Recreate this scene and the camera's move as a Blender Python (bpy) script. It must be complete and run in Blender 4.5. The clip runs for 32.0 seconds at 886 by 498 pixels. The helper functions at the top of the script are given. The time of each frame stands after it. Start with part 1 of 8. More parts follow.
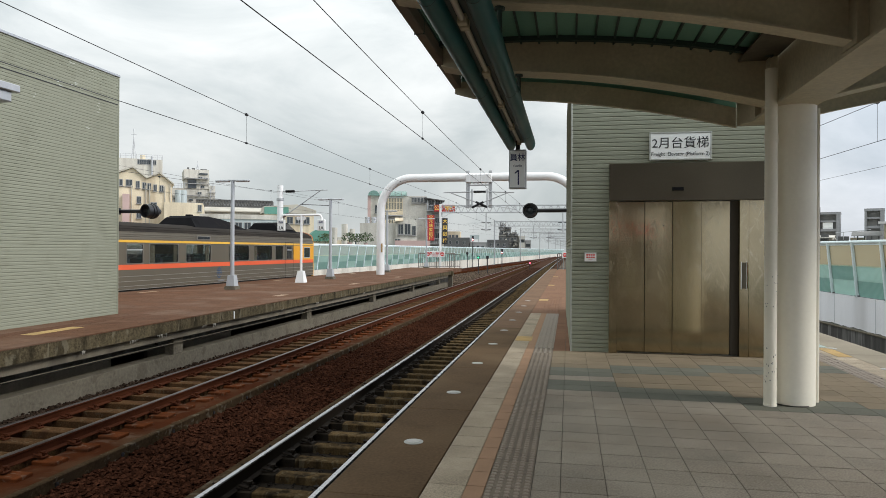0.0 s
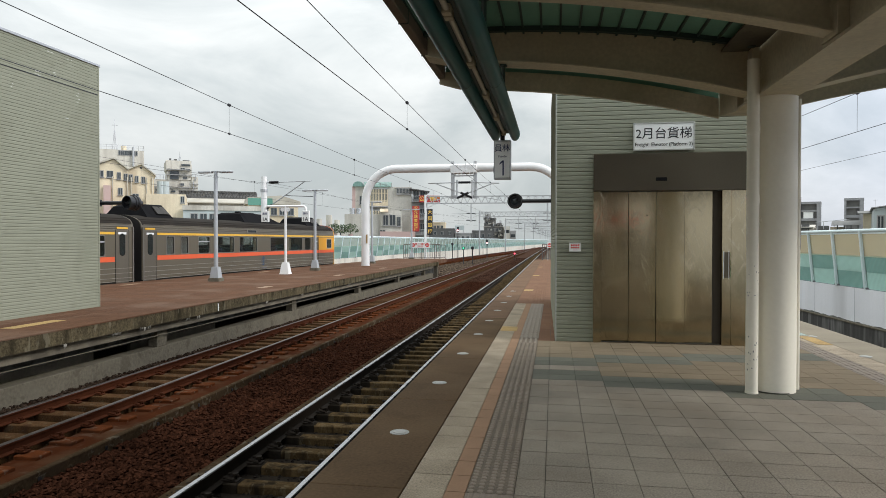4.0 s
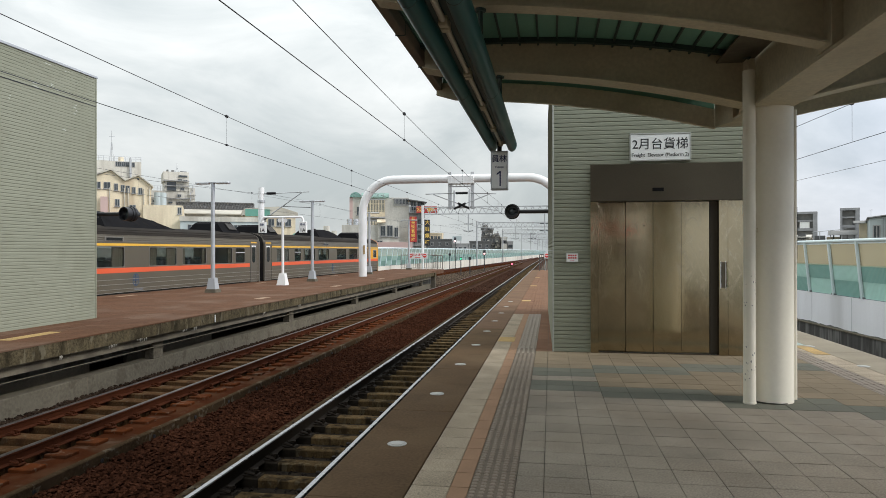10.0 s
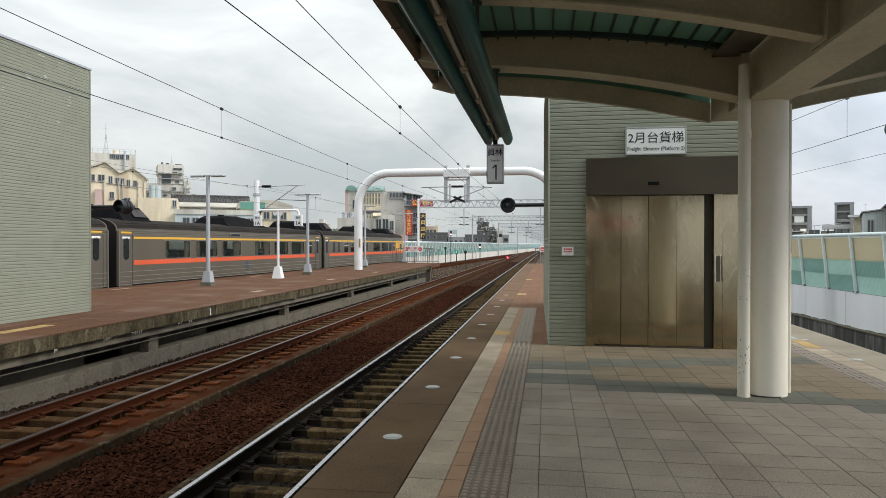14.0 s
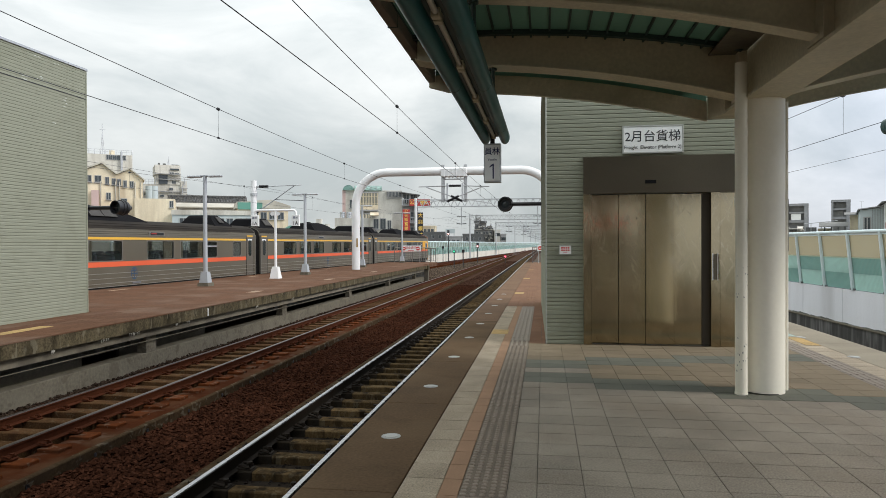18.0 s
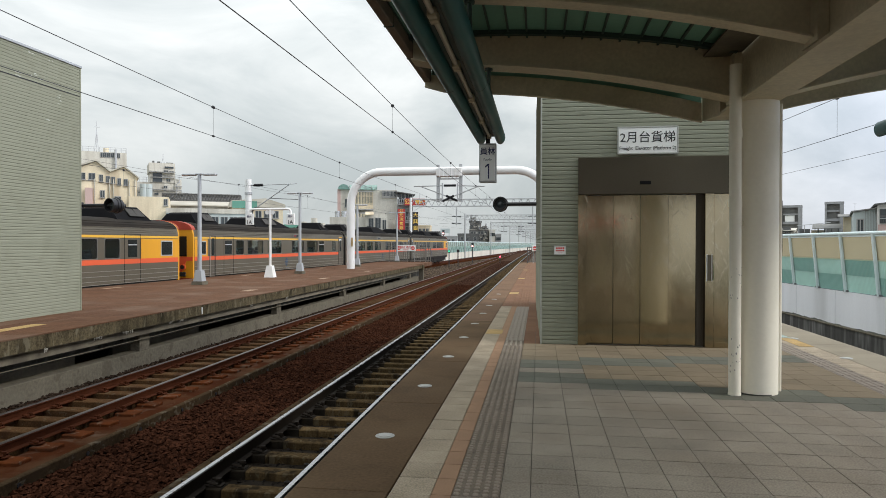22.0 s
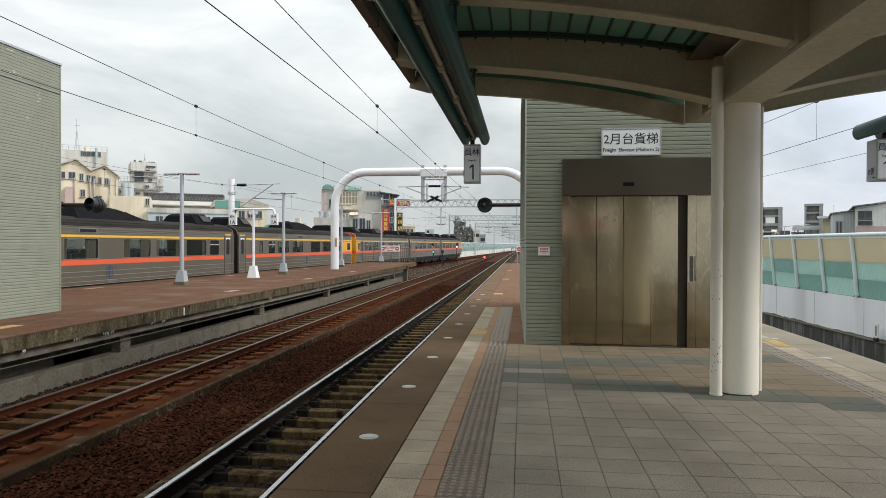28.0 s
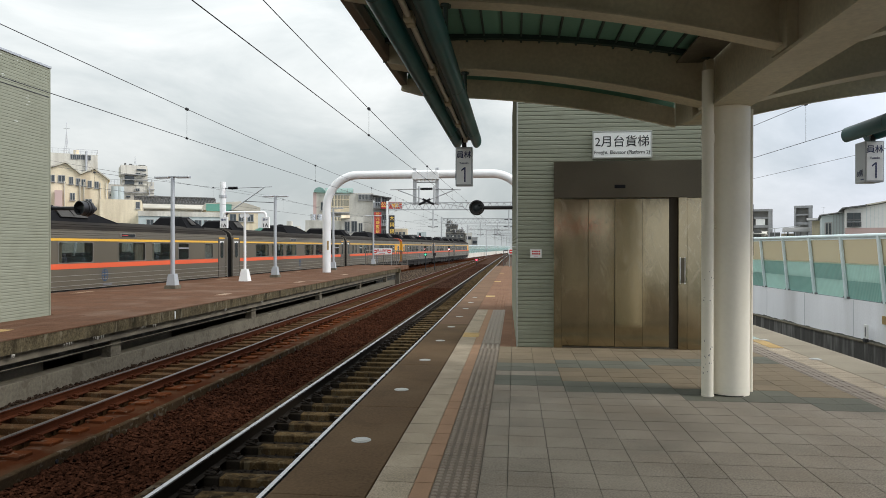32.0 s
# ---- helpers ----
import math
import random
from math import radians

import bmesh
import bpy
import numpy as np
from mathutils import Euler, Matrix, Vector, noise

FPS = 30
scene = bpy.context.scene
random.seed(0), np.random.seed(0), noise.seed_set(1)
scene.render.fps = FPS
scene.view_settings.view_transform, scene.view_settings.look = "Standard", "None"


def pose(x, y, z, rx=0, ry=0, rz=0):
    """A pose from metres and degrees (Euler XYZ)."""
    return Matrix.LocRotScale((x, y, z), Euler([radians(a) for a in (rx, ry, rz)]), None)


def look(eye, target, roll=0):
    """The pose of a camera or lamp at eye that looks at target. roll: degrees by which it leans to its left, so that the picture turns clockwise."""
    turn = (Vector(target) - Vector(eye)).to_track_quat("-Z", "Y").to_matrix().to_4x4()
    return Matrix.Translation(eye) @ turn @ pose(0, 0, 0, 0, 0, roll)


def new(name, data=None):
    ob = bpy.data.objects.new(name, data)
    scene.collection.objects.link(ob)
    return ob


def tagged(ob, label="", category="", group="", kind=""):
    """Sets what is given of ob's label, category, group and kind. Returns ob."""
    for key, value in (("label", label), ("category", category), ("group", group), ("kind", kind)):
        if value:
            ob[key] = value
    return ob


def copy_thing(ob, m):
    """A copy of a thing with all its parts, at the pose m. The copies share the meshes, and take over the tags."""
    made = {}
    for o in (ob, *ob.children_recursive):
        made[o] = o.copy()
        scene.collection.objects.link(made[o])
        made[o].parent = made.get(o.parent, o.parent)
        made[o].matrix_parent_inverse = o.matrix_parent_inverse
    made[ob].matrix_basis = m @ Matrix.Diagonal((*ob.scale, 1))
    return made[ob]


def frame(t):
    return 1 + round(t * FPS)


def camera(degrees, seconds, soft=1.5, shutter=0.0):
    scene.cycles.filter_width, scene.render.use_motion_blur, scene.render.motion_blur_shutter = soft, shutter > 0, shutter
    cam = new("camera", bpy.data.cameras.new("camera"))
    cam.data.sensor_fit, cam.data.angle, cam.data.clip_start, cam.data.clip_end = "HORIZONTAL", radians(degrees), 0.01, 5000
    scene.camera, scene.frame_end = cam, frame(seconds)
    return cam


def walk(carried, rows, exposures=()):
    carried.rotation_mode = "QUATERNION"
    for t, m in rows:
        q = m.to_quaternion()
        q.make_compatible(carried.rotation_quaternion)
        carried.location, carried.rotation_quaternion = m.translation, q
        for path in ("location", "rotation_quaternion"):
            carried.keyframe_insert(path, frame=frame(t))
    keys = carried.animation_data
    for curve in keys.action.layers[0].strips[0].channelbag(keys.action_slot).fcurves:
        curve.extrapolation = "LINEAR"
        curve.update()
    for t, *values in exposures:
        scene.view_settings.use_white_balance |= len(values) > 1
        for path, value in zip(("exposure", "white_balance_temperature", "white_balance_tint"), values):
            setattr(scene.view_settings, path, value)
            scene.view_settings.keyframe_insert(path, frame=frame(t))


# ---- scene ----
cam = camera(66.67, 32.0, soft=0.7)
EYE = (0.0, 0.0, 1.59)
# seconds and the three turns of a camera held in one spot
TURNS = [
    (0, 90.050, -0.300, 10.600), (0.5, 90.168, -0.094, 10.635), (1, 90.060, -0.079, 10.173), (1.5, 89.992, -0.244, 10.081),
    (2, 89.811, -0.133, 9.992), (2.5, 89.687, -0.061, 9.882), (3, 89.465, -0.037, 9.677), (3.5, 89.270, -0.062, 9.453),
    (5.5, 89.396, -0.095, 9.156), (6, 89.568, -0.245, 8.903), (6.5, 89.661, -0.223, 8.670), (7, 89.742, -0.182, 8.609),
    (7.5, 89.973, -0.110, 8.987), (8, 90.172, 0.005, 8.977), (8.5, 90.139, -0.088, 8.755), (9, 90.145, -0.036, 8.831),
    (9.5, 90.177, 0.148, 8.904), (10, 90.173, 0.050, 9.107), (10.5, 90.064, -0.050, 9.066), (11, 89.793, 0.233, 8.712),
    (11.5, 89.604, 0.124, 8.571), (12, 89.456, 0.075, 8.449), (12.5, 89.301, 0.026, 8.423), (13, 89.299, -0.024, 8.360),
    (13.5, 89.413, -0.066, 8.467), (14, 89.617, -0.048, 8.738), (14.5, 89.655, 0.146, 8.860), (16.5, 89.199, 0.101, 9.215),
    (17, 89.402, 0.185, 9.019), (17.5, 89.590, 0.147, 8.746), (18, 89.559, 0.228, 8.531), (18.5, 89.529, 0.004, 8.467),
    (19, 89.615, -0.052, 8.508), (19.5, 89.633, 0.007, 8.358), (20, 89.736, 0.111, 8.380), (20.5, 89.772, 0.186, 8.448),
    (21, 89.750, 0.169, 8.608), (21.5, 89.619, -0.180, 8.524), (22, 89.532, -0.074, 8.101), (22.5, 89.444, -0.057, 7.510),
    (23, 89.732, 0.029, 7.340), (23.5, 90.004, 0.066, 7.313), (24, 90.249, -0.011, 7.119), (24.5, 90.276, -0.070, 6.885),
    (25, 90.219, -0.219, 7.100), (25.5, 90.030, -0.118, 7.163), (27.5, 89.619, -0.062, 6.948), (28, 89.588, -0.204, 6.773),
    (28.5, 89.661, -0.196, 6.472), (29, 89.655, -0.228, 6.077), (29.5, 89.611, -0.297, 5.824), (30, 89.631, -0.264, 5.831),
    (30.5, 89.759, -0.161, 6.028), (31, 89.780, 0.009, 5.976), (31.5, 89.735, -0.110, 5.991), (32, 89.818, -0.040, 6.102),
]
walk(cam, [(t, pose(*EYE, rx, ry, rz)) for t, rx, ry, rz in TURNS])

# ---------------------------------------------------------------- light
SUN_UP, SUN_TURN = 36.0, 96.0
world = bpy.data.worlds.new("overcast_sky")
scene.world = world
world.use_nodes = True
wn, wl = world.node_tree.nodes, world.node_tree.links
wn.clear()


def wnode(kind, **values):
    n = wn.new(kind)
    for key, value in values.items():
        n.inputs[key].default_value = value
    return n


sky = wn.new("ShaderNodeTexSky")
sky.sky_type, sky.sun_disc = "NISHITA", False
sky.sun_elevation, sky.sun_rotation = radians(SUN_UP), radians(SUN_TURN)
sky.air_density, sky.dust_density = 1.0, 2.0
sky_dim = wn.new("ShaderNodeVectorMath")
sky_dim.operation = "SCALE"
sky_dim.inputs["Scale"].default_value = 0.13
wl.new(sky.outputs[0], sky_dim.inputs[0])
where = wn.new("ShaderNodeTexCoord")
squash = wn.new("ShaderNodeMapping")
squash.inputs["Scale"].default_value = (1.0, 1.0, 2.2)
squash.inputs["Location"].default_value = (0.35, 0.1, 0.0)
wl.new(where.outputs["Generated"], squash.inputs[0])
puffs = wnode("ShaderNodeTexNoise", Scale=2.6, Detail=8.0, Roughness=0.57, Distortion=0.4)
wl.new(squash.outputs[0], puffs.inputs["Vector"])
ramp = wn.new("ShaderNodeValToRGB")
ramp.color_ramp.elements[0].position, ramp.color_ramp.elements[0].color = 0.385, (0.655, 0.715, 0.725, 1)
ramp.color_ramp.elements[1].position, ramp.color_ramp.elements[1].color = 0.625, (1.0, 1.03, 1.02, 1)
wl.new(puffs.outputs["Fac"], ramp.inputs[0])
veil = wn.new("ShaderNodeMix")
veil.data_type = "RGBA"
thin = wn.new("ShaderNodeMapRange")
thin.inputs["From Min"].default_value, thin.inputs["From Max"].default_value = 0.15, 0.75
thin.inputs["To Min"].default_value, thin.inputs["To Max"].default_value = 0.93, 0.84
cut = wn.new("ShaderNodeSeparateXYZ")
wl.new(where.outputs["Generated"], cut.inputs[0])
wl.new(cut.outputs[0], thin.inputs["Value"])
wl.new(thin.outputs[0], veil.inputs[0])
wl.new(sky_dim.outputs[0], veil.inputs[6])
cool = wn.new("ShaderNodeMix")
cool.data_type, cool.blend_type = "RGBA", "MULTIPLY"
side = wn.new("ShaderNodeMapRange")
side.inputs["From Min"].default_value, side.inputs["From Max"].default_value = 0.15, 0.6
east = wn.new("ShaderNodeSeparateXYZ")
wl.new(where.outputs["Generated"], east.inputs[0])
wl.new(east.outputs[0], side.inputs["Value"])
wl.new(side.outputs[0], cool.inputs[0])
wl.new(ramp.outputs[0], cool.inputs[6])
cool.inputs[7].default_value = (1.17, 1.21, 1.42, 1)
wl.new(cool.outputs[2], veil.inputs[7])
air = wnode("ShaderNodeBackground", Strength=1.0)
split = wn.new("ShaderNodeSeparateXYZ")
wl.new(where.outputs["Generated"], split.inputs[0])
lift = wn.new("ShaderNodeMapRange")
lift.inputs["From Min"].default_value, lift.inputs["From Max"].default_value = 0.0, 1.0
lift.inputs["To Min"].default_value, lift.inputs["To Max"].default_value = 0.74, 1.95
wl.new(split.outputs[2], lift.inputs["Value"])
dome = wn.new("ShaderNodeVectorMath")
dome.operation = "SCALE"
wl.new(veil.outputs[2], dome.inputs[0])
wl.new(lift.outputs[0], dome.inputs["Scale"])
wl.new(dome.outputs[0], air.inputs[0])
wl.new(air.outputs[0], wn.new("ShaderNodeOutputWorld").inputs[0])

sun = new("sun", bpy.data.lights.new("sun", "SUN"))
sun.data.energy, sun.data.angle, sun.data.color = 2.1, radians(22), (1.0, 0.96, 0.89)
sun.matrix_world = look((0, 0, 60), (math.sin(radians(SUN_TURN)) * -40 + 0, math.cos(radians(SUN_TURN)) * -40, 60 - 40 * math.tan(radians(SUN_UP))))
scene.view_settings.exposure = 0.0


# ---------------------------------------------------------------- materials
def mat(name, col, rough=0.6, metal=0.0, vary=0.25, size=3.0, grain=60.0, bump=0.15, stain=None, stain_amount=0.0,
        per_object=0.0, stain2=None, stain2_amount=0.0, streak=False, per_island=0.0, spec=0.5, coat=0.0, speck=0.45):
    """A surface with broad stains, fine grain, relief, and colour that shifts from piece to piece."""
    m = bpy.data.materials.new(name)
    m.use_nodes = True
    ns, ls = m.node_tree.nodes, m.node_tree.links
    b = ns["Principled BSDF"]
    b.inputs["Metallic"].default_value = metal
    b.inputs["Specular IOR Level"].default_value = spec
    b.inputs["Coat Weight"].default_value = coat
    co = ns.new("ShaderNodeTexCoord")
    geo = ns.new("ShaderNodeNewGeometry")
    mp = ns.new("ShaderNodeMapping")
    ls.new(geo.outputs["Position"] if streak != "local" else co.outputs["Object"], mp.inputs[0])
    if streak:
        mp.inputs["Scale"].default_value = (1.0, 1.0, 0.12 if streak in (True, "local") else streak)
    n1 = ns.new("ShaderNodeTexNoise")
    n1.inputs["Scale"].default_value, n1.inputs["Detail"].default_value, n1.inputs["Roughness"].default_value = size, 6.0, 0.6
    ls.new(mp.outputs[0], n1.inputs["Vector"])
    n2 = ns.new("ShaderNodeTexNoise")
    n2.inputs["Scale"].default_value, n2.inputs["Detail"].default_value = grain, 3.0
    ls.new(geo.outputs["Position"] if streak != "local" else co.outputs["Object"], n2.inputs["Vector"])
    both = ns.new("ShaderNodeMath")
    both.operation = "MULTIPLY_ADD"
    ls.new(n2.outputs["Fac"], both.inputs[0])
    both.inputs[1].default_value = speck
    ls.new(n1.outputs["Fac"], both.inputs[2])
    val = ns.new("ShaderNodeMapRange")
    val.inputs["From Min"].default_value, val.inputs["From Max"].default_value = 0.175 + 0.5 * speck, 0.825 + 0.5 * speck
    val.inputs["To Min"].default_value, val.inputs["To Max"].default_value = 1.0 - vary, 1.0 + vary
    ls.new(both.outputs[0], val.inputs["Value"])
    fac = val.outputs[0]
    if per_object or per_island:
        if per_object:
            src, amount = ns.new("ShaderNodeObjectInfo").outputs["Random"], per_object
        else:
            src, amount = geo.outputs["Random Per Island"], per_island
        r = ns.new("ShaderNodeMapRange")
        r.inputs["To Min"].default_value, r.inputs["To Max"].default_value = 1 - amount, 1 + amount
        ls.new(src, r.inputs["Value"])
        mul = ns.new("ShaderNodeMath")
        mul.operation = "MULTIPLY"
        ls.new(fac, mul.inputs[0])
        ls.new(r.outputs[0], mul.inputs[1])
        fac = mul.outputs[0]
    tint = ns.new("ShaderNodeVectorMath")
    tint.operation = "SCALE"
    tint.inputs[0].default_value = col
    ls.new(fac, tint.inputs["Scale"])
    out = tint.outputs[0]
    if stain:
        n3 = ns.new("ShaderNodeTexNoise")
        n3.inputs["Scale"].default_value, n3.inputs["Detail"].default_value = size * 0.7, 8.0
        ls.new(mp.outputs[0], n3.inputs["Vector"])
        rp = ns.new("ShaderNodeMapRange")
        rp.inputs["From Min"].default_value, rp.inputs["From Max"].default_value = 0.50, 0.66
        rp.inputs["To Max"].default_value = stain_amount
        ls.new(n3.outputs["Fac"], rp.inputs["Value"])
        mx = ns.new("ShaderNodeMix")
        mx.data_type = "RGBA"
        ls.new(rp.outputs[0], mx.inputs[0])
        ls.new(out, mx.inputs[6])
        mx.inputs[7].default_value = (*stain, 1)
        out = mx.outputs[2]
    if stain2:
        n4 = ns.new("ShaderNodeTexNoise")
        n4.inputs["Scale"].default_value, n4.inputs["Detail"].default_value, n4.inputs["Distortion"].default_value = size * 1.9, 7.0, 0.8
        ls.new(mp.outputs[0], n4.inputs["Vector"])
        r4 = ns.new("ShaderNodeMapRange")
        r4.inputs["From Min"].default_value, r4.inputs["From Max"].default_value = 0.56, 0.64
        r4.inputs["To Max"].default_value = stain2_amount
        ls.new(n4.outputs["Fac"], r4.inputs["Value"])
        m4 = ns.new("ShaderNodeMix")
        m4.data_type = "RGBA"
        ls.new(r4.outputs[0], m4.inputs[0])
        ls.new(out, m4.inputs[6])
        m4.inputs[7].default_value = (*stain2, 1)
        out = m4.outputs[2]
    ls.new(out, b.inputs["Base Color"])
    rr = ns.new("ShaderNodeMapRange")
    rr.inputs["To Min"].default_value, rr.inputs["To Max"].default_value = max(rough - 0.14, 0.03), min(rough + 0.14, 1)
    ls.new(n1.outputs["Fac"], rr.inputs["Value"])
    ls.new(rr.outputs[0], b.inputs["Roughness"])
    if bump:
        bp = ns.new("ShaderNodeBump")
        bp.inputs["Strength"].default_value, bp.inputs["Distance"].default_value = bump, 0.01
        ls.new(both.outputs[0], bp.inputs["Height"])
        ls.new(bp.outputs[0], b.inputs["Normal"])
    return m


def glow(name, col, strength):
    m = bpy.data.materials.new(name)
    m.use_nodes = True
    b = m.node_tree.nodes["Principled BSDF"]
    b.inputs["Base Color"].default_value = (*col, 1)
    b.inputs["Emission Color"].default_value = (*col, 1)
    b.inputs["Emission Strength"].default_value = strength
    return m


def glass(name, col, rough=0.03, alpha=0.35):
    """Tinted sheet: part of it a clear tint, part of it gloss."""
    m = bpy.data.materials.new(name)
    m.use_nodes = True
    ns, ls = m.node_tree.nodes, m.node_tree.links
    b = ns["Principled BSDF"]
    b.inputs["Base Color"].default_value = (*col, 1)
    b.inputs["Roughness"].default_value = rough
    b.inputs["Alpha"].default_value = alpha
    return m


def sheet(name, col, clear, ribs=0.0):
    """Coloured acrylic: glossy on its face, lets light glow through, and is clear in part."""
    m = bpy.data.materials.new(name)
    m.use_nodes = True
    ns, ls = m.node_tree.nodes, m.node_tree.links
    b = ns["Principled BSDF"]
    b.inputs["Base Color"].default_value = (*col, 1)
    b.inputs["Roughness"].default_value = 0.3
    if ribs:
        geo = ns.new("ShaderNodeNewGeometry")
        wave = ns.new("ShaderNodeTexWave")
        wave.bands_direction = "Y"
        wave.inputs["Scale"].default_value, wave.inputs["Distortion"].default_value = ribs, 0.0
        ls.new(geo.outputs["Position"], wave.inputs["Vector"])
        bp = ns.new("ShaderNodeBump")
        bp.inputs["Strength"].default_value, bp.inputs["Distance"].default_value = 0.9, 0.012
        ls.new(wave.outputs["Fac"], bp.inputs["Height"])
        ls.new(bp.outputs[0], b.inputs["Normal"])
        n = ns.new("ShaderNodeTexNoise")
        n.inputs["Scale"].default_value, n.inputs["Detail"].default_value = 3.0, 6.0
        ls.new(geo.outputs["Position"], n.inputs["Vector"])
        v = ns.new("ShaderNodeMath")
        v.operation = "MULTIPLY_ADD"
        ls.new(wave.outputs["Fac"], v.inputs[0])
        v.inputs[1].default_value, v.inputs[2].default_value = 0.22, 0.70
        w = ns.new("ShaderNodeMath")
        w.operation = "MULTIPLY_ADD"
        ls.new(n.outputs["Fac"], w.inputs[0])
        w.inputs[1].default_value = 0.4
        ls.new(v.outputs[0], w.inputs[2])
        tint = ns.new("ShaderNodeVectorMath")
        tint.operation = "SCALE"
        tint.inputs[0].default_value = col
        ls.new(w.outputs[0], tint.inputs["Scale"])
        ls.new(tint.outputs[0], b.inputs["Base Color"])
    back = ns.new("ShaderNodeBsdfTranslucent")
    back.inputs[0].default_value = (*col, 1)
    half = ns.new("ShaderNodeMixShader")
    half.inputs[0].default_value = 0.5
    ls.new(b.outputs[0], half.inputs[1])
    ls.new(back.outputs[0], half.inputs[2])
    thin = ns.new("ShaderNodeBsdfTransparent")
    both = ns.new("ShaderNodeMixShader")
    both.inputs[0].default_value = clear
    ls.new(half.outputs[0], both.inputs[1])
    ls.new(thin.outputs[0], both.inputs[2])
    ls.new(both.outputs[0], ns["Material Output"].inputs[0])
    return m


def brushed(name):
    """Satin stainless sheet: upright brushing, rubbed smears, cloudy patches of dulled gloss."""
    m = bpy.data.materials.new(name)
    m.use_nodes = True
    ns, ls = m.node_tree.nodes, m.node_tree.links
    b = ns["Principled BSDF"]
    b.inputs["Metallic"].default_value = 1.0
    geo = ns.new("ShaderNodeNewGeometry")

    def noise_at(scale, stretch, turn=0.0, detail=5.0, twist=0.0):
        spin = ns.new("ShaderNodeMapping")
        spin.inputs["Rotation"].default_value = (0, radians(turn), 0)
        ls.new(geo.outputs["Position"], spin.inputs[0])
        mp = ns.new("ShaderNodeMapping")
        mp.inputs["Scale"].default_value = stretch
        ls.new(spin.outputs[0], mp.inputs[0])
        n = ns.new("ShaderNodeTexNoise")
        n.inputs["Scale"].default_value, n.inputs["Detail"].default_value, n.inputs["Distortion"].default_value = scale, detail, twist
        ls.new(mp.outputs[0], n.inputs["Vector"])
        return n.outputs["Fac"]

    def span(v, lo, hi, a, c):
        r = ns.new("ShaderNodeMapRange")
        for key, value in (("From Min", lo), ("From Max", hi), ("To Min", a), ("To Max", c)):
            r.inputs[key].default_value = value
        ls.new(v, r.inputs["Value"])
        return r.outputs[0]

    grain = noise_at(40.0, (6.0, 6.0, 0.25))
    cloud = noise_at(1.6, (1.0, 1.0, 0.7), 0, 6.0, 0.6)
    smear = noise_at(4.6, (3.6, 1.0, 0.8), 24, 8.0, 0.9)
    smear2 = noise_at(4.2, (3.8, 1.0, 0.8), -30, 8.0, 0.9)
    mark = ns.new("ShaderNodeMath")
    mark.operation = "MAXIMUM"
    ls.new(span(smear, 0.55, 0.76, 0.0, 0.75), mark.inputs[0])
    ls.new(span(smear2, 0.57, 0.78, 0.0, 0.65), mark.inputs[1])
    # the rubbing is where shoulders and trolleys reach, thinning out towards the floor
    tall = ns.new("ShaderNodeSeparateXYZ")
    ls.new(geo.outputs["Position"], tall.inputs[0])
    worn = ns.new("ShaderNodeMath")
    worn.operation = "MULTIPLY"
    ls.new(span(tall.outputs[2], 0.5, 1.5, 0.25, 1.0), worn.inputs[0])
    ls.new(mark.outputs[0], worn.inputs[1])
    mark = worn
    mx = ns.new("ShaderNodeMix")
    mx.data_type = "RGBA"
    ls.new(mark.outputs[0], mx.inputs[0])
    dark = ns.new("ShaderNodeMix")
    dark.data_type = "RGBA"
    ls.new(span(cloud, 0.35, 0.68, 0.0, 1.0), dark.inputs[0])
    dark.inputs[6].default_value, dark.inputs[7].default_value = (0.345, 0.292, 0.196, 1), (0.45, 0.382, 0.26, 1)
    ls.new(dark.outputs[2], mx.inputs[6])
    mx.inputs[7].default_value = (0.68, 0.61, 0.48, 1)
    ls.new(mx.outputs[2], b.inputs["Base Color"])
    rough = ns.new("ShaderNodeMath")
    rough.operation = "MULTIPLY_ADD"
    ls.new(mark.outputs[0], rough.inputs[0])
    rough.inputs[1].default_value = 0.22
    ls.new(span(cloud, 0.3, 0.7, 0.085, 0.15), rough.inputs[2])
    ls.new(rough.outputs[0], b.inputs["Roughness"])
    bp = ns.new("ShaderNodeBump")
    bp.inputs["Strength"].default_value, bp.inputs["Distance"].default_value = 0.035, 0.004
    ls.new(grain, bp.inputs["Height"])
    ls.new(bp.outputs[0], b.inputs["Normal"])
    return m


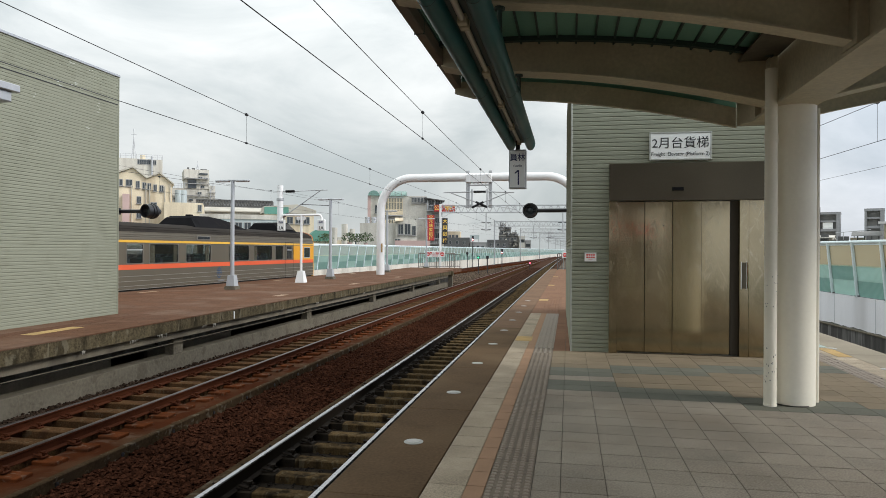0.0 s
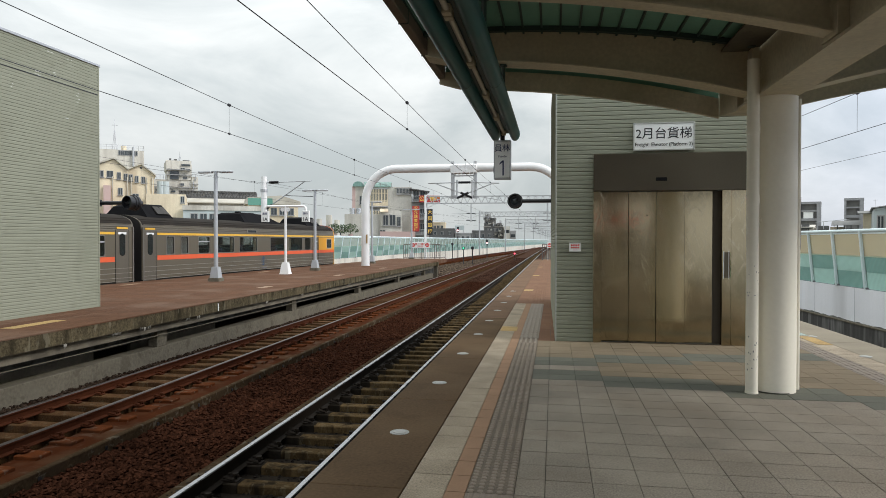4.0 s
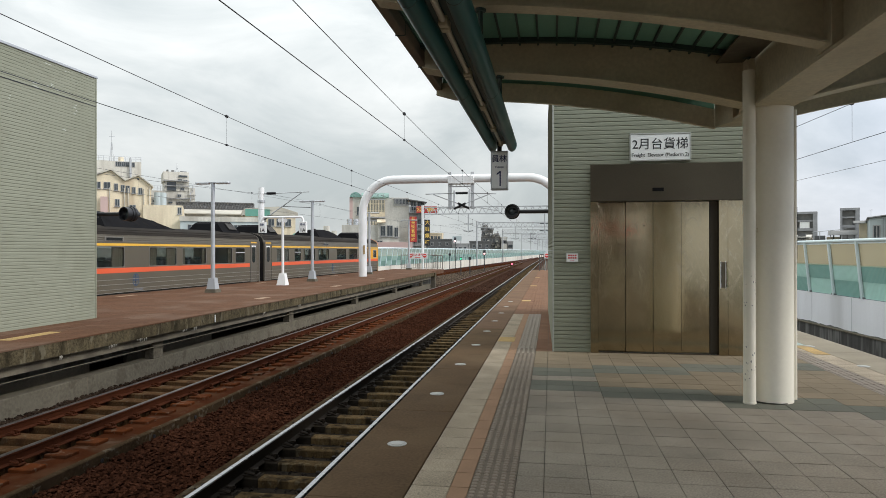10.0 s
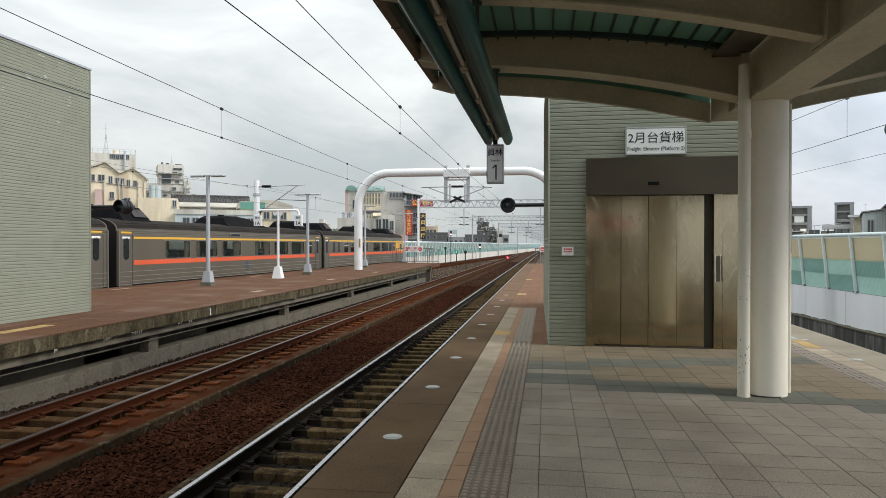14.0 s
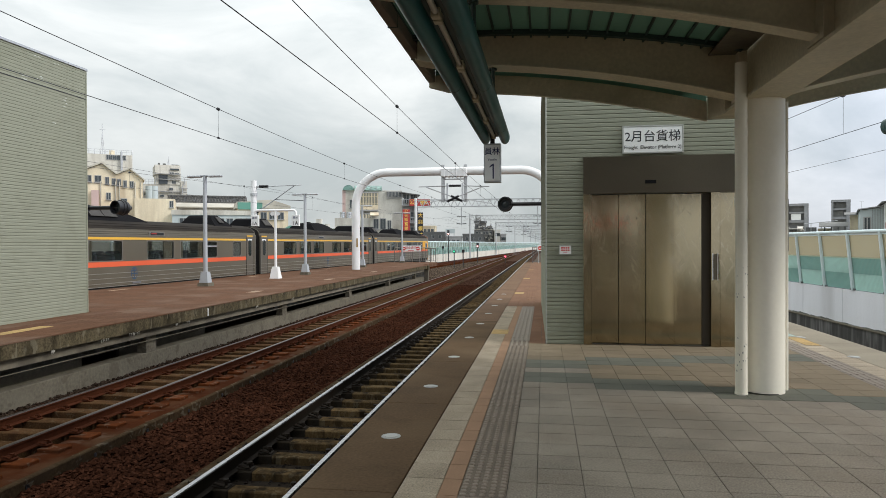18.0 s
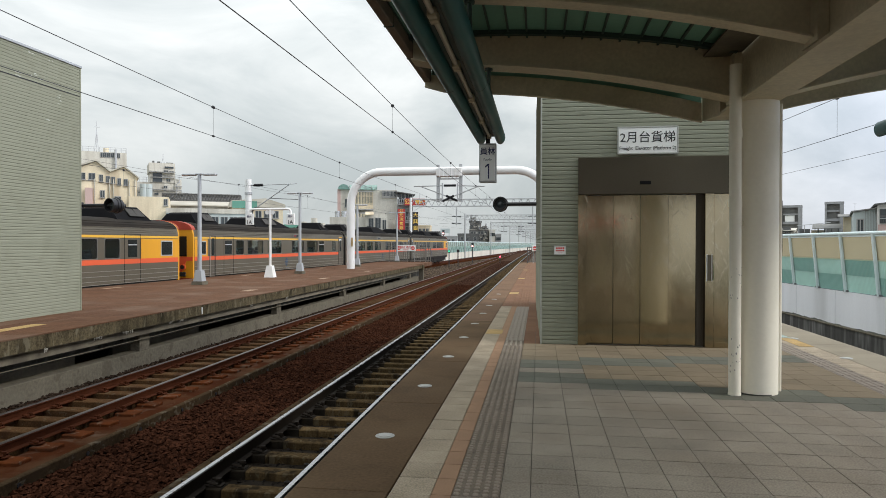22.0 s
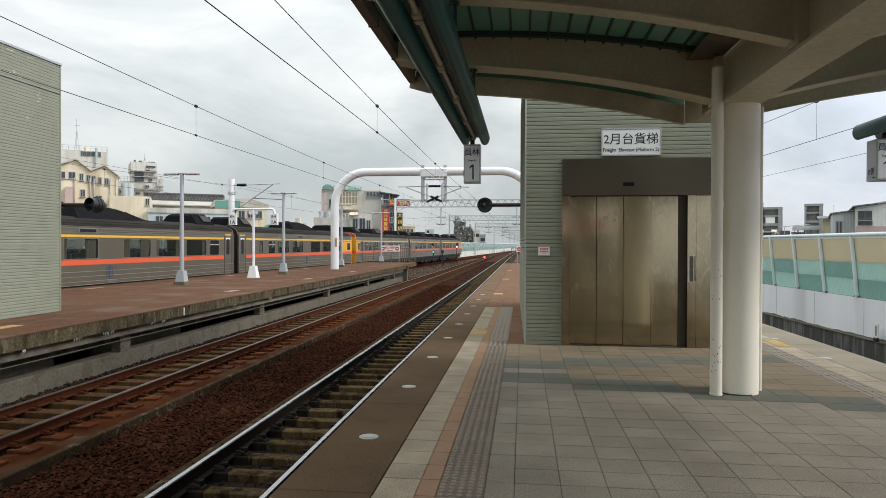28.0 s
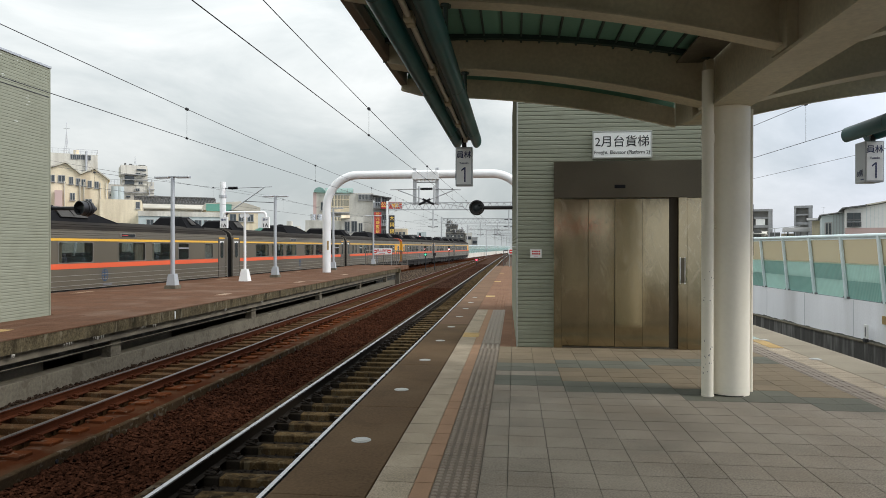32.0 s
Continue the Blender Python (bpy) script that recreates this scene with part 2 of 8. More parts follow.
M = dict(
    tile=mat("floor_tile", (0.262, 0.232, 0.188), 0.85, vary=0.3, size=1.2, grain=75.0, bump=0.7, per_object=0.07, stain=(0.2, 0.158, 0.115), stain_amount=0.35, spec=0.03, speck=1.3),
    tile_far=mat("floor_tile_joined", (0.262, 0.232, 0.188), 0.85, vary=0.3, size=1.2, grain=75.0, bump=0.7, per_island=0.07, stain=(0.2, 0.158, 0.115), stain_amount=0.35, spec=0.03, speck=1.3),
    tile_teal=mat("dark_teal_tile", (0.146, 0.147, 0.120), 0.85, vary=0.22, size=1.2, grain=75.0, bump=0.4, per_object=0.07, speck=1.3, spec=0.03),
    tile_tan=mat("tan_tile", (0.212, 0.172, 0.120), 0.85, vary=0.22, size=1.2, grain=75.0, bump=0.4, per_object=0.08, speck=1.3, spec=0.03),
    tile_pale=mat("pale_tile", (0.352, 0.296, 0.222), 0.85, vary=0.32, size=2, grain=75.0, bump=0.8, per_object=0.06, spec=0.02, speck=1.3),
    tile_pale_far=mat("pale_tile_joined", (0.352, 0.296, 0.222), 0.85, vary=0.32, size=2, grain=75.0, bump=0.8, per_island=0.06, spec=0.03, speck=1.3),
    tile_orange=mat("orange_tile", (0.285, 0.182, 0.118), 0.85, vary=0.15, size=3, grain=70, bump=0.2, per_object=0.08, spec=0.03),
    # base tile set darker than its studs, whose highlights are put into the colour
    tactile_base=mat("dark_tactile_tile", (0.165, 0.138, 0.110), 0.8, vary=0.25, size=3, grain=75.0, bump=0.3, per_object=0.06, spec=0.05, speck=1.3),
    tactile=mat("grey_tactile", (0.245, 0.205, 0.162), 0.6, vary=0.14, size=3, grain=75.0, bump=0.2, per_object=0.05, spec=0.1, speck=1.3),
    yellow_tile=mat("yellow_tile", (0.40, 0.275, 0.12), 0.8, vary=0.3, size=3, grain=30, spec=0.05, stain=(0.30, 0.235, 0.14), stain_amount=0.6, speck=1.2),
    grout=mat("grout", (0.055, 0.048, 0.04), 0.8, vary=0.2),
    edge=mat("platform_edge_concrete", (0.108, 0.071, 0.041), 0.8, vary=0.3, size=1.0, grain=40, bump=0.12, stain=(0.145, 0.100, 0.060), stain_amount=0.75, spec=0.03, stain2=(0.07, 0.046, 0.026), stain2_amount=0.3, speck=0.9),
    terracotta=mat("terracotta_paving", (0.114, 0.060, 0.036), 0.85, vary=0.2, size=0.9, grain=12, bump=0.15, stain=(0.170, 0.115, 0.082), stain_amount=0.6, spec=0.05, speck=1.2),
    terracotta_tile=mat("terracotta_tile", (0.114, 0.060, 0.036), 0.85, vary=0.2, size=0.9, grain=12, bump=0.15, stain=(0.170, 0.115, 0.082), stain_amount=0.6, spec=0.05, speck=1.2, per_island=0.10),
    terracotta_piece=mat("terracotta_piece", (0.114, 0.060, 0.036), 0.85, vary=0.2, size=0.9, grain=12, bump=0.15, stain=(0.170, 0.115, 0.082), stain_amount=0.6, spec=0.05, speck=1.2, per_object=0.10),
    pink_tile=mat("pink_paving", (0.18, 0.102, 0.064), 0.85, vary=0.15, size=1.2, grain=75.0, bump=0.15, per_object=0.08, speck=1.3, spec=0.05),
    pink_tile_far=mat("pink_paving_joined", (0.18, 0.102, 0.064), 0.85, vary=0.15, size=1.2, grain=75.0, bump=0.15, per_island=0.08, speck=1.3, spec=0.05),
    concrete=mat("old_concrete", (0.088, 0.071, 0.042), 0.85, vary=0.45, size=4.0, grain=26, bump=0.6, stain=(0.020, 0.017, 0.010), stain_amount=0.85, streak=0.32, stain2=(0.185, 0.165, 0.115), stain2_amount=0.55, speck=1.3, spec=0.05),
    concrete_pale=mat("pale_concrete", (0.132, 0.117, 0.088), 0.85, vary=0.25, size=1.8, grain=16, bump=0.4, stain=(0.16, 0.143, 0.108), stain_amount=0.5, stain2=(0.055, 0.047, 0.034), stain2_amount=0.4, speck=1.1, spec=0.1),
    concrete_wall_old=mat("dusty_white_wall", (0.60, 0.57, 0.50), 0.8, vary=0.2, size=0.7, grain=12, bump=0.2, stain=(0.30, 0.27, 0.22), stain_amount=0.7, streak=True, speck=0.8),
    concrete_wall=mat("white_washed_wall", (0.86, 0.87, 0.9), 0.75, vary=0.14, size=0.7, grain=25, bump=0.2, stain=(0.50, 0.50, 0.50), stain_amount=0.55, streak=True),
    # darker than the other concrete: shade under the platforms is put into this colour
    concrete_dark=mat("dark_underslab_concrete", (0.055, 0.055, 0.05), 0.85, vary=0.4, size=3, grain=30, bump=0.4, stain=(0.13, 0.13, 0.12), stain_amount=0.6, streak=True, spec=0.08),
    ballast=mat("rusty_ballast", (0.041, 0.0160, 0.0088), 0.85, vary=0.5, size=1.5, grain=45, bump=0.6, per_island=0.45, spec=0.01, speck=0.9),
    gravel=mat("grey_gravel", (0.094, 0.074, 0.055), 0.9, vary=0.6, size=3, grain=14, bump=0.8, spec=0.05, speck=1.4),
    bed=mat("rusty_track_slab", (0.048, 0.0150, 0.0058), 0.95, vary=0.4, size=1.6, grain=30, bump=0.4, stain=(0.08, 0.045, 0.025), stain_amount=0.7, spec=0.01, stain2=(0.2, 0.17, 0.13), stain2_amount=0.15),
    curb=mat("track_curb", (0.047, 0.031, 0.017), 0.95, vary=0.35, size=3.0, grain=30, bump=0.4, stain=(0.045, 0.03, 0.018), stain_amount=0.8, spec=0.01, stain2=(0.17, 0.15, 0.115), stain2_amount=0.35, speck=1.4),
    rust_block=mat("rusty_sleeper", (0.088, 0.026, 0.0088), 0.95, vary=0.35, size=4, grain=40, bump=0.4, per_object=0.2, stain=(0.05, 0.022, 0.012), stain_amount=0.7, spec=0.01, stain2=(0.14, 0.10, 0.07), stain2_amount=0.5),
    sleeper=mat("tan_sleeper", (0.084, 0.056, 0.027), 0.9, vary=0.45, size=7, grain=40, bump=0.5, per_object=0.25, stain=(0.016, 0.012, 0.008), stain_amount=0.95, spec=0.01, stain2=(0.13, 0.108, 0.072), stain2_amount=0.45, streak=0.35, speck=1.0),
    rail_side=mat("rusty_rail", (0.060, 0.0190, 0.0085), 0.8, 0.0, vary=0.3, size=6, grain=60, bump=0.3, spec=0.04),
    rail_dark=mat("oily_rail", (0.021, 0.016, 0.012), 0.7, 0.0, vary=0.3, size=6, grain=60, bump=0.3, spec=0.08),
    rail_top=mat("polished_rail", (0.38, 0.38, 0.39), 0.28, 1.0, vary=0.1, size=4, grain=30, bump=0.05),
    rail_dull=mat("dull_rail_head", (0.12, 0.098, 0.085), 0.42, 0.9, vary=0.25, size=4, grain=30, bump=0.05),
    siding=mat("pale_green_siding", (0.262, 0.272, 0.210), 0.7, vary=0.05, size=1.0, grain=50, bump=0.06, per_object=0.012, stain=(0.212, 0.222, 0.165), stain_amount=0.45, spec=0.05, stain2=(0.20, 0.20, 0.15), stain2_amount=0.25),
    corner=mat("pale_corner_strip", (0.36, 0.375, 0.34), 0.5, vary=0.1, size=6, grain=60, bump=0.2, stain=(0.36, 0.38, 0.36), stain_amount=0.5),
    siding_trim=mat("grey_siding_trim", (0.38, 0.39, 0.36), 0.4, vary=0.08, size=2),
    steel=brushed("brushed_steel"),
    steel_dark=mat("dark_steel", (0.140, 0.122, 0.092), 0.36, 0.9, vary=0.12, size=1.2, grain=40, bump=0.03),
    back_walling=mat("grey_brown_back_walling", (0.17, 0.145, 0.115), 0.8, vary=0.2, size=1.5, grain=30, bump=0.15),
    slot=mat("dull_dark_sheet", (0.060, 0.050, 0.038), 0.5, 0.6, vary=0.15, size=2),
    black=mat("black_plastic", (0.018, 0.018, 0.02), 0.4, vary=0.2),
    beige=mat("beige_painted_steel", (0.545, 0.482, 0.346), 0.5, vary=0.18, size=1.2, grain=25, bump=0.08, stain=(0.32, 0.265, 0.175), stain_amount=0.45, speck=0.9),
    cream=mat("cream_painted_column", (0.86, 0.815, 0.69), 0.4, vary=0.06, size=1.0, grain=25, bump=0.05, stain=(0.68, 0.62, 0.47), stain_amount=0.4),
    fascia=mat("weathered_brown_fascia", (0.21, 0.155, 0.115), 0.6, vary=0.2, size=1.5, grain=25, bump=0.1, stain=(0.10, 0.08, 0.065), stain_amount=0.6),
    track_tan=mat("mottled_tan_sleeper", (0.080, 0.043, 0.020), 0.95, vary=0.35, size=5, grain=40, bump=0.4, per_object=0.2, stain=(0.05, 0.025, 0.014), stain_amount=0.8, spec=0.01, stain2=(0.13, 0.105, 0.07), stain2_amount=0.35, speck=1.2),
    red_strip=mat("reddish_tactile_strip", (0.115, 0.062, 0.040), 0.85, vary=0.25, size=3, grain=18, bump=0.9, spec=0.03, speck=1.4),
    void=mat("damp_void_concrete", (0.20, 0.175, 0.135), 0.85, vary=0.35, size=1.5, grain=20, bump=0.3, stain=(0.14, 0.125, 0.095), stain_amount=0.6, streak=0.4, spec=0.05),
    lime=mat("white_lime_drip", (0.40, 0.375, 0.315), 0.8, vary=0.2, size=8),
    slab_dim=mat("grey_girder_concrete", (0.17, 0.148, 0.108), 0.85, vary=0.3, size=2, grain=25, bump=0.3, stain=(0.07, 0.06, 0.045), stain_amount=0.7, streak=0.4),
    emblem=mat("faded_blue_paint", (0.03, 0.075, 0.15), 0.5, vary=0.15, streak="local", bump=0),
    slate_dim=mat("dark_bare_concrete", (0.19, 0.19, 0.18), 0.85, vary=0.3, size=0.6, grain=4, bump=0.2),
    slate=mat("grey_bare_concrete", (0.27, 0.275, 0.28), 0.85, vary=0.25, size=0.4, grain=4, bump=0.2),
    edge_red=mat("reddish_coping", (0.155, 0.098, 0.062), 0.85, vary=0.25, size=1.0, grain=40, bump=0.15, stain=(0.115, 0.07, 0.043), stain_amount=0.6, spec=0.05, speck=0.9),
    edge_tan=mat("pale_tan_coping", (0.275, 0.242, 0.185), 0.85, vary=0.2, size=1.0, grain=75, bump=0.2, speck=0.9, stain=(0.18, 0.155, 0.115), stain_amount=0.5, spec=0.03),
    lamp_glass=mat("frosted_lamp_glass", (0.35, 0.35, 0.32), 0.4, vary=0.08),
    faded_mark=mat("faded_tan_paint", (0.26, 0.165, 0.095), 0.6, vary=0.25, size=3, grain=60, speck=0.9),
    oil=mat("oil_black_plate", (0.022, 0.018, 0.014), 0.9, vary=0.5, size=6, grain=50, bump=0.4, spec=0.02, stain=(0.045, 0.034, 0.022), stain_amount=0.6),
    oily=mat("oily_black_stone", (0.016, 0.013, 0.011), 0.75, vary=0.5, size=3, per_island=0.5, spec=0.05),
    ledge=mat("streaked_grey_ledge", (0.085, 0.083, 0.078), 0.85, vary=0.4, size=5, grain=30, bump=0.3, stain=(0.24, 0.235, 0.225), stain_amount=0.75, streak=True, spec=0.1),
    ballast_mid=mat("brown_ballast", (0.052, 0.027, 0.018), 0.95, vary=0.4, size=2, per_island=0.5, spec=0.01),
    ballast_far=mat("grey_brown_ballast", (0.058, 0.032, 0.021), 0.95, vary=0.4, size=1.2, grain=12, bump=0.5, speck=1.0, spec=0.01),
    grit=mat("grey_brown_grit", (0.088, 0.066, 0.048), 0.95, vary=0.3, size=2, per_island=0.6, spec=0.02),
    verge=mat("grey_brown_stone", (0.034, 0.023, 0.016), 0.9, vary=0.4, size=2, per_island=0.45, spec=0.03),
    moss=mat("grey_green_moss", (0.13, 0.13, 0.115), 0.9, vary=0.4, size=8, grain=60, bump=0.3, speck=1.2),
    scuff=mat("pale_rubbed_paint", (0.46, 0.48, 0.43), 0.7, vary=0.25, size=12, grain=80, speck=0.9),
    chip=mat("chipped_paint_grey", (0.16, 0.16, 0.17), 0.7, vary=0.3),
    white=mat("white_painted_steel", (0.80, 0.80, 0.79), 0.35, vary=0.05, size=1.5, grain=25, bump=0.04, stain=(0.68, 0.67, 0.62), stain_amount=0.3),
    deck=mat("green_roof_deck", (0.145, 0.32, 0.24), 0.55, vary=0.15, size=1.5, grain=20, bump=0.1, per_object=0.08),
    deck_dark=mat("dark_green_steel", (0.024, 0.048, 0.042), 0.5, vary=0.2, size=2),
    green=mat("teal_green_housing", (0.009, 0.085, 0.09), 0.4, vary=0.12, size=1.5, grain=30, bump=0.03, spec=0.3),
    grey=mat("grey_steel", (0.42, 0.44, 0.46), 0.45, 0.3, vary=0.1, size=2, grain=30, bump=0.05),
    galv=mat("galvanised_steel", (0.48, 0.49, 0.50), 0.45, 0.6, vary=0.15, size=3, grain=30, bump=0.05),
    wire=mat("dark_wire", (0.05, 0.05, 0.055), 0.5, 0.5, vary=0.1),
    sign_white=mat("white_sign", (0.8, 0.81, 0.79), 0.35, vary=0.05, size=2, bump=0.02),
    sign_grey=mat("pale_sign_face", (0.80, 0.81, 0.81), 0.35, vary=0.06, size=2, bump=0.02),
    ink=mat("black_ink", (0.015, 0.015, 0.018), 0.5, vary=0.1, bump=0),
    navy=mat("navy_ink", (0.02, 0.03, 0.10), 0.5, vary=0.1, bump=0),
    red=mat("red_paint", (0.60, 0.05, 0.045), 0.5, vary=0.12, size=1),
    board_red=mat("faded_red_board", (0.38, 0.035, 0.035), 0.5, vary=0.2, size=1),
    gold=mat("gold_letters", (0.75, 0.50, 0.10), 0.5, vary=0.1, bump=0),
    lens=mat("white_lens", (0.27, 0.27, 0.25), 0.35, vary=0.06),
    tube_lamp=mat("unlit_lamp_tube", (0.55, 0.5, 0.42), 0.4, vary=0.08),
    teal_pane=sheet("teal_pane", (0.46, 0.63, 0.575), 0.08, 4.0),
    teal_pane_dark=sheet("dark_teal_pane", (0.29, 0.455, 0.41), 0.08, 4.0),
    amber_pane=sheet("smoky_amber_pane", (0.52, 0.475, 0.335), 0.24),
    pale_pane=sheet("pale_clear_pane", (0.50, 0.60, 0.54), 0.5),
    fence_side=mat("yellow_green_paint", (0.47, 0.55, 0.40), 0.45, vary=0.1, size=2),
    fence_paint=mat("pale_teal_paint", (0.72, 0.84, 0.85), 0.4, vary=0.08, size=2),
    teal_mark=mat("faded_teal_paint", (0.30, 0.37, 0.33), 0.8, vary=0.3, size=4, grain=60, speck=1.2),
    train=mat("stainless_car_side", (0.150, 0.131, 0.096), 0.42, 0.5, vary=0.08, size=1.2, grain=30, bump=0.03, streak="local"),
    train_bead=mat("bright_steel_bead", (0.34, 0.32, 0.28), 0.35, 0.6, vary=0.08, streak="local"),
    train_frame=mat("dull_window_frame", (0.22, 0.205, 0.18), 0.4, 0.6, vary=0.1, streak="local"),
    train_door=mat("dull_car_door", (0.13, 0.115, 0.090), 0.45, 0.4, vary=0.12, size=2, streak="local"),
    train_roof=mat("sooty_car_roof", (0.027, 0.023, 0.019), 0.8, 0.0, vary=0.25, size=1.5, grain=20, bump=0.05, stain=(0.02, 0.018, 0.016), stain_amount=0.7, streak="local", spec=0.08),
    train_pod=mat("black_roof_pod", (0.012, 0.012, 0.013), 0.9, vary=0.3, size=2, grain=20, bump=0.1, streak="local", spec=0.04),
    train_grille=mat("roof_grille", (0.055, 0.052, 0.048), 0.6, vary=0.3, size=2, grain=20, streak="local", spec=0.15),
    orange=mat("orange_red_band", (0.66, 0.10, 0.032), 0.5, vary=0.06, size=2, bump=0.02, streak="local"),
    cab_red=mat("dull_red_cab_paint", (0.36, 0.045, 0.022), 0.45, vary=0.15, size=2, bump=0.02, streak="local", stain=(0.14, 0.03, 0.02), stain_amount=0.4),
    yellow=mat("yellow_band", (0.70, 0.40, 0.045), 0.4, vary=0.05, size=2, bump=0.02, streak="local"),
    cab_yellow=mat("cab_yellow_paint", (0.64, 0.30, 0.012), 0.5, vary=0.08, size=2, bump=0.02, streak="local"),
    car_glass=glass("tinted_train_glass", (0.022, 0.024, 0.021), 0.04, 0.30),
    seat=mat("dark_blue_seat_cloth", (0.05, 0.06, 0.09), 0.9, vary=0.2, streak="local"),
    car_inside=mat("drab_car_lining", (0.30, 0.29, 0.25), 0.7, vary=0.1, streak="local"),
    blind_glass=mat("dark_train_glass", (0.012, 0.014, 0.014), 0.06, vary=0.35, size=1.1, grain=3, bump=0.0, streak="local", spec=0.3),
    blind=mat("grey_green_blind", (0.20, 0.205, 0.18), 0.7, vary=0.12, streak="local"),
    curtain=mat("drab_curtain", (0.20, 0.185, 0.125), 0.8, vary=0.15, size=6, streak="local"),
    under=mat("black_underframe", (0.025, 0.023, 0.021), 0.7, vary=0.3, streak="local", spec=0.15),
    cream_wall=mat("cream_render", (0.70, 0.61, 0.45), 0.85, vary=0.22, size=0.45, grain=5, bump=0.1, stain=(0.45, 0.36, 0.25), stain_amount=0.8, streak=0.15, stain2=(0.36, 0.28, 0.20), stain2_amount=0.25, spec=0.1),
    white_wall=mat("white_render", (0.57, 0.55, 0.49), 0.85, vary=0.25, size=0.5, grain=5, bump=0.1, stain=(0.38, 0.35, 0.30), stain_amount=0.8, streak=0.14, stain2=(0.27, 0.24, 0.20), stain2_amount=0.25, spec=0.1),
    grey_wall=mat("grey_render", (0.3, 0.3, 0.295), 0.8, vary=0.2, size=0.2, grain=3, bump=0.1, stain=(0.16, 0.15, 0.14), stain_amount=0.8, streak=True),
    weathered=mat("streaked_grey_block", (0.22, 0.21, 0.195), 0.85, vary=0.4, size=0.5, grain=3, bump=0.2, stain=(0.08, 0.075, 0.07), stain_amount=0.9, streak=0.2, stain2=(0.33, 0.31, 0.28), stain2_amount=0.5),
    dark_wall=mat("dark_weathered_block", (0.11, 0.11, 0.108), 0.85, vary=0.3, size=0.2, grain=2, bump=0.2),
    tin=mat("pale_tin_roof", (0.47, 0.44, 0.37), 0.6, vary=0.2, size=0.4, stain=(0.34, 0.31, 0.25), stain_amount=0.6),
    tin_blue=mat("blue_grey_tin", (0.47, 0.53, 0.53), 0.5, vary=0.15, size=0.5, stain=(0.36, 0.40, 0.39), stain_amount=0.5, streak=True),
    tin_white=mat("white_tin_cladding", (0.72, 0.71, 0.68), 0.5, vary=0.12, size=0.6, grain=5, bump=0.05, stain=(0.58, 0.56, 0.52), stain_amount=0.5, streak=0.2),
    pink_wall=mat("pink_wall", (0.5, 0.36, 0.33), 0.8, vary=0.1, size=0.4),
    green_tin=mat("green_awning", (0.10, 0.26, 0.20), 0.6, vary=0.15, size=0.4),
    win_dark=mat("dark_window", (0.05, 0.06, 0.065), 0.15, vary=0.3, size=0.5, bump=0),
    win_frame=mat("window_frame", (0.34, 0.335, 0.32), 0.5, vary=0.1),
    tank=mat("steel_tank", (0.62, 0.63, 0.64), 0.25, 0.9, vary=0.1),
    town=mat("far_town_ground", (0.16, 0.17, 0.15), 0.9, vary=0.4, size=0.05, grain=0.6),
    foliage=mat("foliage", (0.06, 0.10, 0.035), 0.7, vary=0.4, size=1, per_island=0.4),
)
G = dict(
    led=glow("red_led_text", (1.0, 0.05, 0.03), 2.2),
    red=glow("red_signal_light", (1.0, 0.06, 0.10), 6.0),
    green=glow("green_signal_light", (0.10, 0.75, 0.42), 0.7),
    pink=glow("pale_red_signal_light", (1.0, 0.45, 0.45), 3.0),
)


